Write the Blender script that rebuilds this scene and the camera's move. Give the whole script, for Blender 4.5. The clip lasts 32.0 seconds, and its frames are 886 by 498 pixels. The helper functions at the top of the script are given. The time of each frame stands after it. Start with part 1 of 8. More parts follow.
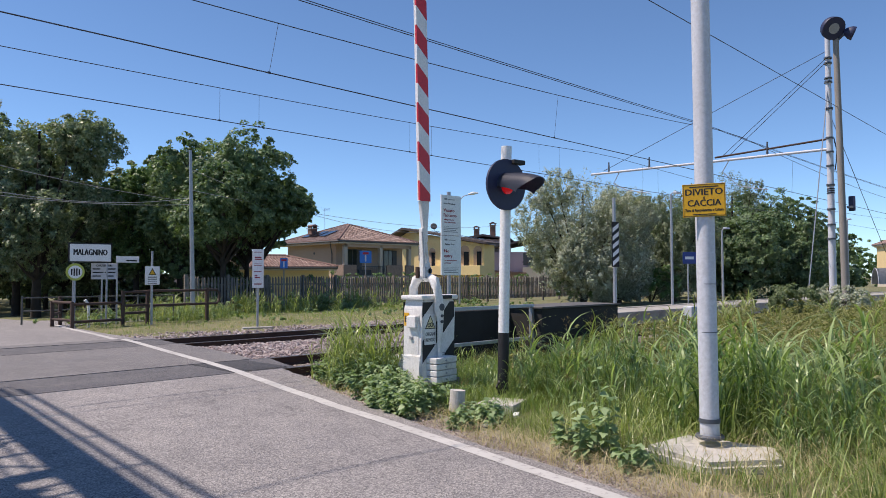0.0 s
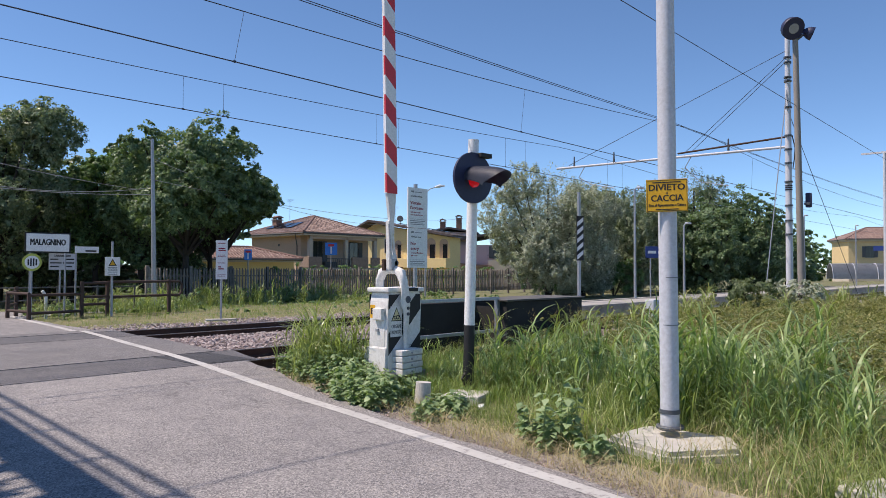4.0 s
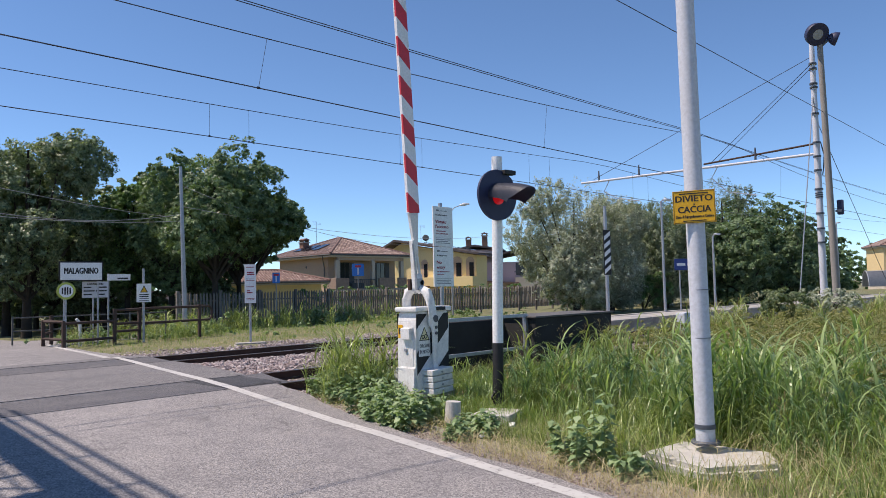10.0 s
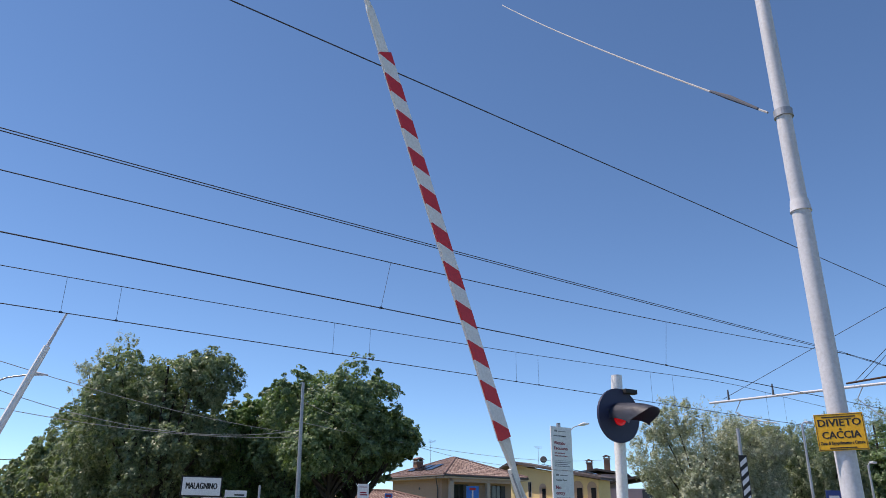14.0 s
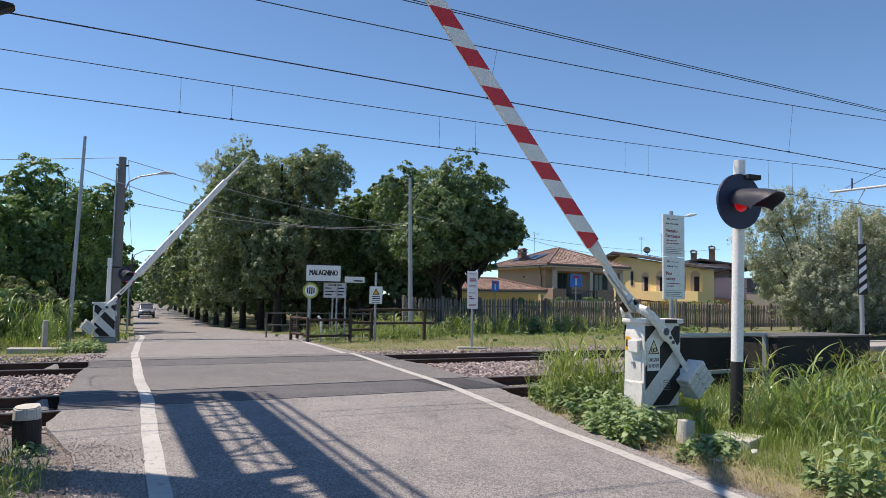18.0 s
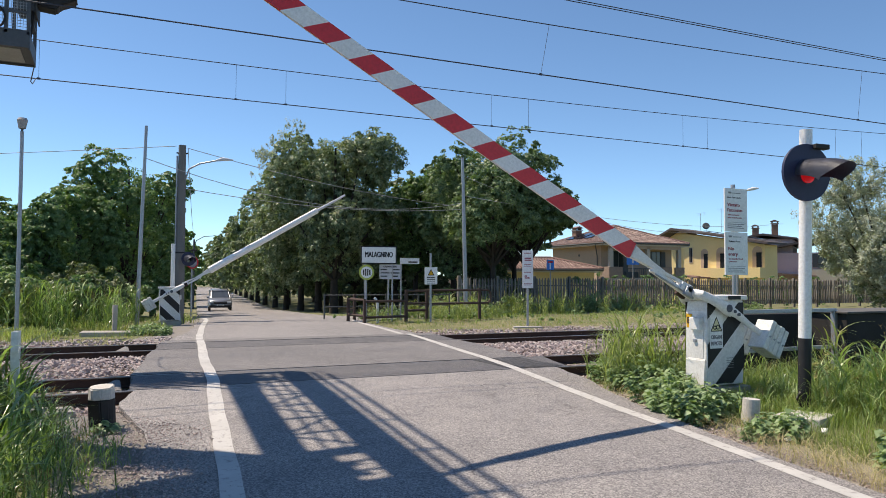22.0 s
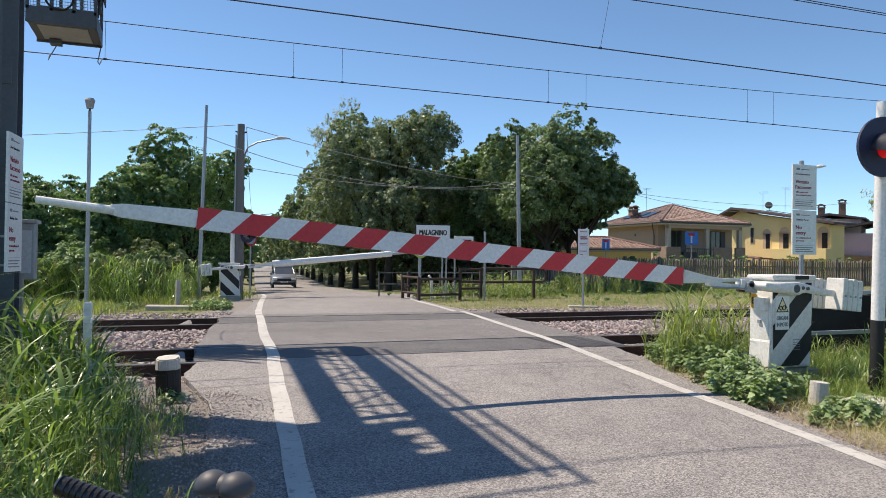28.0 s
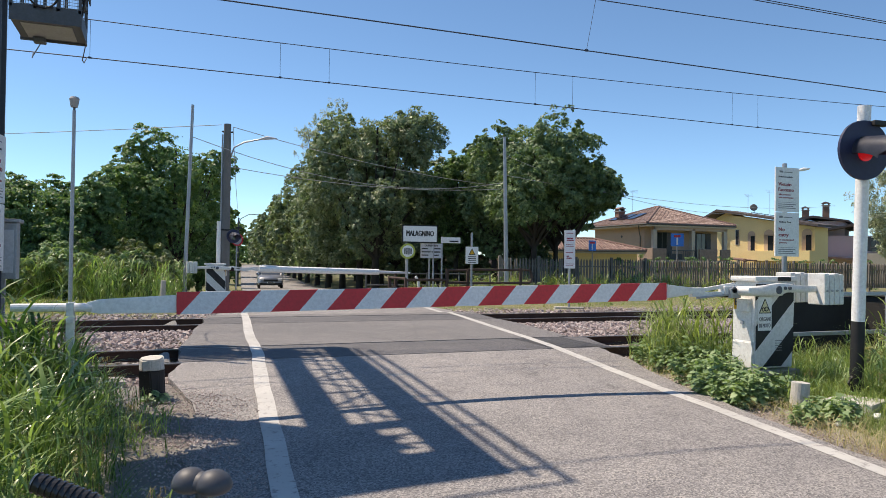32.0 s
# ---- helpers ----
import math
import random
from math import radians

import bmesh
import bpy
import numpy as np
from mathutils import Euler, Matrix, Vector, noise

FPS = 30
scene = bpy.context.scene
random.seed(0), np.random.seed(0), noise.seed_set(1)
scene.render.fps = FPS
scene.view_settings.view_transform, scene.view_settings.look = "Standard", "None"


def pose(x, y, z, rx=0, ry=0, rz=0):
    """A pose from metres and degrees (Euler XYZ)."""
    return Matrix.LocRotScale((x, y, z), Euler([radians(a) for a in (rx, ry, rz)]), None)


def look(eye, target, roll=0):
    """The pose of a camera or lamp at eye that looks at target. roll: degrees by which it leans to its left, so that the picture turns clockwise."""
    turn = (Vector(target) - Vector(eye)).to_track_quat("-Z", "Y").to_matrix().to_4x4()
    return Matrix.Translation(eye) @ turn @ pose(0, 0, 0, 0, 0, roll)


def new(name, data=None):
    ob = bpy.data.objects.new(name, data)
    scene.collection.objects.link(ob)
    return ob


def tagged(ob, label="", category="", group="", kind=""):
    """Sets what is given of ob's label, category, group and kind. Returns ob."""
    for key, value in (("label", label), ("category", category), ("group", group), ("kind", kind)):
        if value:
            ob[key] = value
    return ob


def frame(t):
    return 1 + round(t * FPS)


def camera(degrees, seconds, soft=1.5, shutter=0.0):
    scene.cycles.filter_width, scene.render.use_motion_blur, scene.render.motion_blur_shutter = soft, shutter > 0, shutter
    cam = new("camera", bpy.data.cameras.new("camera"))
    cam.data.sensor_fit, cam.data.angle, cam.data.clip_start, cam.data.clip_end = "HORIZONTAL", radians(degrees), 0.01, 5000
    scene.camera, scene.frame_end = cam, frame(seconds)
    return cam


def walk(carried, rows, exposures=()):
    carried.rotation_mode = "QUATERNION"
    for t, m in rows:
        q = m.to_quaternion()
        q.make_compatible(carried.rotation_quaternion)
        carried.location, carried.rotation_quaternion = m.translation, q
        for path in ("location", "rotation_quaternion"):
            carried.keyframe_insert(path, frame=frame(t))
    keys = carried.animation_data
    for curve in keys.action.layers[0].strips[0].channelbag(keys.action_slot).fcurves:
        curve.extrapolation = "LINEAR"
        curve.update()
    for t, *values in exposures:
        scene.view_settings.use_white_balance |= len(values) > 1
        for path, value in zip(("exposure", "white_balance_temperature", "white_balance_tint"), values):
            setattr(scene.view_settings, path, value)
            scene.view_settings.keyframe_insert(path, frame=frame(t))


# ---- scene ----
cam = camera(62.9, 32.0, 0.75)

# seconds, eye, heading to the left of +y, pitch, roll
PATH = (
    (0, (0.517, -10.176, 1.470), -45.39, 2.24, -0.13),
    (0.5, (0.512, -10.178, 1.469), -43.81, 1.77, -0.12),
    (1, (0.507, -10.180, 1.469), -44.66, 1.51, -0.56),
    (1.5, (0.502, -10.182, 1.469), -46.43, 1.07, -0.03),
    (2, (0.497, -10.184, 1.468), -47.28, 1.07, -0.16),
    (2.5, (0.492, -10.187, 1.468), -47.62, 1.35, -0.12),
    (3, (0.487, -10.189, 1.467), -47.90, 1.59, 0.07),
    (3.5, (0.491, -10.187, 1.468), -48.05, 1.66, 0.30),
    (5.5, (0.507, -10.180, 1.469), -48.52, 1.91, -0.74),
    (6, (0.511, -10.178, 1.469), -48.74, 2.11, -0.89),
    (6.5, (0.507, -10.180, 1.469), -48.98, 1.89, 0.06),
    (7, (0.503, -10.182, 1.469), -49.08, 1.87, -0.54),
    (7.5, (0.500, -10.183, 1.468), -48.79, 2.32, -0.88),
    (8, (0.496, -10.185, 1.468), -48.41, 2.60, -0.54),
    (8.5, (0.492, -10.187, 1.468), -48.07, 2.13, -0.24),
    (9, (0.488, -10.188, 1.467), -47.63, 1.78, -0.42),
    (9.5, (0.497, -10.184, 1.468), -46.97, 1.94, -0.47),
    (10, (0.506, -10.181, 1.469), -46.02, 3.13, -1.30),
    (10.5, (0.515, -10.177, 1.470), -45.03, 4.54, -0.65),
    (11, (0.524, -10.173, 1.471), -44.13, 5.83, 0.39),
    (11.5, (0.533, -10.169, 1.471), -42.97, 7.75, 0.40),
    (12, (0.542, -10.165, 1.472), -41.58, 10.46, -0.01),
    (12.5, (0.557, -10.159, 1.473), -40.38, 13.86, 1.08),
    (13, (0.571, -10.152, 1.475), -38.50, 17.47, 0.91),
    (13.5, (0.532, -10.170, 1.474), -37.05, 20.49, 0.94),
    (15.5, (0.384, -10.275, 1.498), -36.96, 12.90, -0.35),
    (16, (0.402, -10.213, 1.473), -36.76, 7.69, 0.03),
    (16.5, (0.422, -10.153, 1.453), -34.42, 5.03, 0.51),
    (17, (0.439, -10.102, 1.439), -31.44, 4.73, -0.43),
    (17.5, (0.447, -10.061, 1.429), -30.30, 4.56, 0.41),
    (18, (0.444, -10.033, 1.422), -29.01, 4.02, 1.04),
    (18.5, (0.434, -10.017, 1.417), -27.66, 3.66, 1.27),
    (19, (0.429, -10.017, 1.417), -26.14, 3.35, 0.87),
    (19.5, (0.431, -10.021, 1.420), -25.98, 3.70, 1.31),
    (20, (0.428, -10.027, 1.419), -26.01, 3.62, 0.17),
    (20.5, (0.425, -10.031, 1.418), -25.62, 3.49, 0.53),
    (21, (0.424, -10.029, 1.415), -25.16, 3.49, -0.51),
    (21.5, (0.426, -10.018, 1.412), -24.84, 3.26, 0.55),
    (22, (0.432, -10.005, 1.410), -24.79, 2.44, 0.21),
    (22.5, (0.444, -9.999, 1.409), -25.08, 2.35, 0.18),
    (23, (0.452, -9.995, 1.409), -24.99, 2.57, -0.06),
    (23.5, (0.458, -9.991, 1.407), -24.92, 2.53, -0.18),
    (24, (0.456, -9.987, 1.403), -24.76, 2.00, -0.18),
    (24.5, (0.450, -9.983, 1.397), -24.82, 1.58, 0.34),
    (25, (0.437, -9.975, 1.391), -24.79, 1.43, 0.44),
    (25.5, (0.422, -9.965, 1.387), -23.98, 1.43, 0.51),
    (26, (0.411, -9.953, 1.385), -22.49, 1.20, 0.45),
    (26.5, (0.405, -9.946, 1.383), -21.04, 1.12, 0.54),
    (28.5, (0.403, -9.954, 1.384), -20.45, 0.71, 0.82),
    (29, (0.404, -9.959, 1.386), -20.03, 0.82, 1.34),
    (29.5, (0.408, -9.970, 1.386), -20.01, 1.17, 0.79),
    (30, (0.404, -9.975, 1.385), -20.70, 1.13, 0.77),
    (30.5, (0.396, -9.972, 1.386), -20.98, 1.18, 0.69),
    (31, (0.393, -9.969, 1.387), -20.88, 1.19, 0.62),
    (31.5, (0.402, -9.969, 1.383), -21.10, 1.04, 0.83),
    (32, (0.417, -9.974, 1.380), -21.61, 0.84, 0.80),
)


def aimed(eye, yaw, pitch, roll):
    a, b = radians(yaw), radians(pitch)
    ahead = Vector((-math.sin(a) * math.cos(b), math.cos(a) * math.cos(b), math.sin(b)))
    return look(Vector(eye), Vector(eye) + ahead, roll)


walk(cam, [(t, aimed(eye, yaw, pitch, roll)) for t, eye, yaw, pitch, roll in PATH], ((0, 0.38, 6550, 18), (9, 0.38, 6550, 18), (12, 0.46, 6550, 18), (16, 0.36, 6650, 17), (19, 0.5, 6850, 13), (32, 0.56, 7050, 12)))

# ---- world and sun ----
world = bpy.data.worlds.new("world")
scene.world = world
world.use_nodes = True
wn = world.node_tree
sky = wn.nodes.new("ShaderNodeTexSky")
sky.sky_type, sky.sun_disc = "NISHITA", False
sky.sun_elevation, sky.sun_rotation = radians(59.0), radians(314.3)
sky.altitude, sky.air_density, sky.dust_density, sky.ozone_density = 300, 0.68, 0.0, 5.0
clear = wn.nodes.new("ShaderNodeMix")
clear.data_type, clear.blend_type = "RGBA", "MULTIPLY"
clear.inputs[0].default_value, clear.inputs[7].default_value = 1.0, (0.9, 1.02, 1.0, 1)
wn.links.new(sky.outputs["Color"], clear.inputs[6])
wn.links.new(clear.outputs[2], wn.nodes["Background"].inputs["Color"])
wn.nodes["Background"].inputs["Strength"].default_value = 0.128
sun_data = bpy.data.lights.new("sun", "SUN")
sun_data.energy, sun_data.angle, sun_data.color = 4.2, radians(0.53), (1.0, 0.895, 0.76)
sun = new("sun", sun_data)
sun.matrix_world = look((0, 0, 60), (0.43 * 60, -0.42 * 60, 0))


# ---- materials ----
def principled(name):
    m = bpy.data.materials.new(name)
    m.use_nodes = True
    nt = m.node_tree
    return m, nt, nt.nodes["Principled BSDF"]


def noise_tex(nt, vec, scale, detail=4.0, rough=0.6):
    n = nt.nodes.new("ShaderNodeTexNoise")
    n.inputs["Scale"].default_value, n.inputs["Detail"].default_value, n.inputs["Roughness"].default_value = scale, detail, rough
    nt.links.new(vec, n.inputs["Vector"])
    return n.outputs["Fac"]


def ramp(nt, fac, stops):
    r = nt.nodes.new("ShaderNodeValToRGB")
    while len(r.color_ramp.elements) < len(stops):
        r.color_ramp.elements.new(0.5)
    for e, (p, c) in zip(r.color_ramp.elements, stops):
        e.position, e.color = p, (*c, 1) if len(c) == 3 else c
    nt.links.new(fac, r.inputs["Fac"])
    return r.outputs["Color"]


def mix(nt, fac, a, b, mode="MIX"):
    n = nt.nodes.new("ShaderNodeMix")
    n.data_type, n.blend_type = "RGBA", mode
    for sock, v in ((n.inputs[0], fac), (n.inputs[6], a), (n.inputs[7], b)):
        if isinstance(v, (int, float)):
            sock.default_value = v
        elif isinstance(v, tuple):
            sock.default_value = (*v, 1)
        else:
            nt.links.new(v, sock)
    return n.outputs[2]


def coords(nt):
    return nt.nodes.new("ShaderNodeTexCoord").outputs["Object"]


def bump(nt, bsdf, height, strength=0.3, distance=0.01):
    b = nt.nodes.new("ShaderNodeBump")
    b.inputs["Strength"].default_value, b.inputs["Distance"].default_value = strength, distance
    nt.links.new(height, b.inputs["Height"])
    nt.links.new(b.outputs["Normal"], bsdf.inputs["Normal"])


def scaled(c, k):
    return tuple(min(1.0, v * k) for v in c)


def surface(name, color, dirt=None, rough=0.7, metal=0.0, big=1.5, fine=40.0, amount=0.5, relief=0.25, depth=0.004, stains=0.55):
    """A surface with stains at one scale and grain at another."""
    m, nt, p = principled(name)
    v = coords(nt)
    dirt = dirt or scaled(color, 0.55)
    patch = ramp(nt, noise_tex(nt, v, big, 5, 0.65), [(stains - 0.12, (0, 0, 0)), (stains + 0.22, (1, 1, 1))])
    f = nt.nodes.new("ShaderNodeMath")
    f.operation = "MULTIPLY"
    f.inputs[1].default_value = amount
    nt.links.new(patch, f.inputs[0])
    base = mix(nt, f.outputs[0], color, dirt)
    grain = noise_tex(nt, v, fine, 3, 0.7)
    base = mix(nt, 1.0, base, ramp(nt, grain, [(0.3, (0.78, 0.78, 0.78)), (0.7, (1, 1, 1))]), "MULTIPLY")
    nt.links.new(base, p.inputs["Base Color"])
    p.inputs["Roughness"].default_value, p.inputs["Metallic"].default_value = rough, metal
    if relief:
        bump(nt, p, grain, relief, depth)
    return m


def foliage(name, dark, mid, light, glow=0.35, rough=0.55, tip=None):
    """Leaves that let light through, each with its own shade."""
    m, nt, p = principled(name)
    rnd = nt.nodes.new("ShaderNodeNewGeometry").outputs["Random Per Island"]
    col = ramp(nt, rnd, [(0.0, dark), (0.5, mid), (1.0, light)])
    big = noise_tex(nt, coords(nt), 0.6, 3)
    col = mix(nt, ramp(nt, big, [(0.38, (0, 0, 0)), (0.68, (1, 1, 1))]), col, mix(nt, 0.5, col, tip or light))
    nt.links.new(col, p.inputs["Base Color"])
    p.inputs["Roughness"].default_value = rough
    p.inputs["Specular IOR Level"].default_value = 0.35
    tr = nt.nodes.new("ShaderNodeBsdfTranslucent")
    warm = mix(nt, 1.0, col, (1.0, 1.1, 0.6), "MULTIPLY")
    bright = mix(nt, 1.0, warm, (1.5, 1.5, 1.2), "MULTIPLY")
    nt.links.new(bright, tr.inputs["Color"])
    ms = nt.nodes.new("ShaderNodeMixShader")
    ms.inputs["Fac"].default_value = glow
    nt.links.new(p.outputs["BSDF"], ms.inputs[1])
    nt.links.new(tr.outputs["BSDF"], ms.inputs[2])
    nt.links.new(ms.outputs["Shader"], nt.nodes["Material Output"].inputs["Surface"])
    return m


def asphalt(name, base, pale, stone=90.0, cracks=True):
    m, nt, p = principled(name)
    v = coords(nt)
    big = noise_tex(nt, v, 0.35, 5, 0.6)
    col = ramp(nt, big, [(0.3, base), (0.7, pale)])
    vor = nt.nodes.new("ShaderNodeTexVoronoi")
    vor.inputs["Scale"].default_value = stone
    nt.links.new(v, vor.inputs["Vector"])
    bw = nt.nodes.new("ShaderNodeRGBToBW")
    nt.links.new(vor.outputs["Color"], bw.inputs["Color"])
    col = mix(nt, 1.0, col, ramp(nt, bw.outputs["Val"], [(0.1, (0.42, 0.42, 0.44)), (0.5, (0.95, 0.95, 0.95)), (0.9, (1.65, 1.62, 1.56))]), "MULTIPLY")
    spots = noise_tex(nt, v, 2.2, 6, 0.7)
    col = mix(nt, 1.0, col, ramp(nt, spots, [(0.3, (0.8, 0.8, 0.82)), (0.55, (1, 1, 1)), (0.8, (1.12, 1.1, 1.07))]), "MULTIPLY")
    if cracks:
        warp = nt.nodes.new("ShaderNodeVectorMath")
        warp.operation = "ADD"
        nn = nt.nodes.new("ShaderNodeTexNoise")
        nn.inputs["Scale"].default_value = 1.4
        nt.links.new(v, nn.inputs["Vector"])
        nt.links.new(v, warp.inputs[0])
        nt.links.new(nn.outputs["Color"], warp.inputs[1])
        cr = nt.nodes.new("ShaderNodeTexVoronoi")
        cr.feature = "DISTANCE_TO_EDGE"
        cr.inputs["Scale"].default_value = 0.42
        nt.links.new(warp.outputs[0], cr.inputs["Vector"])
        line = ramp(nt, cr.outputs["Distance"], [(0.0, (0.45, 0.45, 0.45)), (0.006, (1, 1, 1))])
        keep = ramp(nt, noise_tex(nt, v, 0.5, 2), [(0.5, (0, 0, 0)), (0.6, (1, 1, 1))])
        col = mix(nt, keep, col, mix(nt, 1.0, col, line, "MULTIPLY"))
    nt.links.new(col, p.inputs["Base Color"])
    p.inputs["Roughness"].default_value = 0.85
    bump(nt, p, vor.outputs["Distance"], 0.5, 0.006)
    return m


def painted_line(name, color, under):
    """Worn road paint: gaps show the asphalt colour."""
    m, nt, p = principled(name)
    v = coords(nt)
    worn = ramp(nt, noise_tex(nt, v, 14, 6, 0.75), [(0.36, (0, 0, 0)), (0.46, (1, 1, 1))])
    col = mix(nt, worn, under, color)
    col = mix(nt, 1.0, col, ramp(nt, noise_tex(nt, v, 1.3, 4), [(0.3, (0.75, 0.75, 0.75)), (0.7, (1, 1, 1))]), "MULTIPLY")
    nt.links.new(col, p.inputs["Base Color"])
    p.inputs["Roughness"].default_value = 0.7
    return m


def plain(name, color, rough=0.5, metal=0.0, glow=0.0):
    m, nt, p = principled(name)
    p.inputs["Base Color"].default_value = (*color, 1)
    p.inputs["Roughness"].default_value, p.inputs["Metallic"].default_value = rough, metal
    if glow:
        p.inputs["Emission Color"].default_value = (*color, 1)
        p.inputs["Emission Strength"].default_value = glow
    return m


def island(name, colors, rough=0.85, relief=0.3, fine=60.0):
    """Loose pieces in one mesh, each with its own shade."""
    m, nt, p = principled(name)
    rnd = nt.nodes.new("ShaderNodeNewGeometry").outputs["Random Per Island"]
    n = len(colors)
    col = ramp(nt, rnd, [(i / (n - 1), c) for i, c in enumerate(colors)])
    g = noise_tex(nt, coords(nt), fine, 3)
    col = mix(nt, 1.0, col, ramp(nt, g, [(0.3, (0.75, 0.75, 0.75)), (0.7, (1.1, 1.1, 1.1))]), "MULTIPLY")
    nt.links.new(col, p.inputs["Base Color"])
    p.inputs["Roughness"].default_value = rough
    bump(nt, p, g, relief, 0.004)
    return m


def piece_mat(name, a, b, rough=0.85, fine=50.0):
    """Pieces that are objects of their own: the shade goes by the object."""
    m, nt, p = principled(name)
    rnd = nt.nodes.new("ShaderNodeObjectInfo").outputs["Random"]
    col = ramp(nt, rnd, [(0.0, a), (1.0, b)])
    g = noise_tex(nt, coords(nt), fine, 4)
    st = noise_tex(nt, coords(nt), 3.0, 4)
    col = mix(nt, 1.0, col, ramp(nt, g, [(0.3, (0.8, 0.8, 0.8)), (0.7, (1.05, 1.05, 1.05))]), "MULTIPLY")
    col = mix(nt, 1.0, col, ramp(nt, st, [(0.35, (0.65, 0.63, 0.6)), (0.6, (1, 1, 1))]), "MULTIPLY")
    nt.links.new(col, p.inputs["Base Color"])
    p.inputs["Roughness"].default_value = rough
    bump(nt, p, g, 0.3, 0.004)
    return m


ROAD = asphalt("road_asphalt", (0.215, 0.206, 0.204), (0.268, 0.256, 0.252))
PATCH = asphalt("dark_asphalt", (0.095, 0.094, 0.1), (0.13, 0.127, 0.132), cracks=False)
MID = asphalt("crossing_asphalt", (0.15, 0.146, 0.148), (0.19, 0.183, 0.183), cracks=False)
LINE = painted_line("road_paint", (0.54, 0.53, 0.505), (0.3, 0.28, 0.275))
DIRT = surface("dry_earth", (0.37, 0.335, 0.285), (0.27, 0.235, 0.18), 0.95, big=0.9, fine=30, amount=0.9, relief=0.6, depth=0.02)
GRAVEL = surface("gravel_verge", (0.25, 0.235, 0.22), (0.21, 0.18, 0.14), 0.95, big=1.6, fine=90, amount=0.8, relief=0.7, depth=0.012)
PALE_CONCRETE = surface("pale_concrete", (0.6, 0.58, 0.54), (0.36, 0.34, 0.3), 0.9, big=3.5, fine=45, amount=0.7, relief=0.4, depth=0.01)
WOOD_POLE = surface("weathered_pole", (0.3, 0.275, 0.25), (0.2, 0.18, 0.16), 0.85, big=1.5, fine=30, amount=0.6, relief=0.2)
POLE_CONCRETE = surface("grey_pole_concrete", (0.2, 0.195, 0.19), (0.12, 0.115, 0.11), 0.9, big=1.5, fine=40, amount=0.6)
CONCRETE = surface("weathered_concrete", (0.42, 0.4, 0.36), (0.16, 0.15, 0.13), 0.9, big=2.2, fine=55, amount=0.75)
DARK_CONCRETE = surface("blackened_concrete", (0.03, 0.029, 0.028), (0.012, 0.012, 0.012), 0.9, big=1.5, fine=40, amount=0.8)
GALV = surface("galvanised_steel", (0.42, 0.44, 0.47), (0.3, 0.31, 0.33), 0.5, 0.55, big=2.5, fine=25, amount=0.6, relief=0.05)
PALE_STEEL = surface("grey_painted_steel", (0.6, 0.62, 0.67), (0.42, 0.42, 0.43), 0.6, 0.0, big=1.1, fine=30, amount=0.55, relief=0.08, stains=0.62)
DARK_STEEL = surface("dark_grey_steel", (0.1, 0.115, 0.14), (0.065, 0.072, 0.085), 0.6, 0.2, big=1.6, fine=25, amount=0.7, relief=0.1)
WHITE = surface("chipped_white_paint", (0.79, 0.785, 0.76), (0.34, 0.29, 0.24), 0.5, big=3.2, fine=30, amount=0.6, relief=0.12, stains=0.64)
WHITE_CLEAN = surface("white_paint", (0.89, 0.89, 0.88), (0.72, 0.71, 0.69), 0.4, big=1.5, fine=30, amount=0.4, relief=0.05)
BLACK = surface("black_paint", (0.014, 0.014, 0.016), (0.035, 0.033, 0.032), 0.65, big=4, fine=40, amount=0.6, relief=0.1)
RED = surface("red_reflective_sheet", (0.68, 0.03, 0.045), (0.56, 0.035, 0.045), 0.45, big=2, fine=30, amount=0.4, relief=0.03)
STRIPE_WHITE = surface("white_reflective_sheet", (0.86, 0.86, 0.87), (0.74, 0.74, 0.75), 0.45, big=2, fine=30, amount=0.4, relief=0.03)
RUST = surface("rusty_rail_steel", (0.075, 0.042, 0.03), (0.03, 0.018, 0.014), 0.85, 0.1, big=5, fine=60, amount=0.7)
RAILTOP = surface("worn_rail_head", (0.32, 0.3, 0.29), (0.15, 0.1, 0.08), 0.35, 0.8, big=4, fine=60, amount=0.5, relief=0.05)
RUBBER = surface("black_rubber", (0.022, 0.022, 0.024), (0.05, 0.048, 0.046), 0.6, big=6, fine=60, amount=0.5, relief=0.2)
WIRE = plain("dark_wire", (0.045, 0.055, 0.08), 0.6, 0.3)
YELLOW = surface("yellow_sheet", (0.78, 0.42, 0.008), (0.6, 0.33, 0.02), 0.5, big=6, fine=40, amount=0.3, relief=0.03)
INK = plain("black_ink", (0.015, 0.015, 0.015), 0.6)
FADED_YELLOW = plain("faded_yellow_ink", (0.72, 0.66, 0.4), 0.6)
DARKRED_INK = plain("dark_red_ink", (0.28, 0.01, 0.03), 0.6)
GREY_INK = plain("grey_ink", (0.22, 0.22, 0.23), 0.6)
BLUE = surface("blue_sheet", (0.03, 0.24, 0.8), (0.03, 0.2, 0.68), 0.4, big=6, fine=40, amount=0.3, relief=0.02)
MAST_GREY = surface("grey_mast", (0.37, 0.375, 0.39), (0.27, 0.265, 0.26), 0.7, big=1.2, fine=30, amount=0.6, relief=0.08)
# near-black, its blue raised to hold the lens haze over the signal disc
NAVY_BLACK = surface("hazed_blue_black_paint", (0.02, 0.026, 0.075), (0.03, 0.034, 0.075), 0.55, big=4, fine=40, amount=0.5, relief=0.06)
# black hood, with daylight on it put into the colour as grey-blue
HOOD_GREY = surface("black_plastic_lit_tone", (0.075, 0.085, 0.125), (0.1, 0.108, 0.14), 0.5, big=4, fine=40, amount=0.5, relief=0.06)
STATION_BLUE = surface("dark_blue_sheet", (0.02, 0.05, 0.24), (0.02, 0.04, 0.18), 0.4, big=6, fine=40, amount=0.3, relief=0.02)
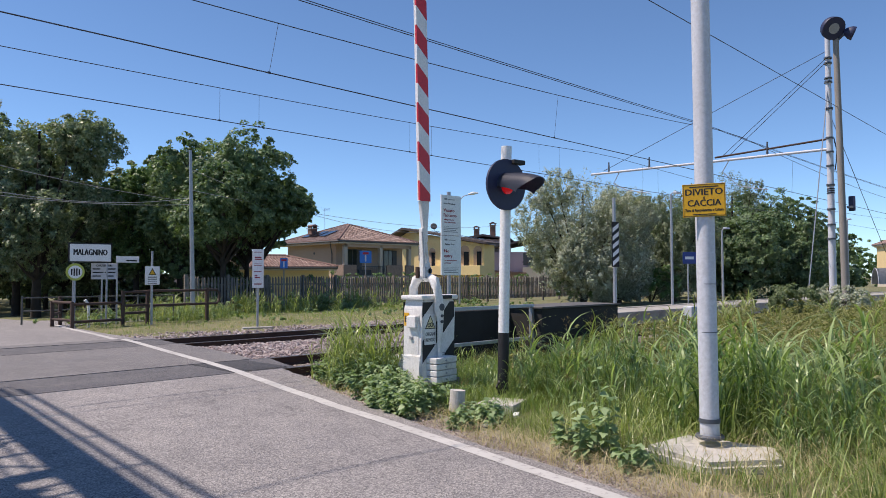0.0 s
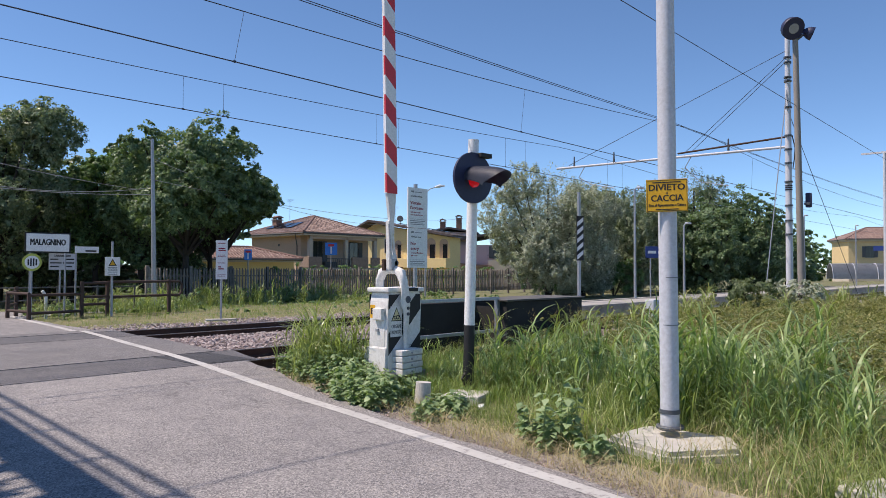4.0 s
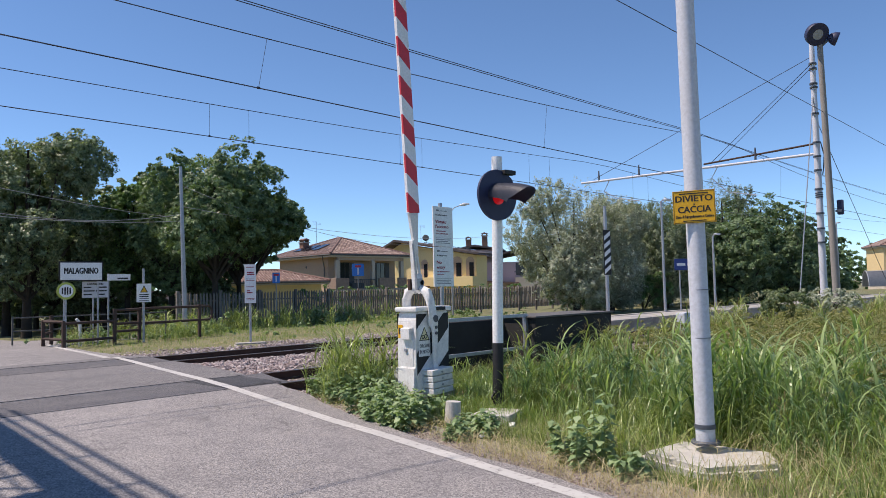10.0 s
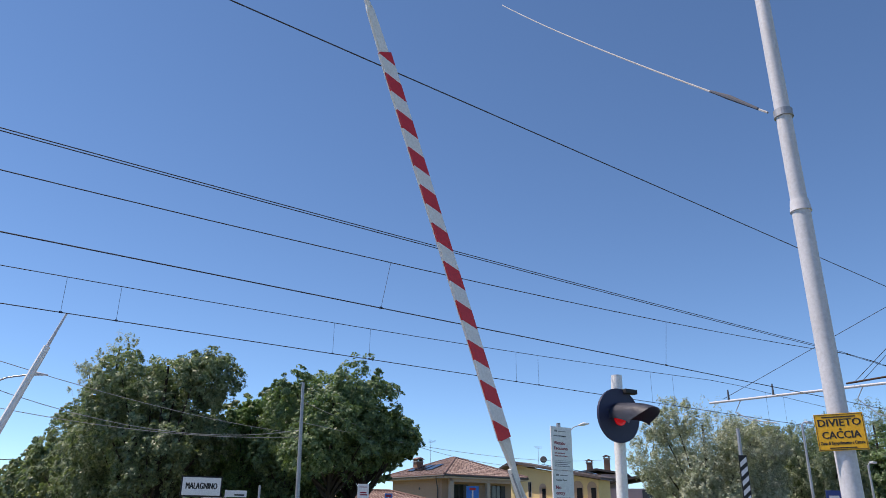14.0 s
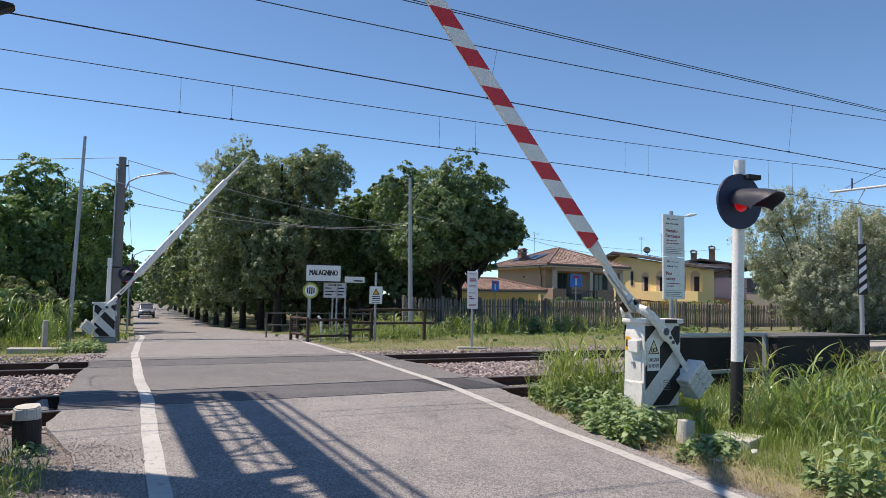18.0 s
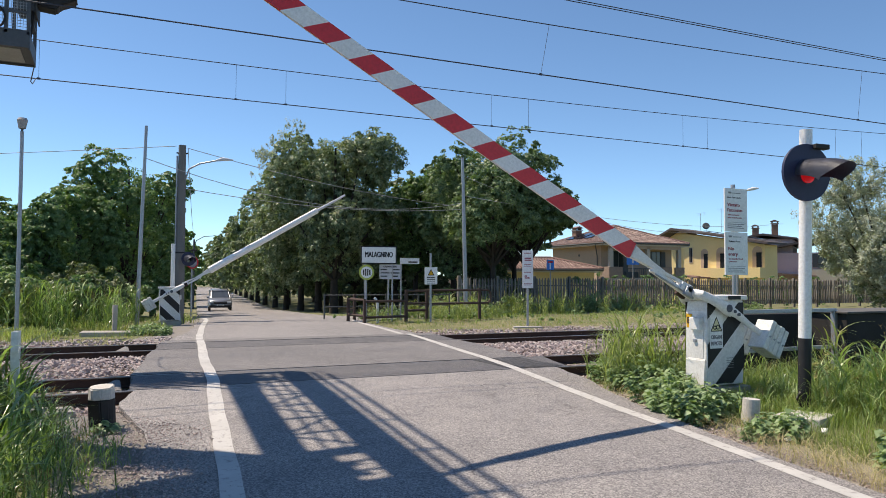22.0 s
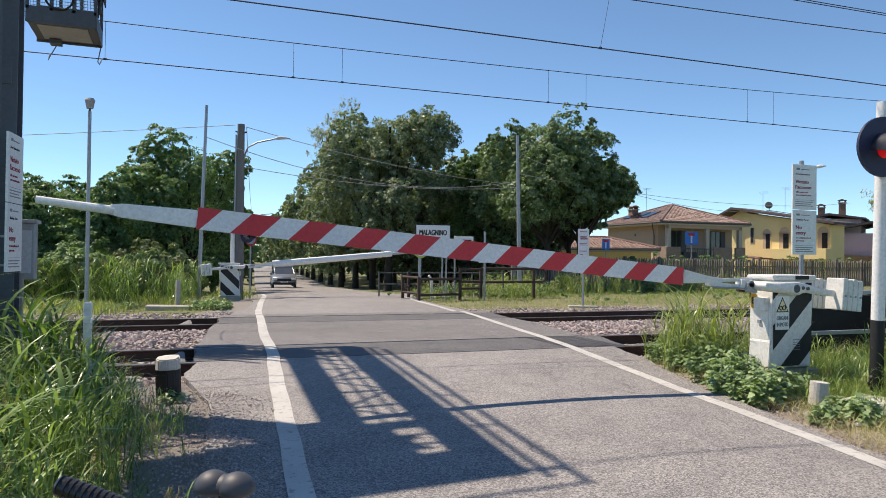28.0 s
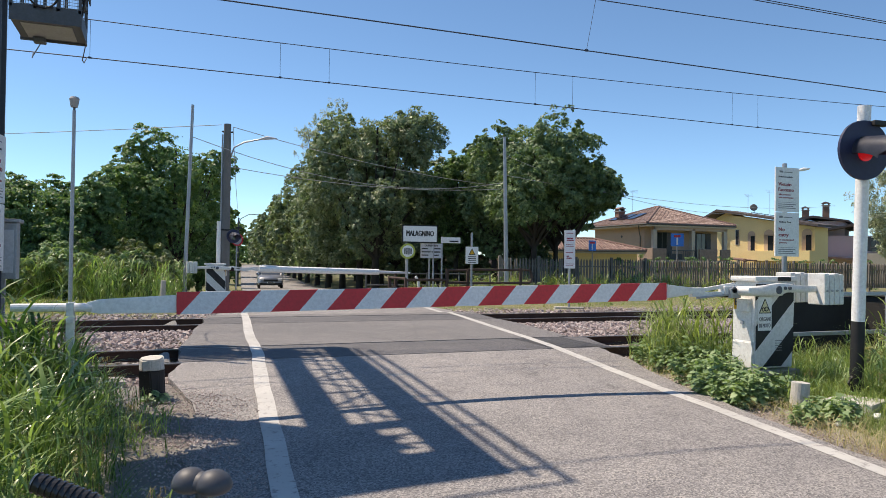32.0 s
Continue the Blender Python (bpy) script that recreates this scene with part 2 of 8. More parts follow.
RED_LAMP = plain("lit_red_lens", (0.7, 0.012, 0.02), 0.25, 0.0, 0.2)
LENS_GLASS = plain("dark_lens", (0.02, 0.02, 0.025), 0.08)
WOOD = surface("dark_stained_wood", (0.075, 0.045, 0.035), (0.03, 0.022, 0.018), 0.8, big=4, fine=35, amount=0.7)
PICKET = piece_mat("old_concrete_picket", (0.19, 0.17, 0.155), (0.31, 0.28, 0.255))
BARK = surface("bark", (0.055, 0.045, 0.036), (0.025, 0.02, 0.016), 0.95, big=3, fine=25, amount=0.8, relief=0.8, depth=0.03)
STONE_CHIPS = island("ballast_stone", [(0.25, 0.2, 0.19), (0.39, 0.315, 0.3), (0.49, 0.42, 0.4), (0.34, 0.265, 0.255), (0.56, 0.51, 0.48)])
GRASS = foliage("tall_grass", (0.08, 0.125, 0.035), (0.2, 0.27, 0.08), (0.45, 0.5, 0.23), 0.32, 0.34, (0.36, 0.38, 0.15))
REED = foliage("broad_reed_leaf", (0.06, 0.115, 0.035), (0.15, 0.24, 0.075), (0.4, 0.49, 0.23), 0.32, 0.34)
OCHRE = surface("ochre_plaster", (0.74, 0.56, 0.29), (0.64, 0.48, 0.24), 0.9, big=0.5, fine=20, amount=0.5, relief=0.1)
LUSH = foliage("lush_grass", (0.028, 0.07, 0.02), (0.1, 0.18, 0.046), (0.33, 0.44, 0.17), 0.3, 0.32)
HERB = foliage("field_weed", (0.085, 0.115, 0.036), (0.19, 0.215, 0.072), (0.36, 0.34, 0.15), 0.3, 0.6, (0.3, 0.25, 0.12))
LAWN = foliage("short_grass", (0.085, 0.15, 0.04), (0.165, 0.255, 0.065), (0.31, 0.38, 0.13), 0.32, 0.45, (0.25, 0.26, 0.09))
STRAW = foliage("dry_grass", (0.3, 0.24, 0.13), (0.43, 0.36, 0.21), (0.55, 0.48, 0.31), 0.22, 0.7)
WEED = foliage("broad_weed_leaf", (0.11, 0.18, 0.075), (0.21, 0.3, 0.14), (0.34, 0.43, 0.24), 0.26, 0.5)
SEED = foliage("grass_seed_head", (0.16, 0.1, 0.06), (0.24, 0.16, 0.09), (0.3, 0.24, 0.13), 0.3, 0.8)
LINDEN = foliage("linden_leaf", (0.055, 0.09, 0.05), (0.115, 0.17, 0.09), (0.3, 0.35, 0.22), 0.25, 0.42)
OAK = foliage("dark_broad_leaf", (0.045, 0.09, 0.048), (0.095, 0.16, 0.08), (0.22, 0.3, 0.15), 0.25, 0.45)
ROBINIA = foliage("acacia_leaf", (0.045, 0.1, 0.042), (0.095, 0.18, 0.07), (0.21, 0.31, 0.13), 0.3, 0.48)
WILLOW = foliage("willow_leaf", (0.14, 0.165, 0.12), (0.27, 0.3, 0.23), (0.48, 0.51, 0.43), 0.25, 0.5)
SALLOW = foliage("sallow_leaf", (0.065, 0.095, 0.055), (0.135, 0.175, 0.105), (0.31, 0.355, 0.25), 0.25, 0.48)
POPLAR = foliage("mixed_leaf", (0.06, 0.09, 0.04), (0.11, 0.15, 0.07), (0.2, 0.24, 0.13), 0.28, 0.55)
PLASTER_TAN = surface("tan_plaster", (0.56, 0.42, 0.3), (0.47, 0.35, 0.25), 0.9, big=0.5, fine=20, amount=0.5, relief=0.1)
PLASTER_YELLOW = surface("yellow_plaster", (0.88, 0.7, 0.34), (0.8, 0.61, 0.28), 0.9, big=0.5, fine=20, amount=0.5, relief=0.1)
PLASTER_PINK = surface("pink_plaster", (0.68, 0.52, 0.51), (0.58, 0.44, 0.43), 0.9, big=0.5, fine=20, amount=0.5, relief=0.1)
PLASTER_PALE = surface("pale_plaster", (0.6, 0.53, 0.42), (0.45, 0.38, 0.3), 0.9, big=0.5, fine=20, amount=0.5, relief=0.1)
STONE_FACE = surface("rubble_stone_facing", (0.36, 0.27, 0.21), (0.2, 0.15, 0.12), 0.9, big=4, fine=9, amount=0.8, relief=0.5, depth=0.03)
BRICK = surface("brown_brick", (0.26, 0.15, 0.1), (0.17, 0.1, 0.075), 0.9, big=2, fine=14, amount=0.7, relief=0.3)
SHUTTER = surface("grey_green_shutter", (0.1, 0.105, 0.1), (0.07, 0.07, 0.07), 0.6, big=2, fine=20, amount=0.4, relief=0.1)
PANE = plain("window_pane", (0.02, 0.024, 0.03), 0.06)
TILE_BASE = surface("roof_under_tiles", (0.24, 0.15, 0.125), (0.16, 0.1, 0.085), 0.9, big=1.2, fine=12, amount=0.6)
DARK_ROOF = surface("dark_roof_sheet", (0.1, 0.08, 0.075), (0.06, 0.05, 0.048), 0.85, big=1.2, fine=12, amount=0.6)
SOLAR = plain("solar_panel", (0.012, 0.014, 0.022), 0.12)


# ---- mesh helpers ----
def part(name, bm, material, parent=None, label="", smooth=False):
    me = bpy.data.meshes.new(name)
    bm.normal_update()
    bm.to_mesh(me)
    bm.free()
    me.materials.append(material)
    if smooth:
        me.shade_smooth()
        me.set_sharp_from_angle(angle=0.7)
    ob = new(name, me)
    if parent:
        ob.parent = parent
    return tagged(ob, label)


def thing(name, label, category, group="", kind="", m=None):
    ob = new(name)
    ob.empty_display_size = 0.2
    if m is not None:
        ob.matrix_world = m
    return tagged(ob, label, category, group, kind)


def box(x0, x1, y0, y1, z0, z1, bevel=0.0, bm=None):
    b = bmesh.new()
    bmesh.ops.create_cube(b, size=1.0)
    for v in b.verts:
        v.co = Vector(((x0 + x1) / 2 + v.co.x * (x1 - x0), (y0 + y1) / 2 + v.co.y * (y1 - y0), (z0 + z1) / 2 + v.co.z * (z1 - z0)))
    if bevel:
        bmesh.ops.bevel(b, geom=b.edges[:], offset=bevel, segments=2, affect="EDGES", profile=0.6)
    return joined(bm, b)


def joined(bm, b):
    if bm is None:
        return b
    me = bpy.data.meshes.new("tmp")
    b.to_mesh(me)
    b.free()
    bm.from_mesh(me)
    bpy.data.meshes.remove(me)
    return bm


def rod(p0, p1, r0, r1=None, n=12, bm=None, caps=True):
    """A round bar from p0 to p1."""
    b = bm or bmesh.new()
    p0, p1, r1 = Vector(p0), Vector(p1), r0 if r1 is None else r1
    d = (p1 - p0).normalized()
    u = d.orthogonal().normalized()
    w = d.cross(u)
    rings = []
    for p, r in ((p0, r0), (p1, r1)):
        rings.append([b.verts.new(p + r * (math.cos(2 * math.pi * i / n) * u + math.sin(2 * math.pi * i / n) * w)) for i in range(n)])
    for i in range(n):
        b.faces.new((rings[0][i], rings[0][(i + 1) % n], rings[1][(i + 1) % n], rings[1][i]))
    if caps:
        b.faces.new(rings[0][::-1])
        b.faces.new(rings[1])
    return b


def sweep(pts, r, n=8, bm=None):
    """A round bar bent along points; r may be a list."""
    b = bm or bmesh.new()
    pts = [Vector(p) for p in pts]
    rs = r if isinstance(r, (list, tuple)) else [r] * len(pts)
    rings, u = [], None
    for i, p in enumerate(pts):
        d = (pts[min(i + 1, len(pts) - 1)] - pts[max(i - 1, 0)]).normalized()
        u = d.orthogonal().normalized() if u is None else (u - d * u.dot(d)).normalized()
        w = d.cross(u)
        rings.append([b.verts.new(p + rs[i] * (math.cos(2 * math.pi * k / n) * u + math.sin(2 * math.pi * k / n) * w)) for k in range(n)])
    for a, c in zip(rings, rings[1:]):
        for k in range(n):
            b.faces.new((a[k], a[(k + 1) % n], c[(k + 1) % n], c[k]))
    b.faces.new(rings[0][::-1])
    b.faces.new(rings[-1])
    return b


def plate(outline, depth, axis="y", at=0.0, bm=None, bevel=0.0):
    """A flat outline (pairs) given thickness along an axis, from at to at + depth."""
    b = bmesh.new()
    to = {"y": lambda a, c, d: (a, d, c), "x": lambda a, c, d: (d, a, c), "z": lambda a, c, d: (a, c, d)}[axis]
    lo = [b.verts.new(to(a, c, at)) for a, c in outline]
    hi = [b.verts.new(to(a, c, at + depth)) for a, c in outline]
    n = len(outline)
    b.faces.new(lo)
    b.faces.new(hi[::-1])
    for i in range(n):
        b.faces.new((lo[i], hi[i], hi[(i + 1) % n], lo[(i + 1) % n]))
    bmesh.ops.recalc_face_normals(b, faces=b.faces[:])
    if bevel:
        bmesh.ops.bevel(b, geom=b.edges[:], offset=bevel, segments=2, affect="EDGES")
    return joined(bm, b)


def array_mesh(name, verts, faces, material, smooth=False):
    """One mesh from numpy arrays of corners and equal-sided faces."""
    verts, faces = np.ascontiguousarray(verts, np.float32), np.ascontiguousarray(faces, np.int32)
    me = bpy.data.meshes.new(name)
    k = faces.shape[1]
    me.vertices.add(len(verts))
    me.vertices.foreach_set("co", verts.ravel())
    me.loops.add(faces.size)
    me.loops.foreach_set("vertex_index", faces.ravel())
    me.polygons.add(len(faces))
    me.polygons.foreach_set("loop_start", np.arange(0, faces.size, k, dtype=np.int32))
    me.update(calc_edges=True)
    me.materials.append(material)
    if smooth:
        me.shade_smooth()
    else:
        me.shade_flat()
    return me


def lettering(name, text, height, m, material, parent, width=None, spread=1.0):
    """Raised letters, centred, in the x-z plane of m and facing -y."""
    cu = bpy.data.curves.new(name, "FONT")
    cu.body, cu.size, cu.extrude, cu.align_x, cu.align_y, cu.resolution_u = text, height / 0.7, 0.0008, "CENTER", "CENTER", 2
    cu.space_character = spread
    ob = bpy.data.objects.new(name, cu)
    scene.collection.objects.link(ob)
    me = bpy.data.meshes.new_from_object(ob)
    bpy.data.objects.remove(ob)
    bpy.data.curves.remove(cu)
    if width and len(me.vertices):
        xs = [v.co.x for v in me.vertices]
        k = width / (max(xs) - min(xs))
        for v in me.vertices:
            v.co.x *= k
    # bold strokes: the same letters laid three times, a hair apart
    n = len(me.vertices)
    co = np.empty(n * 3, np.float32)
    me.vertices.foreach_get("co", co)
    co = co.reshape(-1, 3)
    polys = [tuple(p.vertices) for p in me.polygons]
    grow = height * 0.055
    vs = np.concatenate([co + np.array([k * grow, (k % 2) * grow * 0.6, (k + 1) * 0.00025]) for k in (-1, 0, 1)])
    bold = bpy.data.meshes.new(name)
    bold.from_pydata(vs.tolist(), [], [tuple(i + k * n for i in p) for k in range(3) for p in polys])
    bpy.data.meshes.remove(me)
    bold.materials.append(material)
    out = new(name, bold)
    out.parent = parent
    out.matrix_basis = m @ pose(0, 0, 0, 90)
    return out


def bars(name, rows, material, parent, m):
    """Lines of writing too small to read: thin bars (x0, x1, z, height) in the x-z plane of m."""
    for x0, x1, z, h in rows:
        ob = part(name, box(x0, x1, -0.0015, 0.0, z - h / 2, z + h / 2), material, parent)
        ob.matrix_basis = m
    return ob


# ---- ground, road and tracks ----
LY, LX = (-60, -14, -5.5, -3.4, -1, 0.7, 2.95, 6.3, 9.7, 14.75, 19.2, 51, 250), (-6.0, 0.3, 1.19, 1.38, 1.62, 1.8, 1.96, 2.27, 2.6, 3.27, 3.9, 7.2, 28.0)
RY, RX = (-60, -14, -7.44, -5.98, -4.3, -1, 1.34, 7.1, 10, 14, 19, 51, 250), (-1.0, 4.2, 5.22, 5.46, 5.72, 6.17, 6.6, 7.5, 7.9, 8.4, 9.2, 13.2, 34.5)
ZY, ZZ = (-60, -14, -1, 8, 16, 56, 3000), (-0.6, -0.22, 0.0, 0.0, -0.05, -1.25, -1.25)


def line_left(y):
    return np.interp(y, LY, LX)


def line_right(y):
    return np.interp(y, RY, RX)


def road_z(y):
    return np.interp(y, ZY, ZZ)


def ground_z(x, y):
    """Height of the natural ground."""
    x, y = np.asarray(x, float), np.asarray(y, float)
    z = road_z(y) - 0.1
    bed = np.clip((y + 1.5) / 0.7, 0, 1) * np.clip((9.3 - y) / 0.7, 0, 1)
    z = z * (1 - bed) + bed * -0.22
    out = np.maximum(line_left(y) - 1.0 - x, x - line_right(y) - 0.45)
    near = np.clip(1 - out / 0.35, 0, 1)
    z = z * (1 - near) + near * (road_z(y) - 0.2)
    return z + 0.03 * np.sin(1.7 * x + 0.6 * y) * np.cos(1.3 * y) * (1 - near) * np.clip(out, 0, 1)


def sheet(name, xs, ys, height, material):
    gx, gy = np.meshgrid(xs, ys)
    v = np.stack([gx, gy, height(gx, gy)], -1).reshape(-1, 3)
    n, k = len(xs), len(ys)
    i = (np.arange(k - 1)[:, None] * n + np.arange(n - 1)).ravel()
    return array_mesh(name, v, np.stack([i, i + 1, i + 1 + n, i + n], 1), material, True)


GROUND = surface("grassy_ground", (0.15, 0.16, 0.065), (0.3, 0.25, 0.155), 0.95, big=0.45, fine=25, amount=0.8, relief=0.6, depth=0.03)
far = [-3000, -1200, -500, -250, -120, -70, -45]
xs = np.unique(np.concatenate([far, np.arange(-30, -8, 1.0), np.arange(-8, 26, 0.25), np.arange(26, 60, 1.0), [70, 90, 130, 200, 350, 700, 1500, 3000]]))
ys = np.unique(np.concatenate([[-3000, -1000, -300, -100, -50, -30, -20], np.arange(-16, 24, 0.25), np.arange(24, 60, 1.5), [65, 80, 100, 150, 250, 500, 1000, 3000]]))
ground = tagged(new("ground", sheet("ground", xs, ys, ground_z, GROUND)), "grassy earth ground with dry patches", "ground", kind="structure")


def strip(name, ya, yb, left, right, lift, material, step=0.5, cross=9, crown=0.05, top=None):
    """A band of road between two edges, cambered towards both sides, with thickness."""
    yy = np.arange(ya, yb + 1e-6, step)
    u = np.linspace(0, 1, cross)
    gx = left(yy)[:, None] * (1 - u) + right(yy)[:, None] * u
    mid, half = (line_left(yy) + line_right(yy))[:, None] / 2, (line_right(yy) - line_left(yy))[:, None] / 2
    gz = road_z(yy)[:, None] + lift - crown * np.clip(np.abs(yy) / 3, 0, 1)[:, None] * np.clip((gx - mid) / half, -1.3, 1.3) ** 2
    v = np.stack([gx, np.repeat(yy[:, None], cross, 1), gz], -1)
    lo = v.copy()
    lo[..., 2] -= 0.12
    n, k = cross, len(yy)
    i = (np.arange(k - 1)[:, None] * n + np.arange(n - 1)).ravel()
    f = [np.stack([i, i + 1, i + 1 + n, i + n], 1)]
    o = n * k
    e = np.arange(k - 1) * n
    f.append(np.stack([e, e + n, e + n + o, e + o], 1))
    f.append(np.stack([e + n - 1 + o, e + 2 * n - 1 + o, e + 2 * n - 1, e + n - 1], 1))
    c = np.arange(n - 1)
    f.append(np.stack([c + o, c + 1 + o, c + 1, c], 1))
    c = c + n * (k - 1)
    f.append(np.stack([c, c + 1, c + 1 + o, c + o], 1))
    return new(name, array_mesh(name, np.concatenate([v.reshape(-1, 3), lo.reshape(-1, 3)]), np.concatenate(f), material))


def ragged(f, amount, seed):
    return lambda y: f(y) + amount * (np.sin(2.3 * y + seed) + 0.6 * np.sin(5.1 * y + 2 * seed) + 0.4 * np.sin(11.0 * y + seed))


edge_l = ragged(lambda y: line_left(y) - np.interp(y, (-14, -5, -3, -2, -1, 3, 9, 12, 20), (0.4, 0.6, 0.66, 0.78, 1.02, 1.0, 0.7, 0.3, 0.25)), 0.03, 1.0)
edge_r = ragged(lambda y: line_right(y) + np.interp(y, (-8, -4, -1, 3, 8, 12), (0.2, 0.3, 0.7, 0.9, 0.6, 0.3)), 0.03, 4.0)
road = strip("road", -60, 0.006, edge_l, edge_r, 0.0, ROAD, 0.25)
tagged(road, "grey worn asphalt road leading over a level crossing", "road", kind="structure")
road_far = strip("road", 7.75, 250, lambda y: edge_l(y), lambda y: edge_r(y) + np.interp(y, (16, 19, 23, 26), (0, 5, 5, 0)), 0.0, ROAD, 0.5)
tagged(road_far, "grey asphalt road running away between trees", "road", kind="structure")
for i, (ya, yb, material, lift, label) in enumerate((
        (0.094, 1.506, PATCH, -0.004, "dark ribbed crossing panel between the rails"),
        (1.594, 5.506, MID, 0.0, "grey asphalt infill between two tracks"),
        (5.594, 7.006, PATCH, -0.004, "dark crossing panel between the rails"),
        (7.094, 7.75, MID, 0.0, "grey asphalt apron behind the rails"))):
    ob = strip("crossing_deck", ya, yb, lambda y: edge_l(y) - 0.05, lambda y: edge_r(y) + (0.3 if y.mean() < 2 else 0.0), lift, material, (yb - ya) / 4, 9, 0.0)
    tagged(ob, label, "crossing deck", kind="structure")


def painted(name, f, ya, yb, w, label, step=0.2):
    yy = np.arange(ya, yb, step)
    wob = 0.006 * np.sin(1.3 * yy) + 0.004 * np.sin(4.3 * yy)
    mid, half = (line_left(yy) + line_right(yy)) / 2, (line_right(yy) - line_left(yy)) / 2
    x = f(yy) + wob
    z = road_z(yy) + 0.006 - 0.05 * np.clip(np.abs(yy) / 3, 0, 1) * (yy < 0.1) * np.clip((x - mid) / half, -1.3, 1.3) ** 2
    z = z - 0.05 * np.clip(np.abs(yy) / 3, 0, 1) * (yy > 7.7)
    v = np.concatenate([np.stack([x - w / 2, yy, z], 1), np.stack([x + w / 2, yy, z], 1)])
    n = len(yy)
    i = np.arange(n - 1)
    return tagged(new(name, array_mesh(name, v, np.stack([i, i + n, i + n + 1, i + 1], 1), LINE)), label, "road marking", kind="structure")


painted("road_line", line_left, -40, 24, 0.17, "worn white painted edge line along the road")
painted("road_line", line_right, -40, 16.5, 0.16, "worn white painted edge line along the road")


def rail(y, x0, x1, name):
    t = thing(name, "rusty steel rail with a worn bright head", "rail", "rails of the two tracks")
    prof = [(-0.075, -0.17), (0.075, -0.17), (0.075, -0.155), (0.012, -0.135), (0.012, -0.045), (0.036, -0.035), (0.036, -0.02), (-0.036, -0.02), (-0.036, -0.035), (-0.012, -0.045), (-0.012, -0.135), (-0.075, -0.155)]
    part("web", plate([(y + a, z) for a, z in prof], x1 - x0, "x", x0), RUST, t)
    part("head", box(x0, x1, y - 0.036, y + 0.036, -0.02, -0.008, 0.0), RAILTOP, t)


for y in (0.05, 1.55, 5.55, 7.05):
    rail(y, -200, 600, "rail")


# ---- barrier motion: angle of the boom above level, in degrees ----
BOOM = ((0, 88.5), (9, 88.5), (10, 86.5), (11, 82.5), (12, 77.5), (13, 72.5), (13.5, 70), (15.5, 60.5), (16, 58), (17, 53.5), (18, 48.7), (19, 44), (20, 39), (21, 34), (22, 29), (23, 24.2), (24, 19.6), (25, 15.6), (26, 12.2), (26.5, 10.6), (28.5, 3.9), (29, 2.4), (29.5, 1.0), (30, 0.3), (30.5, -0.2), (31, -0.6), (32, -0.95))
FAR_BOOM = ((0, 88.5), (11, 88.5), (12, 83.5), (13, 77), (15.5, 66), (16, 63.5), (17, 57), (19, 46), (20, 41.2), (21, 36), (22, 30.7), (23, 25.6), (26, 13), (28.5, 3.4), (29.5, 0), (32, -1))
PIVOT = (7.6, -2.85, 1.06)


def clip_span(pts, x0, x1):
    for sign, lim in ((1, x0), (-1, -x1)):
        out = []
        for p, q in zip(pts, pts[1:] + pts[:1]):
            a, c = sign * p[0] - lim, sign * q[0] - lim
            if a >= 0:
                out.append(p)
            if (a > 0) != (c > 0) and a != c:
                k = a / (a - c)
                out.append((p[0] + k * (q[0] - p[0]), p[1] + k * (q[1] - p[1])))
        pts = out
    return pts


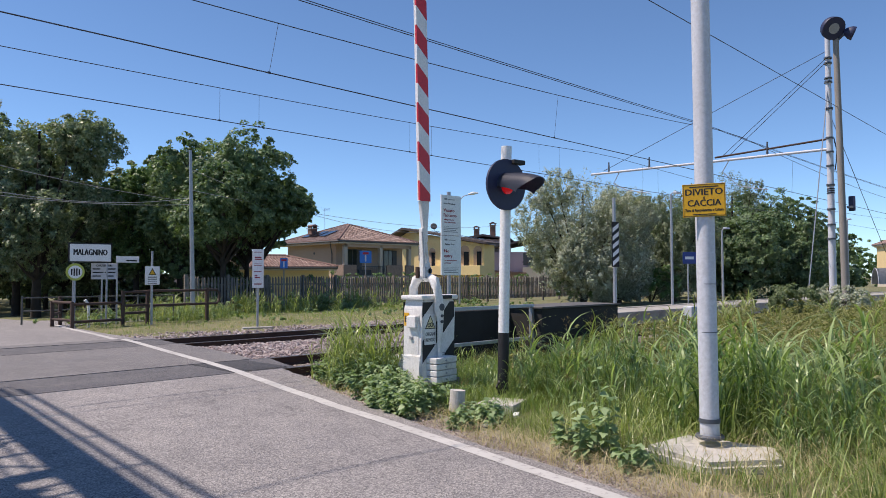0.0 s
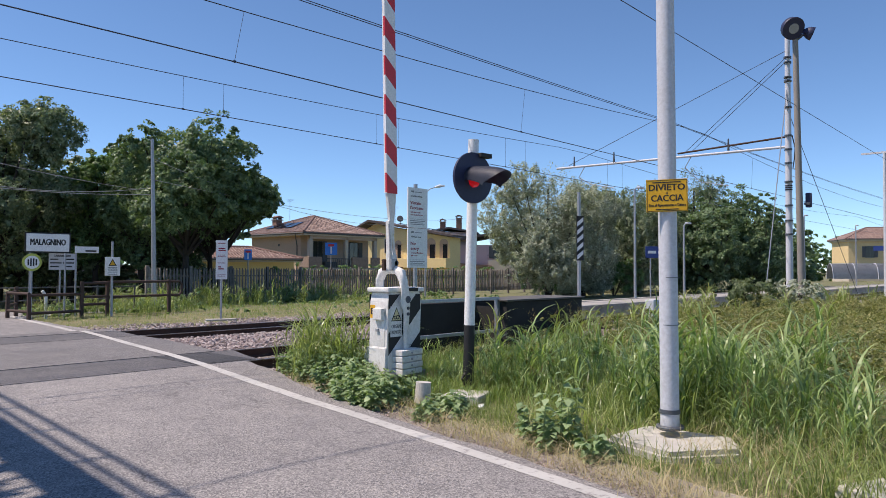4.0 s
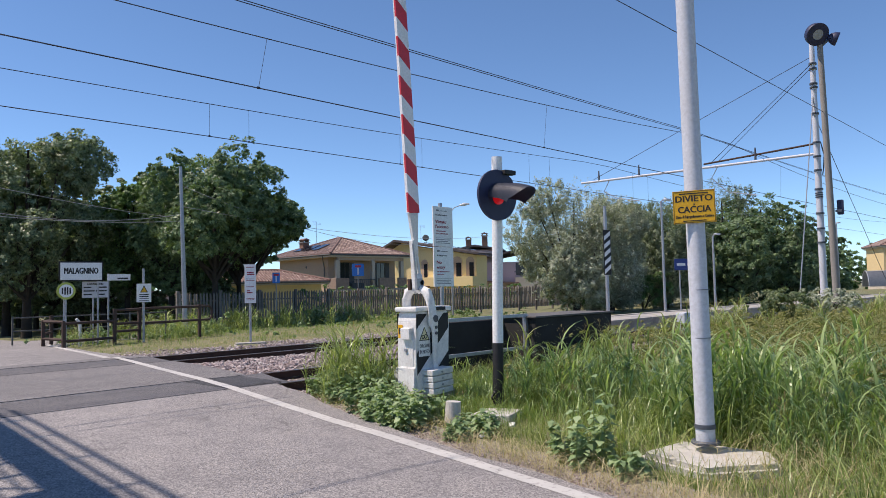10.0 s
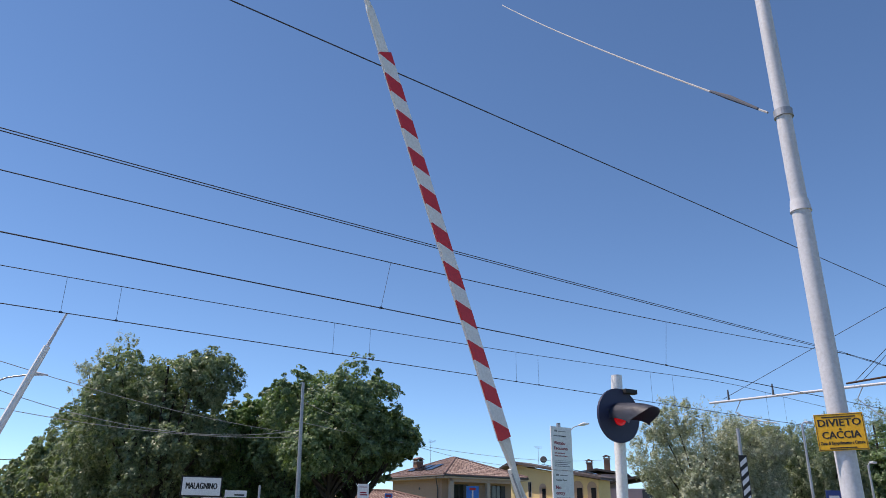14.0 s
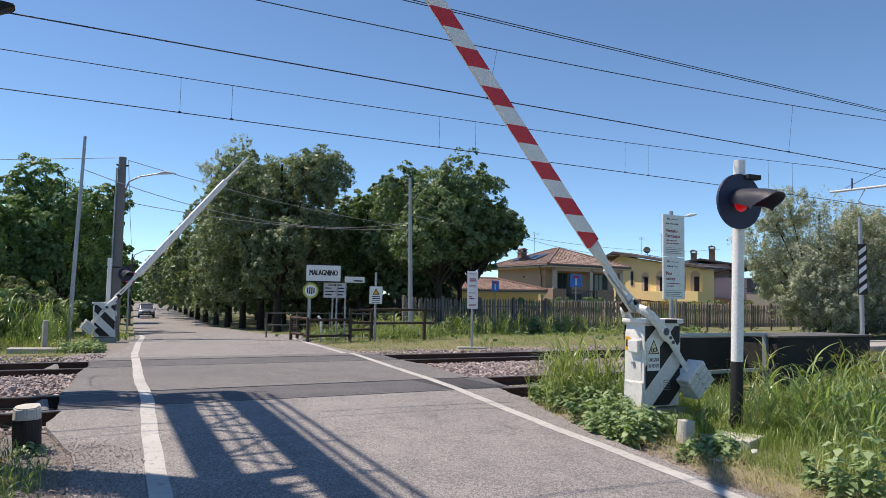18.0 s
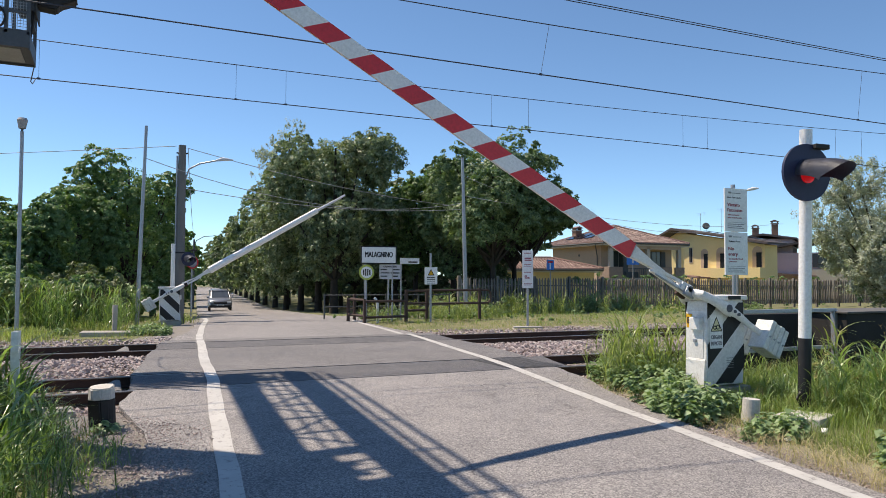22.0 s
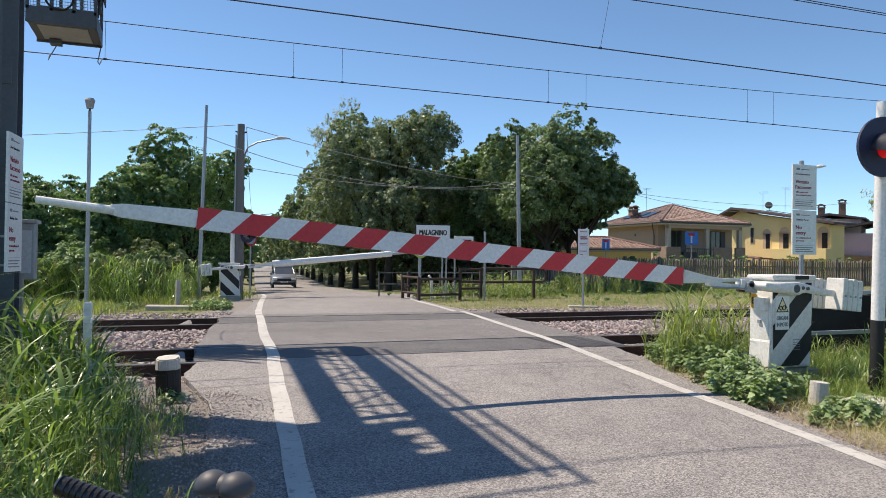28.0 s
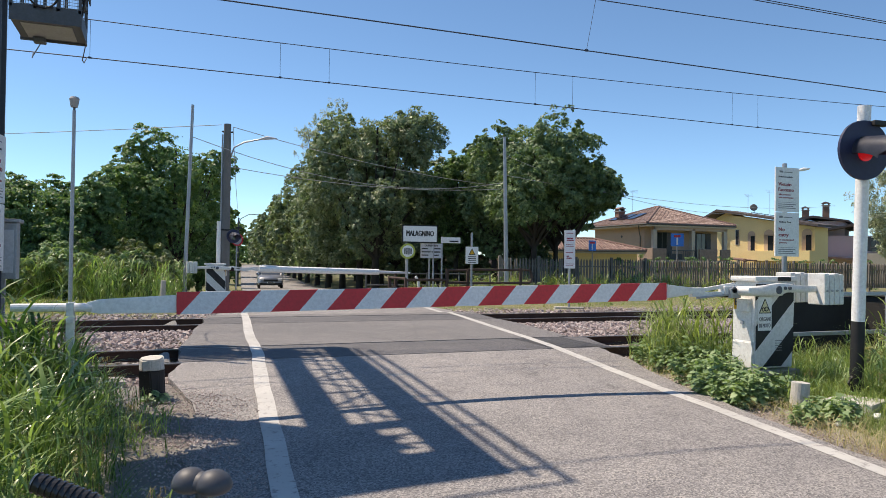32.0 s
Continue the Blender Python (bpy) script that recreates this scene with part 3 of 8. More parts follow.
# ---- near barrier ----
def build_barrier(m, label, reach, tube=False):
    """A barrier machine with a moving yoke, counterweights and boom. Its own space: pivot above the origin, boom towards -x."""
    t = thing("level_crossing_barrier", label, "barrier", m=m)
    h = 1.16
    part("plinth", box(-0.3, 0.42, -0.26, 0.26, -0.2, 0.06, 0.015), CONCRETE, t, "stained concrete plinth")
    prof = [(-0.27, 0.08), (0.36, 0.08), (0.4, 1.02), (0.37, h), (-0.22, h), (-0.25, 1.02)]
    body = part("housing", plate(prof, 0.38, "y", -0.19, None, 0.012), WHITE, t, "white painted steel housing with chipped paint")
    for y in (-0.1935, 0.1915):
        for z0 in (0.92, 0.3, -0.32, -0.94):
            pts = clip_span([(-0.252, z0), (0.372, z0 + 0.62), (0.372, z0 + 0.92), (-0.252, z0 + 0.3)], -0.252, 0.372)
            lo, hi = 0.1, 1.13
            for sign, lim in ((1, lo), (-1, -hi)):
                out = []
                for p, q in zip(pts, pts[1:] + pts[:1]):
                    a, c = sign * p[1] - lim, sign * q[1] - lim
                    if a >= 0:
                        out.append(p)
                    if (a > 0) != (c > 0) and a != c:
                        k = a / (a - c)
                        out.append((p[0] + k * (q[0] - p[0]), p[1] + k * (q[1] - p[1])))
                pts = out
            if len(pts) > 2:
                part("warning_stripe", plate(pts, 0.002, "y", y), BLACK, body, "black diagonal warning stripe")
    lid = part("lid", box(-0.28, 0.43, -0.215, 0.215, h, h + 0.065, 0.02), WHITE, t, "white steel lid")
    part("grip", box(0.08, 0.3, -0.219, -0.213, h + 0.01, h + 0.06, 0.002), BLACK, lid)
    part("skirt", plate([(-0.31, -0.1), (-0.25, -0.1), (-0.26, 0.42), (-0.275, 0.4)], 0.34, "y", -0.17, None, 0.008), WHITE, t)
    part("door", box(-0.266, -0.256, -0.13, 0.14, 0.3, 0.95, 0.003), WHITE, t)
    part("hasp", box(-0.29, -0.262, -0.02, 0.03, 0.62, 0.66, 0.004), GALV, t)
    part("switch_box", box(-0.32, -0.255, -0.12, 0.06, 0.78, 0.94, 0.012), WHITE, t)
    tag = part("letter_plate", box(-0.2675, -0.2585, 0.07, 0.16, 0.8, 0.98, 0.001), YELLOW, t, "small yellow plate with a black letter")
    lettering("letter", "B", 0.085, pose(-0.2685, 0.115, 0.89, 0, 0, -90), INK, tag)
    sign = part("warning_sign", box(-0.22, 0.0, -0.199, -0.1965, 0.55, 0.97, 0.001), WHITE_CLEAN, t, "white plate warning of moving parts")
    for k, mm in ((1.0, INK), (0.8, FADED_YELLOW)):
        pts = [(-0.11 - 0.1 * k, 0.765 + (1 - k) * 0.06), (-0.11 + 0.1 * k, 0.765 + (1 - k) * 0.06), (-0.11, 0.765 + 0.19 * k + (1 - k) * 0.06)]
        part("triangle", plate(pts, 0.0015, "y", -0.2005 - (1 - k) * 0.01), mm, sign)
    for x, z, r in ((-0.14, 0.815, 0.022), (-0.09, 0.82, 0.026)):
        part("gear_mark", sweep([(x + r * math.cos(a), -0.2045, z + r * math.sin(a)) for a in np.linspace(0, 6.2832, 15)], 0.006, 5), INK, sign)
    lettering("caption", "ORGANI", 0.05, pose(-0.11, -0.2005, 0.69), GREY_INK, sign, 0.18)
    lettering("caption", "IN MOTO", 0.05, pose(-0.11, -0.2005, 0.61), GREY_INK, sign, 0.18)
    bars("data_plate", [(0.06, 0.18, z, 0.008) for z in (0.3, 0.33, 0.36, 0.39, 0.42)], GREY_INK, t, pose(0, -0.1965, 0))
    part("axle", rod((0.02, -0.3, 1.06), (0.02, 0.3, 1.06), 0.05, n=16), DARK_STEEL, t)
    # the moving arm
    arm = part("boom", box(-0.62, -0.38, -0.06, 0.06, -0.06, 0.05, 0.015), WHITE, t, "plain white tubular boom on a white yoke" if tube else "red and white striped boom on a white yoke")
    for s in (-1, 1):
        y = s * 0.26
        b = sweep([(-0.4, s * 0.02, -0.01), (-0.41, s * 0.09, -0.01), (-0.37, s * 0.17, -0.01), (-0.27, s * 0.235, -0.01), (-0.12, y, 0.0), (0.02, y, 0.0), (0.1, y, 0.01)], [0.055, 0.058, 0.062, 0.065, 0.07, 0.085, 0.08], 12)
        b = sweep([(0.06, y, 0.01), (0.2, y, 0.02), (0.45, y, 0.0), (0.78, y, 0.0)], [0.075, 0.055, 0.045, 0.04], 10, b)
        for v in b.verts:
            if abs(v.co.y) > 0.2:
                v.co.y = s * (0.26 + 0.45 * (abs(v.co.y) - 0.26))
        part("yoke_arm", b, WHITE, arm, "curved white steel yoke arm", True)
        for k in range(4):
            x = 0.68 + k * 0.085
            part("counterweight", box(x, x + 0.078, y - 0.13, y + 0.13, -0.2, 0.2 - 0.012 * (k % 2), 0.012), WHITE, arm, "white cast counterweight plate")
            part("bolt", rod((x + 0.04, y - 0.142, -0.02), (x + 0.04, y - 0.128, -0.02), 0.014, n=8), GALV, arm)
        for x in (0.0, 0.12, 0.2):
            part("bolt", rod((x, s * 0.275, 0.02), (x, s * 0.305, 0.02), 0.022, n=8), DARK_STEEL, arm)
    part("hinge", rod((-0.5, -0.1, 0.0), (-0.5, 0.1, 0.0), 0.04, n=14), DARK_STEEL, arm)
    part("hinge_lug", box(-0.56, -0.4, 0.05, 0.1, -0.1, 0.02, 0.01), RUST, arm, "rusty hinge lug")
    part("hinge_lug", box(-0.56, -0.4, -0.1, -0.05, -0.1, 0.02, 0.01), GALV, arm)
    part("linkage", box(-1.1, -0.42, -0.035, 0.035, -0.075, -0.02, 0.008), WHITE, arm)
    part("linkage", plate([(-1.15, 0.0), (-0.42, 0.09), (-0.42, 0.04), (-1.15, -0.04)], 0.05, "y", -0.025, None, 0.006), WHITE, arm)
    part("spring_rod", rod((-1.05, -0.05, -0.09), (-0.4, -0.05, -0.05), 0.012, n=8), GALV, arm)
    x1, x0 = -1.48, -1.48 - reach
    part("neck", plate([(x1, -0.085), (x1, 0.085), (-1.1, 0.04), (-0.9, 0.035), (-0.9, -0.035), (-1.1, -0.04)], 0.07, "y", -0.035, None, 0.01), WHITE, arm)
    if tube:
        part("boom_tube", rod((x1 + 0.05, 0, 0), (x0 + 0.3, 0, 0), 0.125, 0.105, 8), WHITE_CLEAN, arm, "white eight-sided boom tube")
        part("tip_tube", rod((x0 + 0.3, 0, 0), (x0 - 0.95, 0, -0.005), 0.06, 0.035, 12), PALE_STEEL, arm)
    else:
        part("panel_core", box(x0, x1, -0.026, 0.026, -0.1, 0.1, 0.004), STRIPE_WHITE, arm)
        per = 0.548
        n = int(reach / per) + 2
        for i in range(n):
            a = x0 - 0.246 + i * per
            pts = clip_span([(a, -0.103), (a + per / 2, -0.103), (a + per / 2 + 0.185, 0.103), (a + 0.185, 0.103)], x0, x1)
            if len(pts) > 2:
                part("red_band", plate(pts, 0.031, "y", -0.03), RED, arm)
        for i in range(n):
            a = x0 - 0.246 + (i - 0.5) * per
            pts = clip_span([(a, -0.103), (a + per / 2, -0.103), (a + per / 2 + 0.185, 0.103), (a + 0.185, 0.103)], x0, x1)
            if len(pts) > 2:
                part("white_band", plate(pts, 0.031, "y", -0.03), STRIPE_WHITE, arm)
        part("end_panel", plate([(x0, -0.09), (x0, 0.075), (x0 - 0.65, 0.05), (x0 - 0.75, 0.025), (x0 - 0.75, -0.055), (x0 - 0.65, -0.075)], 0.05, "y", -0.025, None, 0.008), WHITE_CLEAN, arm, "plain white tapered end of the boom")
        part("tip_tube", rod((x0 - 0.7, 0, -0.02), (x0 - 1.33, 0, -0.005), 0.042, 0.035, 12), WHITE_CLEAN, arm)
    arm.matrix_basis = pose(0.0, 0, 1.06)
    return t, arm


barrier, near_boom = build_barrier(pose(PIVOT[0], PIVOT[1], 0.0), "white striped level crossing barrier machine beside the road", 5.52)


# ---- crossing signal ----
def crossing_signal(m, label, height=3.33, black=0.86, lit=True, radius=0.335, side=-0.1):
    t = thing("crossing_signal", label, "signal", m=m)
    part("post", rod((0, 0, black), (0, 0, height), 0.071, n=24), WHITE_CLEAN, t, "white painted post", True)
    part("post_foot", rod((0, 0, -0.15), (0, 0, black), 0.072, n=24), BLACK, t, "black painted lower post", True)
    z, y, x0 = height - 0.53, -0.13, side
    disc = part("backing_disc", rod((x0, y, z), (x0, y + 0.035, z), radius, n=40), NAVY_BLACK, t, "round black backing board")
    part("lamp_case", rod((x0, y + 0.035, z), (x0, y + 0.2, z), 0.15, 0.12, 24), BLACK, t)
    part("clamp", box(min(-0.09, x0), max(0.09, x0), y + 0.1, 0.09, z + 0.2, z + 0.25, 0.01), BLACK, t)
    part("junction", box(x0 + 0.08, x0 + 0.28, y - 0.05, y + 0.05, z + 0.28, z + 0.34, 0.01), BLACK, t)
    part("lens", rod((x0, y - 0.02, z - 0.035), (x0, y + 0.01, z - 0.035), 0.092, n=24), RED_LAMP if lit else LENS_GLASS, t, "lit red lens" if lit else "")
    # the hood: the upper part of a tube that droops forward
    b = bmesh.new()
    rows = []
    for i in range(9):
        s = i / 8
        ring = []
        for k in range(15):
            a = math.pi * (-0.06 + 1.12 * k / 14)
            cut = 1.0 - 0.45 * (1 - max(0.0, math.sin(a))) ** 1.5
            r = 0.175 - 0.01 * s
            ring.append(b.verts.new((x0 + r * math.cos(a), y - 0.62 * s * cut, z - 0.01 + 0.95 * r * math.sin(a) - 0.05 * s - 0.05 * s ** 4)))
        rows.append(ring)
    for p, q in zip(rows, rows[1:]):
        for k in range(14):
            b.faces.new((p[k], p[k + 1], q[k + 1], q[k]))
    bmesh.ops.solidify(b, geom=b.faces[:], thickness=0.006)
    part("hood", b, HOOD_GREY, t, "long black sun hood", True)
    sweep_pts = [(-0.05, -0.06, 0.0), (-0.2, -0.1, 0.18), (-0.15, -0.08, 0.24), (-0.07, 0, 0.1)]
    part("cable", sweep(sweep_pts, 0.016, 8), BLACK, t, "", True)
    return t


signal_near = crossing_signal(pose(7.9, -3.99, -0.12, 0.9, 0.75, -8), "white and black post with a lit red crossing light")
slab = part("concrete_footing", box(-0.36, 0.36, -0.24, 0.24, -0.1, 0.03, 0.025), PALE_CONCRETE)
slab.matrix_basis = pose(7.45, -4.35, -0.09, 0, 3, 25)
tagged(slab, "cracked pale concrete footing in the grass", "footing")


# ---- no-entry boards ----
def no_entry_board(m, label, post=True):
    t = thing("no_entry_sign", label, "sign", m=m)
    if post:
        part("post", rod((0, 0.05, -1.6), (0, 0.05, 1.47), 0.035, n=16), GALV, t, "galvanised steel post", True)
    for k, (z0, z1, big, small) in enumerate(((0.7, 1.4, ("Vietato", "l'accesso"), ("alle persone", "non autorizzate")), (0.0, 0.69, ("No", "entry"), ("to unauthorised", "persons")))):
        p = part("panel", box(-0.245, 0.245, -0.012, 0.012, z0, z1, 0.003), WHITE_CLEAN, t, "white lettered aluminium panel")
        top = z1
        bars("mark", [(-0.17, -0.1, top - 0.07, 0.03), (-0.08, 0.1, top - 0.075, 0.012)], GREY_INK, p, pose(0, -0.0125, 0))
        lettering("heading", ("Area Ferroviaria", "Railway Area")[k], 0.026, pose(-0.045, -0.013, top - 0.15), INK, p, (0.29, 0.24)[k])
        for i, w in enumerate(big):
            lettering("word", w, 0.055, pose((-0.055, -0.03, -0.12, -0.08)[2 * k + i], -0.013, top - 0.27 - 0.085 * i), DARKRED_INK, p, (0.27, 0.32, 0.12, 0.2)[2 * k + i])
        for i, w in enumerate(small):
            lettering("small_word", w, 0.026, pose((-0.06, -0.03, -0.02, -0.09)[2 * k + i], -0.013, top - 0.43 - 0.045 * i), DARKRED_INK, p, (0.24, 0.3, 0.3, 0.16)[2 * k + i])
        bars("fine_print", [(-0.19, 0.19, top - 0.55, 0.004)] + [(-0.19, 0.17 - 0.05 * (i % 2), top - 0.58 - 0.03 * i, 0.011) for i in range(3)], GREY_INK, p, pose(0, -0.0125, 0))
    return t


no_entry_board(pose(9.64, -1.37, 1.505), "white bilingual no-entry board on a steel post")


# ---- grey pole with a yellow notice ----
def grey_pole():
    t = thing("steel_pole", "tall grey tubular steel pole in a concrete block", "pole", m=pose(7.13, -7.15, -0.05))
    part("shaft", rod((0, 0, 0.02), (-0.02, 0.02, 4.4), 0.088, 0.084, 32), PALE_STEEL, t, "", True)
    part("upper_shaft", rod((-0.02, 0.02, 4.4), (-0.05, 0.05, 9.2), 0.077, 0.064, 32), PALE_STEEL, t, "", True)
    part("collar", rod((-0.02, 0.02, 4.32), (-0.02, 0.02, 4.44), 0.099, 0.083, 32), PALE_STEEL, t, "", True)
    part("base_ring", sweep([(0.112 * math.cos(a), 0.112 * math.sin(a), 0.03) for a in np.linspace(0, 6.28, 20)], 0.022, 8), DARK_STEEL, t)
    part("band", rod((0, 0, 0.16), (0, 0, 0.2), 0.096, n=32), DARK_STEEL, t)
    part("clamp", rod((-0.025, 0.025, 5.36), (-0.025, 0.025, 5.44), 0.092, n=24), GALV, t)
    part("top_cap", rod((-0.05, 0.05, 9.2), (-0.05, 0.05, 9.3), 0.09, 0.05, 16), DARK_STEEL, t)
    for z in (1.0, 1.45):
        part("seam", rod((0, 0, z), (0, 0, z + 0.006), 0.0925, n=32), DARK_STEEL, t)
    return t


grey_pole()
block = part("concrete_block", plate([(-0.35, 0.42), (0.3, 0.3), (0.42, -0.55), (0.05, -0.75), (-0.5, -0.3)], 0.2, "z", -0.2, None, 0.045), PALE_CONCRETE)
block.matrix_basis = pose(7.05, -7.1, -0.1, 1.5, -2, 0)
tagged(block, "pale cracked concrete block with dead grass stalks", "foundation")


def hunting_sign():
    m = pose(7.12, -7.14, 2.03, 0, -1, -66) @ pose(0, -0.098, 0) @ Matrix.Diagonal((0.86, 1, 1.03, 1))
    t = thing("yellow_notice", "yellow metal notice forbidding hunting", "sign", m=m)
    p = part("panel", box(-0.22, 0.22, -0.004, 0.004, -0.0, 0.3, 0.002), YELLOW, t)
    bars("border", [(-0.21, 0.21, 0.292, 0.004), (-0.21, 0.21, 0.008, 0.004), (-0.212, -0.208, 0.15, 0.285), (0.208, 0.212, 0.15, 0.285)], INK, p, pose(0, -0.0045, 0))
    bars("fine_print", [(-0.15, 0.15, 0.272, 0.01), (-0.12, 0.12, 0.022, 0.008)], INK, p, pose(0, -0.0045, 0))
    lettering("word", "DIVIETO", 0.058, pose(0, -0.0045, 0.222), INK, p, 0.38)
    lettering("word", "di", 0.02, pose(0, -0.0045, 0.172), INK, p)
    lettering("word", "CACCIA", 0.058, pose(0, -0.0045, 0.122), INK, p, 0.34)
    lettering("word", "Zona di Ripopolamento e Cattura", 0.026, pose(0, -0.0045, 0.06), INK, p, 0.39)
    for x in (-0.12, 0.12):
        part("strap", box(x - 0.01, x + 0.01, 0.004, 0.06, 0.12, 0.15), GALV, t)


hunting_sign()
stub = part("stone_marker", rod((0, 0, -0.1), (0, 0, 0.28), 0.1, 0.09, 20), PALE_CONCRETE)
stub.matrix_basis = pose(6.85, -4.15, -0.16, 2, 3, 0)
tagged(stub, "short round concrete marker post in weeds", "marker")


# ---- overhead wires ----
def wire(name, pts, r, label, group="overhead wires"):
    return tagged(part(name, sweep(pts, r, 6), WIRE, None, "", True), label, "wire", group)


def span(y, z, x0, x1, sag, step=2.0, bay=50.0, x_sup=30.0):
    xs = np.arange(x0, x1 + 0.1, step)
    u = ((xs - x_sup) % bay) / bay
    return [(x, y, z - sag * 4 * a * (1 - a)) for x, a in zip(xs, u)]


wire("contact_wire", span(0.88, 5.08, -150, 330, 0.0), 0.0105, "copper contact wire over the nearer track")
wire("contact_wire", span(6.24, 5.36, -150, 330, 0.0), 0.0105, "copper contact wire over the farther track")
wire("messenger_wire", span(0.88, 6.8, -150, 330, 0.83, x_sup=27.0), 0.009, "sagging messenger wire over the nearer track")
wire("messenger_wire", span(6.24, 6.62, -150, 330, 0.49, x_sup=27.0), 0.009, "sagging messenger wire over the farther track")
for dy in (0.0, 0.28):
    wire("feeder_wire", span(3.5 + dy, 7.97 + 0.65 * dy, -150, 330, 0.22, x_sup=31.0), 0.011, "dark feeder cable high above the tracks")


def messenger_z(y, x):
    z, sag = (6.8, 0.83) if y < 3 else (6.62, 0.49)
    a = ((x - 27.0) % 50.0) / 50.0
    return z - sag * 4 * a * (1 - a)


def dropper(y, x, z0, lean=0.0):
    wire("dropper", [(x, y, z0), (x + lean, y, messenger_z(y, x + lean))], 0.004, "thin dropper between contact and messenger wire", "droppers")
    c = part("clip", box(x - 0.03, x + 0.03, y - 0.012, y + 0.012, z0 - 0.015, z0 + 0.025, 0.004), WIRE)
    tagged(c, "small dark wire clip on the contact wire", "clip", "wire clips")


for x in (-0.9, 2.9, 4.0, 9.3, 10.4, 15.7, 16.65, 22.3, 23.6, 30.0, 31.4, 38.0):
    dropper(6.24, x, 5.36)
for x in (-1.2, 7.37, 15.85, 24.5, 33.0):
    dropper(0.88, x, 5.08, 0.18)


# ---- leaves and grass ----
def blade_mesh(name, n, place, height, lean, width, material, rng, seg=4, curl=1.0, facing=None):
    """Bent grass blades. place: (n, 3) roots; height, lean, width per blade."""
    az = rng.uniform(0, 2 * np.pi, n)
    d = np.stack([np.cos(az), np.sin(az), 0 * az], 1)
    side = np.stack([-np.sin(az), np.cos(az), 0 * az], 1)
    tw = rng.uniform(-0.6, 0.6, n)[:, None]
    side = side * np.cos(tw) + d * np.sin(tw)
    s = np.linspace(0, 1, seg + 1)
    droop = curl * lean
    rise = s[None] - 0.42 * np.clip(droop, 0, 1.25)[:, None] * s[None] ** 2.6
    out = lean[:, None] * s[None] ** 1.9
    mid = place[:, None] + d[:, None] * (height[:, None] * out)[..., None]
    mid[..., 2] += height[:, None] * rise
    w = width[:, None] * np.clip(np.minimum(0.35 + 3 * s, 1.08 * (1 - s) ** 0.75 + 0.02), 0.02, 1)[None]
    a, b = mid - side[:, None] * w[..., None] / 2, mid + side[:, None] * w[..., None] / 2
    v = np.stack([a, b], 2).reshape(-1, 3)
    k = 2 * (seg + 1)
    i = (np.arange(n)[:, None] * k + 2 * np.arange(seg)[None]).ravel()
    return array_mesh(name, v, np.stack([i, i + 1, i + 3, i + 2], 1), material, True)


def scatter(rng, n, x0, x1, y0, y1, keep, clump=0.0):
    """Points in a box, thinned by keep(x, y) in 0..1, gathered in tufts."""
    x, y = rng.uniform(x0, x1, n * 3), rng.uniform(y0, y1, n * 3)
    ok = rng.uniform(0, 1, n * 3) < keep(x, y)
    x, y = x[ok][:n], y[ok][:n]
    if clump:
        m = max(1, len(x) // 9)
        j = rng.integers(0, m, len(x))
        x, y = x[j] + rng.normal(0, clump, len(x)), y[j] + rng.normal(0, clump, len(y))
    return x, y


def grass_field(name, label, n, box4, keep, hgt, lean, width, material, seed, clump=0.1, seg=4, category="grass"):
    rng = np.random.default_rng(seed)
    x, y = scatter(rng, n, *box4, keep, clump)
    ok = rng.uniform(0, 1, len(x)) < np.clip(keep(x, y) * 3, 0, 1)
    x, y = x[ok], y[ok]
    h = hgt(x, y) * rng.uniform(0.55, 1.15, len(x))
    place = np.stack([x, y, ground_z(x, y) - 0.02], 1)
    me = blade_mesh(name, len(x), place, h, rng.uniform(*lean, len(x)), h * rng.uniform(*width, len(x)), material, rng, seg)
    return tagged(new(name, me), label, category, kind="stuff")


def off_right(x, y):
    return x - line_right(y)


def right_bank(x, y):
    """1 in the rough grass to the right of the road, before the tracks."""
    d = off_right(x, y)
    clear = np.clip((d - np.interp(y, (-9, -7.5, -6, -4.5, -3, -1.2), (0.38, 0.42, 0.42, 0.5, 0.5, 0.45))) / 0.3, 0, 1)
    foot = 1 - np.exp(-(((x - 6.95) / 0.5) ** 2 + ((y + 7.3) / 0.55) ** 2) ** 2)
    return clear * np.clip((-0.75 - y) / 0.4, 0, 1) * foot


def rough(x, y):
    """0 by the road, 1 in the rough field of fine weeds farther right."""
    return np.clip((x - 8.7 - 0.62 * np.clip(y + 8, 0, 9)) / 1.4, 0, 1)


def right_height(x, y):
    d = off_right(x, y)
    low = np.maximum(np.maximum(np.exp(-(((x - 9.8) / 2.7) ** 2 + ((y + 2.9) / 1.5) ** 2)), 1.12 * np.exp(-(((x - 7.4) / 1.0) ** 2 + ((y + 4.4) / 0.8) ** 2))), 0.8 * np.exp(-(((x - 12.0) / 3.0) ** 2 + ((y + 2.0) / 0.9) ** 2)))
    low = np.maximum(low, 0.7 * np.exp(-(((x - 7.0) / 0.6) ** 2 + ((y + 1.3) / 0.8) ** 2)))
    return np.clip(0.2 + 0.42 * (d - 0.4), 0.16, np.interp(x, (6, 9, 14, 40), (0.6, 0.72, 0.75, 0.6))) * (1 - 0.72 * low) * (0.8 + 0.4 * np.sin(1.9 * x + 1.1 * y) * np.sin(1.3 * y - x))


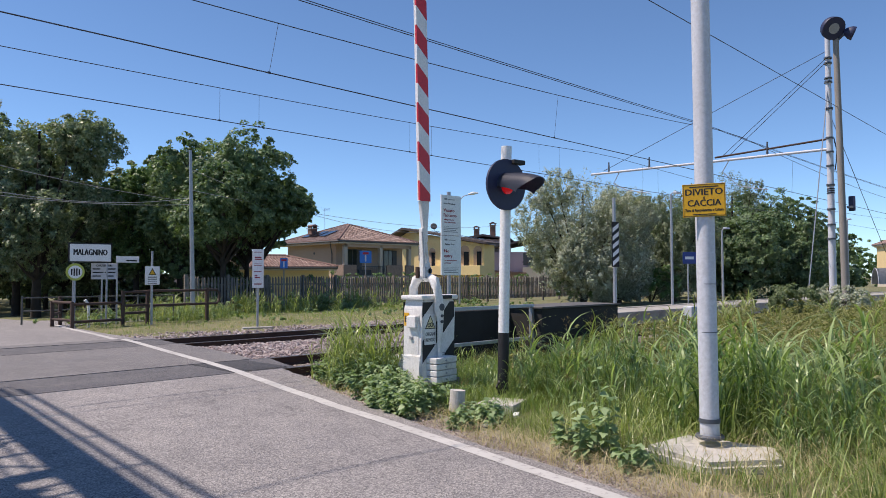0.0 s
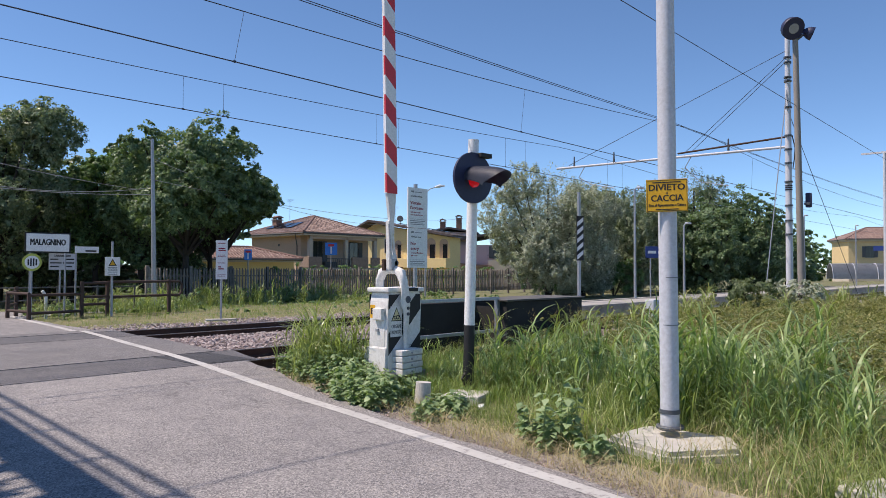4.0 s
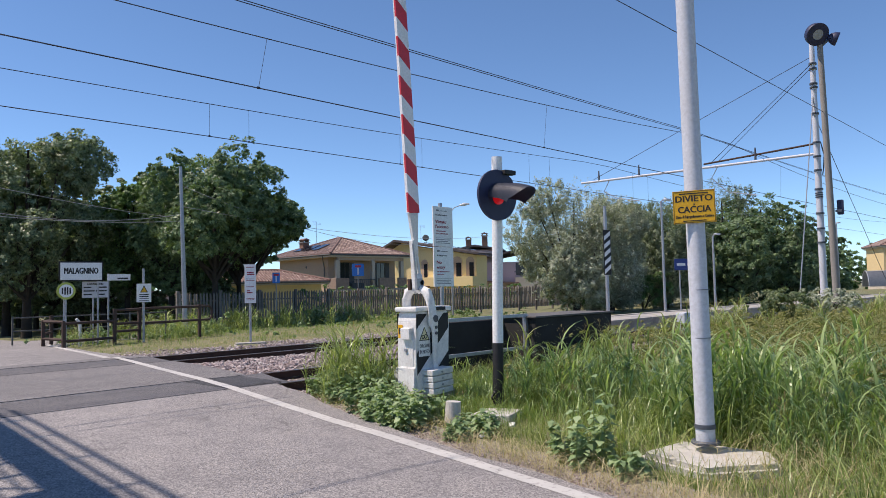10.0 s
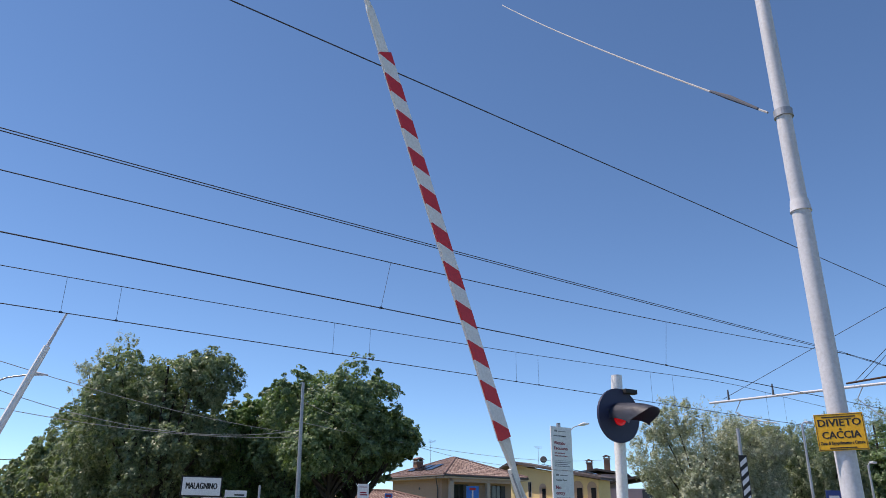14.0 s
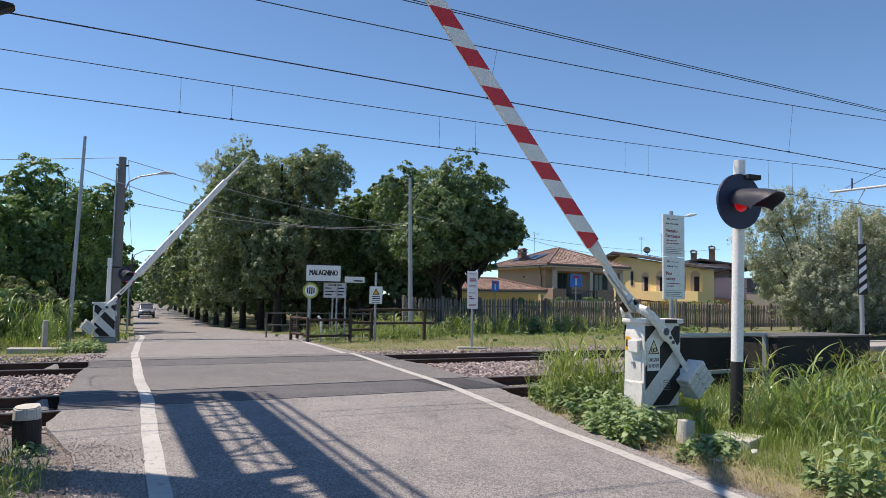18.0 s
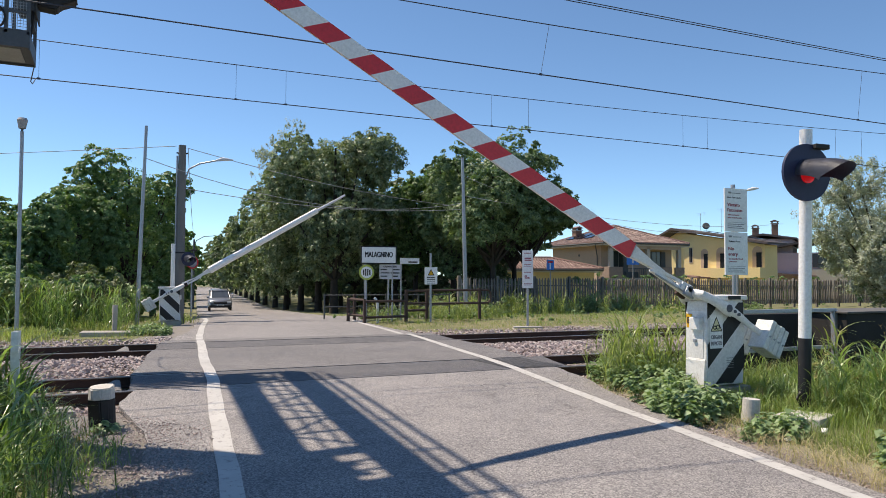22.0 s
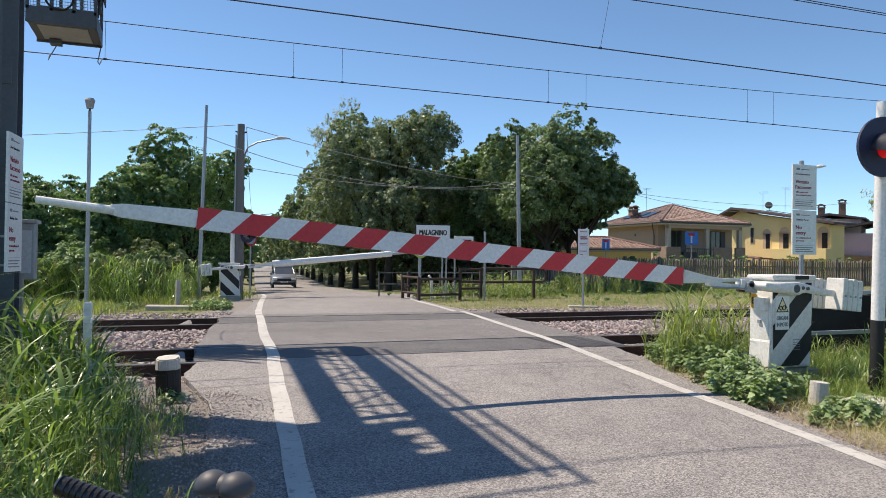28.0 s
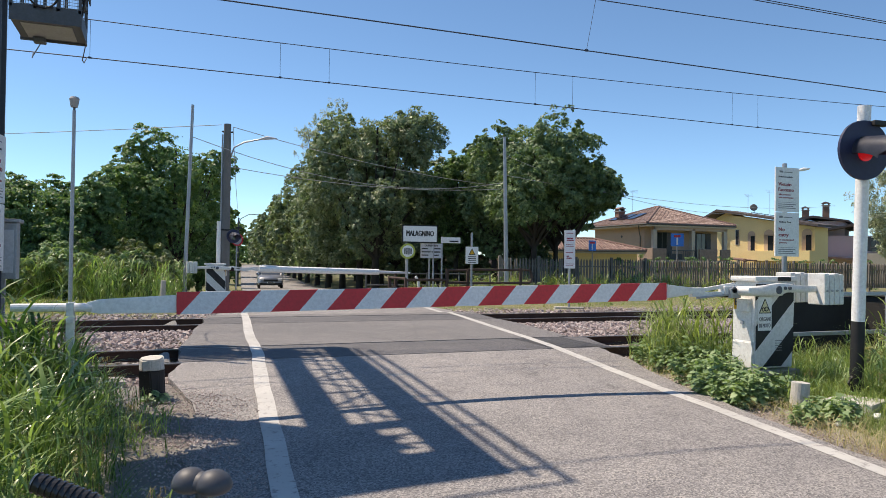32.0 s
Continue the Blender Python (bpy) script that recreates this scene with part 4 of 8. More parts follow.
grass_field("tall_grass", "tall rank green grass on the verge", 14000, (6, 16, -9.8, -0.8), lambda x, y: right_bank(x, y) * (1 - 0.93 * rough(x, y)), right_height, (0.15, 1.3), (0.014, 0.034), GRASS, 1, 0.12, 5)
grass_field("tall_grass", "tall rank green grass along the tracks", 6000, (14, 46, -16, -0.9), lambda x, y: 0.9 * (x > 14), lambda x, y: 0.75 + 0.25 * np.sin(x * 0.7) * np.sin(y * 0.9), (0.2, 0.9), (0.014, 0.03), GRASS, 2, 0.16, 3)
grass_field("short_grass", "short green grass under the tall blades", 30000, (5.5, 15, -10, -0.8), right_bank, lambda x, y: 0.16 + 0.12 * np.clip(off_right(x, y) - 0.5, 0, 1), (0.2, 0.9), (0.02, 0.035), LAWN, 3, 0.05, 3)


grass_field("short_grass", "dense short green grass round the barrier and the signal post", 9000, (7.4, 11.2, -4.6, -1.8), right_bank, lambda x, y: 0.3 + 0 * x, (0.15, 0.7), (0.02, 0.035), LAWN, 6, 0.06, 3)


def left_bank(x, y):
    d = line_left(y) - x
    return np.clip((d - np.interp(y, (-9.6, -7, -5, -3.2, -2.4, -1.8), (0.4, 0.4, 0.5, 0.55, 1.0, 1.5))) / 0.25, 0, 1) * np.clip((-1.5 - y) / 0.4, 0, 1)


def left_height(x, y):
    d = line_left(y) - x - np.interp(y, (-9.6, -8, -6.5, -5), (0.3, 0.3, 0.15, 0.0))
    d = d - np.interp(y, (-5.5, -4.2, -2.6, -2), (-0.05, 0.0, 0.2, 0.45))
    return np.interp(d, (0.5, 0.8, 1.1, 1.45, 1.9, 2.5), (0.1, 0.18, 0.32, 0.68, 0.92, 1.02))


grass_field("tall_grass", "tall lush green grass beside the road", 8000, (-5, 1.2, -9.6, -1.1), left_bank, left_height, (0.2, 1.1), (0.018, 0.04), LUSH, 4, 0.08, 5)
grass_field("short_grass", "short green grass at the road edge", 9000, (-4, 1.2, -9.8, -1.0), left_bank, lambda x, y: 0.14 + 0 * x, (0.2, 0.9), (0.02, 0.035), LAWN, 5, 0.05, 3)


def leaf_cloud(blobs, n, size, rng, hollow=0.55, up=0.3, tuft=0.5, flat=0.6, slim=0.55, per=55, along=0.0):
    """Leaves in sprays over a set of ellipsoids (x, y, z, rx, ry, rz): each spray is a small dome whose leaves face outwards and up.
    flat squashes the dome along its axis, along draws it out into a shoot, slim sets a leaf's width."""
    blobs = np.array(blobs, float)
    vol = (blobs[:, 3] * blobs[:, 4] * blobs[:, 5]) ** (2 / 3)
    tufts = max(30, n // per)
    j = rng.choice(len(blobs), tufts, p=vol / vol.sum())
    d = rng.normal(0, 1, (tufts, 3))
    d /= np.linalg.norm(d, axis=1)[:, None]
    r = (hollow + (1.06 - hollow) * rng.uniform(0, 1, tufts) ** 0.55)[:, None]
    c = blobs[j, :3] + d * r * blobs[j, 3:]
    axis = d * 0.6 + rng.normal(0, 0.2, (tufts, 3))
    axis[:, 2] += 0.3 + up
    axis /= np.linalg.norm(axis, axis=1)[:, None]
    rad = np.minimum(0.24 * np.cbrt(blobs[j, 3:].prod(1)), tuft) * rng.uniform(0.6, 1.35, tufts)
    k = rng.integers(0, tufts, n)
    ax = axis[k]
    e = rng.normal(0, 1, (n, 3))
    e /= np.linalg.norm(e, axis=1)[:, None]
    e += ax * 0.75
    e /= np.linalg.norm(e, axis=1)[:, None] + 1e-9
    off = e * (rad[k] * rng.uniform(0.2, 1, n) ** 0.5)[:, None]
    lift = (off * ax).sum(1)[:, None] * ax
    off = (off - lift) * (1 - 0.55 * min(along, 1)) + lift * (flat + 2.2 * along)
    p = c[k] + off
    nor = e * 0.55 + ax * 0.5 + rng.normal(0, 0.38, (n, 3))
    nor /= np.linalg.norm(nor, axis=1)[:, None]
    a = np.cross(nor, rng.normal(0, 1, (n, 3)) + ax * 2.0 * along)
    if along:
        a = np.cross(a, nor)
    a /= np.linalg.norm(a, axis=1)[:, None] + 1e-9
    b = np.cross(nor, a)
    s = size * rng.uniform(0.6, 1.3, n)[:, None]
    v = np.stack([p - a * s * 0.8 + b * s * slim, p - a * s * 0.8 - b * s * slim, p + a * s], 1).reshape(-1, 3)
    return v, np.arange(3 * n).reshape(-1, 3)


def tree(name, label, base, trunk_h, trunk_r, blobs, n, size, material, seed, category="tree", group="", hollow=0.55, lean=(0, 0), spray=None):
    rng = np.random.default_rng(seed)
    t = thing(name, label, category, group, m=pose(*base))
    top = max(b[2] for b in blobs)
    b = sweep([(0, 0, -0.3), (lean[0] * 0.2, lean[1] * 0.2, trunk_h * 0.5), (lean[0] * 0.5, lean[1] * 0.5, trunk_h), (lean[0], lean[1], max(trunk_h * 1.2, top))], [trunk_r * 1.25, trunk_r, trunk_r * 0.8, trunk_r * 0.25], 9)
    for k, bl in enumerate(blobs):
        z = trunk_h * (0.75 + 0.3 * rng.uniform())
        e = np.array(bl[:3])
        m = np.array([lean[0] * 0.5, lean[1] * 0.5, z]) * 0.45 + e * 0.55
        m[2] -= 0.12 * bl[5]
        sweep([(lean[0] * 0.4, lean[1] * 0.4, z), m, e], [trunk_r * 0.5, trunk_r * 0.3, trunk_r * 0.08], 6, b)
    part("trunk", b, BARK, t, "dark rough trunk and limbs", True)
    v, f = leaf_cloud(blobs, n, size, rng, hollow, **(spray or {}))
    ob = new("crown", array_mesh("crown", v, f, material))
    ob.parent = t
    return t


def round_blobs(h0, h1, r, rng, n=14):
    """Lumps that make a full, slightly uneven crown between two heights."""
    out = [(0, 0, (h0 + h1) / 2, r * 0.8, r * 0.8, (h1 - h0) * 0.45)]
    for i in range(n):
        a, u = rng.uniform(0, 6.28), rng.uniform(0.02, 0.98)
        rr = r * (0.35 + 0.5 * math.sin(math.pi * min(1, 0.2 + 0.75 * (1 - u))))
        q = r * rng.uniform(0.26, 0.46)
        out.append((rr * math.cos(a), rr * math.sin(a), h0 + q * 0.5 + u * (h1 - h0 - q), q, q, q * rng.uniform(0.75, 1.1)))
    return out


def at_view(bearing, dist):
    """A place by its bearing from +y towards +x, seen from the standpoint by the road."""
    a = radians(bearing)
    return 0.45 + dist * math.sin(a), -10.0 + dist * math.cos(a)


R = np.random.default_rng(11)
for i, (bear, dist, h, r) in enumerate(((3.4, 230, 11.0, 7.0), (5.6, 260, 11.5, 7.0), (7.6, 240, 11.0, 7.0), (9.8, 220, 11.0, 7.0))):
    x, y = at_view(bear, dist)
    tree("mixed_tree", "distant green tree at the end of the road", (x, y, -1.3), 1.5, 0.3, round_blobs(0.2, h, r, R), 9000, 0.4, ROBINIA, 15 + i, group="trees at the end of the road")
# avenue of lindens beyond the crossing, on the farther side of the road
FEATHER = {"tuft": 0.5, "flat": 0.35, "per": 45}
SHOOT = {"tuft": 0.5, "along": 0.55, "slim": 0.3, "per": 45, "up": 0.45}
ROW = [(float(line_right(y)) + float(np.interp(y, (41, 56, 73), (2.2, 1.3, 0.7))), y, h, r) for y, h, r in ((34, 11.3, 3.6), (41, 11.2, 3.9), (48, 10.6, 4.0), (55, 9.9, 4.2), (62, 9.4, 4.3), (70, 9.0, 4.5), (79, 8.9, 4.8), (89, 8.9, 5.0), (101, 9.0, 5.2), (115, 9.2, 5.4), (131, 9.4, 5.6), (150, 9.6, 5.8))]
for i, (x, y, h, r) in enumerate(ROW):
    tree("linden_tree", "dark green linden tree in a roadside row", (x, y, float(road_z(y)) - 0.1), 2.6, 0.24, round_blobs(2.2 if i < 2 else 1.6, h, r, R, 24), 72000 if i < 2 else (40000 if i < 4 else 14000), 0.1 if i < 2 else (0.13 if i < 4 else 0.24), LINDEN, 20 + i, group="linden avenue", spray={"tuft": 0.36, "per": 34, "flat": 0.7})
# a second file of lindens behind the first
for i, (y, h) in enumerate(((37.5, 9.4), (44.5, 9.2), (52, 9.0), (59, 8.8), (67, 8.6), (76, 8.4), (87, 8.4))):
    x = float(line_right(y)) + 7.2
    tree("linden_tree", "dark green linden tree in the rear row", (x, y, float(road_z(y)) - 0.1), 2.4, 0.2, round_blobs(1.9, h, 3.6, R, 16), 16000, 0.16, LINDEN, 300 + i, group="linden avenue")
for i, (bear, dist, h, r) in enumerate(((4.3, 58, 6.6, 1.6), (4.4, 76, 8.0, 2.2), (4.6, 100, 9.0, 2.8), (4.9, 135, 10.0, 3.4))):
    x, y = at_view(bear, dist)
    tree("mixed_tree", "green roadside tree beyond the crossing", (x, y, -1.3), 1.4, 0.2, round_blobs(0.2, h, r, R, 14), 12000, 0.2, ROBINIA, 320 + i, group="trees at the end of the road")
x, y = at_view(12.7, 80)
tree("poplar_tree", "pale tall poplar rising behind the lindens", (x, y, -1.3), 6, 0.3, round_blobs(7, 19.8, 3.2, R), 20000, 0.11, WILLOW, 39, hollow=0.3, spray=SHOOT)
for i, (bear, dist, h, r, kind) in enumerate(((28.7, 42, 9.7, 3.4, OAK), (31.2, 44, 8.0, 2.6, OAK), (25.6, 46, 9.9, 2.3, OAK), (22.6, 49, 9.2, 2.4, ROBINIA), (19.6, 56, 8.6, 3.0, LINDEN), (30.4, 50, 9.2, 3.0, OAK), (27.0, 52, 9.5, 3.0, OAK))):
    x, y = at_view(bear, dist)
    tree("broadleaf_tree", "dark green broad-crowned tree behind the fence", (x, y, float(road_z(y)) - 0.1), 3.3 if bear > 28 else 2.6, 0.18, round_blobs(4.2 if bear > 30 else (3.3 if bear > 27 else 2.2), h, r, R, 20), 60000 if i < 4 else 22000, 0.1 if i < 4 else 0.15, kind, 40 + i, group="trees behind the fence", spray={"tuft": 0.42, "flat": 0.55, "per": 40})
for i, (bear, dist, h, r) in enumerate(((1.2, 40, 8.3, 2.7), (-2.0, 38, 6.5, 1.9), (-4.7, 35, 4.9, 1.7), (-8.2, 34, 4.8, 2.0), (3.0, 45, 8.3, 1.7), (-12.0, 34, 5.0, 2.3), (-16.5, 36, 5.4, 3.0), (-0.6, 45, 7.6, 2.8), (-6.5, 40, 6.0, 1.5))):
    x, y = at_view(bear, dist)
    tree("acacia_tree", "bright green acacia tree with feathery leaves", (x, y, float(road_z(y)) - 0.1), 1.4, 0.16, round_blobs(0.2, h, r, R, 18), 40000, 0.085, ROBINIA, 60 + i, group="acacia thicket", hollow=0.4, spray=FEATHER)
for i, (bear, dist, h, r, kind) in enumerate(((56.6, 42, 7.3, 3.2, WILLOW), (59.2, 45, 6.0, 2.2, WILLOW), (63.2, 50, 7.0, 2.5, SALLOW), (67.4, 58, 9.4, 3.2, SALLOW), (70.0, 60, 8.6, 2.8, OAK), (60.4, 56, 6.6, 2.3, OAK), (65.4, 55, 7.6, 2.4, OAK), (68.8, 54, 6.8, 2.4, OAK), (71.6, 58, 6.2, 2.2, OAK), (61.4, 60, 8.3, 1.3, OAK), (71.9, 70, 7.4, 2.6, OAK), (73.6, 84, 6.6, 3.4, OAK), (59.6, 62, 7.2, 2.6, ROBINIA), (65.4, 66, 8.0, 2.8, ROBINIA), (76.5, 170, 9, 7, ROBINIA), (82, 190, 9, 8, ROBINIA), (79.4, 210, 10, 8, ROBINIA))):
    x, y = at_view(bear, dist)
    silver = kind in (WILLOW, SALLOW)
    tree("willow_tree" if silver else "mixed_tree", "silvery grey-green willow beside the platform" if silver else "green tree beside the platform", (x, y, -0.3), 1.2, 0.2, round_blobs(0.1, h, r, R, 22), (110000 if kind is WILLOW else 70000) if silver else (34000 if dist < 75 else 12000), 0.088 if silver else (0.1 if dist < 75 else 0.26), kind, 80 + i, group="trees by the platform", hollow=0.35, spray=SHOOT if silver else None)


def bush(name, label, place, r, h, n, size, material, seed, group="bushes"):
    rng = np.random.default_rng(seed)
    x, y = place
    t = thing(name, label, "bush", group, m=pose(x, y, float(ground_z(x, y)) - 0.05))
    b = bmesh.new()
    blobs = []
    for i in range(7):
        a, q = rng.uniform(0, 6.28), rng.uniform(0.2, 0.75) * r
        e = (q * math.cos(a), q * math.sin(a), h * rng.uniform(0.35, 0.8))
        sweep([(0, 0, -0.1), (e[0] * 0.4, e[1] * 0.4, e[2] * 0.6), e], [0.03, 0.02, 0.006], 5, b)
        blobs.append((*e, r * 0.45, r * 0.45, h * 0.33))
    tagged(part("stalk", b, BARK, t), kind="stuff")
    v, f = leaf_cloud(blobs, n, size, rng, 0.2)
    ob = new("leaves", array_mesh("leaves", v, f, material))
    ob.parent = t
    return t


for i, (x, y, r, h) in enumerate(((-1.2, 16.5, 1.5, 2.1), (-2.9, 16, 1.5, 1.9), (0.2, 17.5, 1.2, 1.9), (-4.8, 16, 1.8, 1.9), (1.0, 20.5, 1.3, 1.6), (-1.0, 22, 2.0, 2.4), (-3.5, 21, 2.2, 2.3), (-6.5, 18, 2.2, 2.0))):
    bush("bramble_bush", "overgrown bramble and weeds beside the track", (x, y), r, h, 7000, 0.07, (ROBINIA, WEED, POPLAR)[i % 3], 200 + i, "brambles beyond the crossing")

# added shrubs hide sunlit ground where the avenue should stand in shade
for i in range(9):
    y = 40 + 6.5 * i
    bush("shrub", "dense shrub added for the dark behind the linden avenue", (float(line_right(y)) + 9.8, y), 3.4, 2.5, 5000, 0.2, LINDEN, 250 + i, "shrubs behind the avenue")
for i, (bear, dist, r, h) in enumerate(((26.5, 50, 2.4, 2.8), (29.0, 49, 2.4, 2.6), (31.2, 50, 1.8, 2.3), (23.5, 52, 2.6, 3.0), (20.5, 56, 2.6, 3.0))):
    bush("shrub", "dense dark shrub under the trees behind the fence", at_view(bear, dist), r, h, 6000, 0.1, LINDEN, 230 + i, "shrubs behind the fence")


# ---- signal gantry left of the road ----
def gantry():
    t = thing("signal_gantry", "dark grey steel cantilever signal gantry beside the crossing", "gantry", m=pose(-1.55, -1.15, 0))
    # two H columns close together
    for x in (0.01, 0.31):
        c = part("column", box(x - 0.12, x + 0.12, -0.16, -0.135, -0.2, 8.0), DARK_STEEL, t, "dark steel H column")
        part("flange", box(x - 0.12, x + 0.12, 0.135, 0.16, -0.2, 8.0), DARK_STEEL, c)
        part("web", box(x - 0.012, x + 0.012, -0.135, 0.135, -0.2, 8.0), DARK_STEEL, c)
    for z in (0.75, 2.05, 3.15, 4.3, 5.8, 7.1):
        part("batten", box(-0.08, 0.38, -0.172, -0.16, z, z + 0.22, 0.004), DARK_STEEL, t)
        part("batten", box(-0.08, 0.38, 0.16, 0.172, z, z + 0.22, 0.004), DARK_STEEL, t)
    for z in (1.25, 1.55):
        part("strap", box(-0.12, 0.44, -0.166, -0.161, z, z + 0.025), GALV, t, "bright steel strap")
    part("foundation", box(-0.7, 0.9, -0.5, 0.5, -0.5, 0.0, 0.03), CONCRETE, t)
    # cantilever arm over the tracks: two girders, lattice between them, a handrail on the outer side
    za, zb, y0, y1 = 7.6, 8.5, -1.0, 5.4
    skew = 0.075
    for x in (0.04, 0.88):
        for z in (za - 0.18, za + 0.16):
            part("chord", plate([(x - 0.12 + skew * y0, y0), (x + 0.12 + skew * y0, y0), (x + 0.12 + skew * y1, y1), (x - 0.12 + skew * y1, y1)], 0.03, "z", z), DARK_STEEL, t)
        part("girder_web", plate([(x - 0.02 + skew * y0, y0), (x + 0.02 + skew * y0, y0), (x + 0.02 + skew * y1, y1), (x - 0.02 + skew * y1, y1)], 0.31, "z", za - 0.15), DARK_STEEL, t)
    n = 7
    for i in range(n + 1):
        y = 0.55 + (y1 - 0.55) * i / n
        part("crossbar", rod((0.12 + skew * y, y, za), (0.8 + skew * y, y, za), 0.035, n=6), DARK_STEEL, t)
        if i < n:
            y2 = 0.55 + (y1 - 0.55) * (i + 1) / n
            if i % 2:
                part("brace", rod((0.12 + skew * y, y, za), (0.8 + skew * y2, y2, za), 0.028, n=6), DARK_STEEL, t)
            else:
                part("brace", rod((0.8 + skew * y, y, za), (0.12 + skew * y2, y2, za), 0.028, n=6), DARK_STEEL, t)
    for x in (0.38, 0.55):
        part("cable_pipe", rod((x + skew * 0.4, 0.4, za + 0.05), (x + skew * y1, y1, za + 0.05), 0.022, n=6), DARK_STEEL, t)
    part("end_beam", box(-0.05 + skew * y1, 0.98 + skew * y1, y1, y1 + 0.08, za - 0.16, za + 0.16), DARK_STEEL, t)
    # landing lies out of view, widened so its shadow covers the road edge
    part("landing", box(-1.75, 0.9, y0 - 0.05, -0.34, za + 0.2, za + 0.23), DARK_STEEL, t, "unseen steel landing, sized to shade the road edge")
    part("landing", box(-1.75, 0.34, -0.335, 0.5, za + 0.2, za + 0.23), DARK_STEEL, t, "unseen steel landing, sized to shade the road edge")
    part("crossbeam", box(0.05, 0.95, 0.36, 0.5, za - 0.12, za + 0.12), DARK_STEEL, t)
    part("crossbar", rod((0.34, -0.1, za + 0.2), (0.86, -0.1, za + 0.2), 0.03, n=6), DARK_STEEL, t)
    part("crossbar", rod((0.34, 0.18, za + 0.2), (0.86, 0.18, za + 0.2), 0.03, n=6), DARK_STEEL, t)
    part("crossbar", rod((0.62, -0.35, za + 0.2), (0.62, 0.4, za + 0.2), 0.03, n=6), DARK_STEEL, t)
    rail_x = lambda y: 0.95 + skew * y
    for z in (zb, zb - 0.42):
        part("handrail", rod((rail_x(y0), y0 - 0.05, z), (rail_x(y1), y1, z), 0.034, n=6), DARK_STEEL, t)
    for i in range(6):
        y = y0 + i * 1.27
        part("stanchion", rod((rail_x(y) + 0.03, y, za + 0.16), (rail_x(y), y + 0.28, zb), 0.028, n=6), DARK_STEEL, t)
    part("handrail", rod((-1.7, y0 - 0.05, zb), (rail_x(y0), y0 - 0.05, zb), 0.024, n=6), DARK_STEEL, t)
    part("stanchion", rod((-1.7, y0 - 0.04, za + 0.2), (-1.7, y0 - 0.05, zb), 0.022, n=6), DARK_STEEL, t)
    # ladder on the columns
    for x in (-0.06, 0.3):
        part("ladder_rail", rod((x, -0.32, 0.6), (x, -0.32, 8.3), 0.018, n=6), DARK_STEEL, t)
    for i in range(25):
        part("rung", rod((-0.06, -0.32, 0.8 + i * 0.3), (0.3, -0.32, 0.8 + i * 0.3), 0.012, n=5), DARK_STEEL, t)
    # hanging basket
    bx0, bx1, by0, by1, bz = -0.2, 0.77, 4.05, 5.06, 5.02
    k = part("basket", box(bx0, bx1, by0, by1, bz, bz + 0.03), DARK_STEEL, t, "steel maintenance basket with mesh sides")
    part("skirt", box(bx0 - 0.02, bx1 + 0.02, by0 - 0.025, by0, bz - 0.01, bz + 0.25, 0.005), DARK_STEEL, k)
    part("skirt", box(bx0 - 0.02, bx1 + 0.02, by1, by1 + 0.025, bz - 0.04, bz + 0.2, 0.005), DARK_STEEL, k)
    part("skirt", box(bx1, bx1 + 0.025, by0, by1, bz - 0.03, bz + 0.22, 0.005), DARK_STEEL, k)
    part("floor_hatch", box(bx0 + 0.12, bx1 - 0.12, by0 + 0.1, by1 - 0.1, bz - 0.012, bz, 0.003), GALV, k, "pale steel floor plate")
    part("bond_clamp", box(bx0 + 0.2, bx0 + 0.38, by1 - 0.2, by1 - 0.02, bz - 0.1, bz - 0.02, 0.01), DARK_STEEL, k)
    for x in (bx0, bx0 + 0.34, bx0 + 0.66, bx1):
        for y in (by0, by1):
            part("basket_post", box(x - 0.025, x + 0.025, y - 0.025, y + 0.025, bz + 0.2, za), DARK_STEEL, k)
    for z in (bz + 0.55, bz + 0.9, bz + 1.25):
        for y in (by0, by1):
            part("basket_rail", box(bx0, bx1, y - 0.02, y + 0.02, z - 0.02, z + 0.02), DARK_STEEL, k)
        part("basket_rail", box(bx1 - 0.02, bx1 + 0.02, by0, by1, z - 0.02, z + 0.02), DARK_STEEL, k)
    b = bmesh.new()
    for i in range(24):
        x = bx0 + (bx1 - bx0) * i / 24
        box(x, x + 0.006, by0 - 0.003, by0 + 0.003, bz + 0.2, bz + 1.25, bm=b)
    for i in range(22):
        z = bz + 0.22 + i * 0.048
        box(bx0, bx1, by0 - 0.003, by0 + 0.003, z, z + 0.006, bm=b)
    tagged(part("mesh_panel", b, GALV, k, "fine wire mesh"), kind="stuff")
    part("light_ring", sweep([(0.25 + 0.2 * math.cos(a), by0 - 0.05, bz + 0.42 + 0.2 * math.sin(a)) for a in np.linspace(0, 6.28, 22)], 0.016, 6), BLACK, k)
    for p0, x in (((bx1, by1, bz - 0.03), 0.6), ((bx0 + 0.3, by1 - 0.1, bz - 0.1), -0.35)):
        part("bond_lead", sweep([p0, (0.6 * p0[0] + 0.4 * x - 0.04, by1 + 0.7, bz - 0.12), (0.25 * p0[0] + 0.75 * x - 0.03, by1 + 1.6, bz + 0.05), (x, 7.39, 5.36)], 0.009, 6), WIRE, k)
    # signal on the basket, facing along the track
    sg = part("signal_board", box(bx1 + 0.08, bx1 + 0.1, by0 - 0.1, by0 + 0.65, bz + 0.55, bz + 2.0, 0.005), BLACK, t, "black signal board seen edge on")
    part("signal_case", box(bx1 - 0.18, bx1 + 0.08, by0, by0 + 0.5, bz + 0.6, bz + 1.9, 0.02), DARK_STEEL, sg)
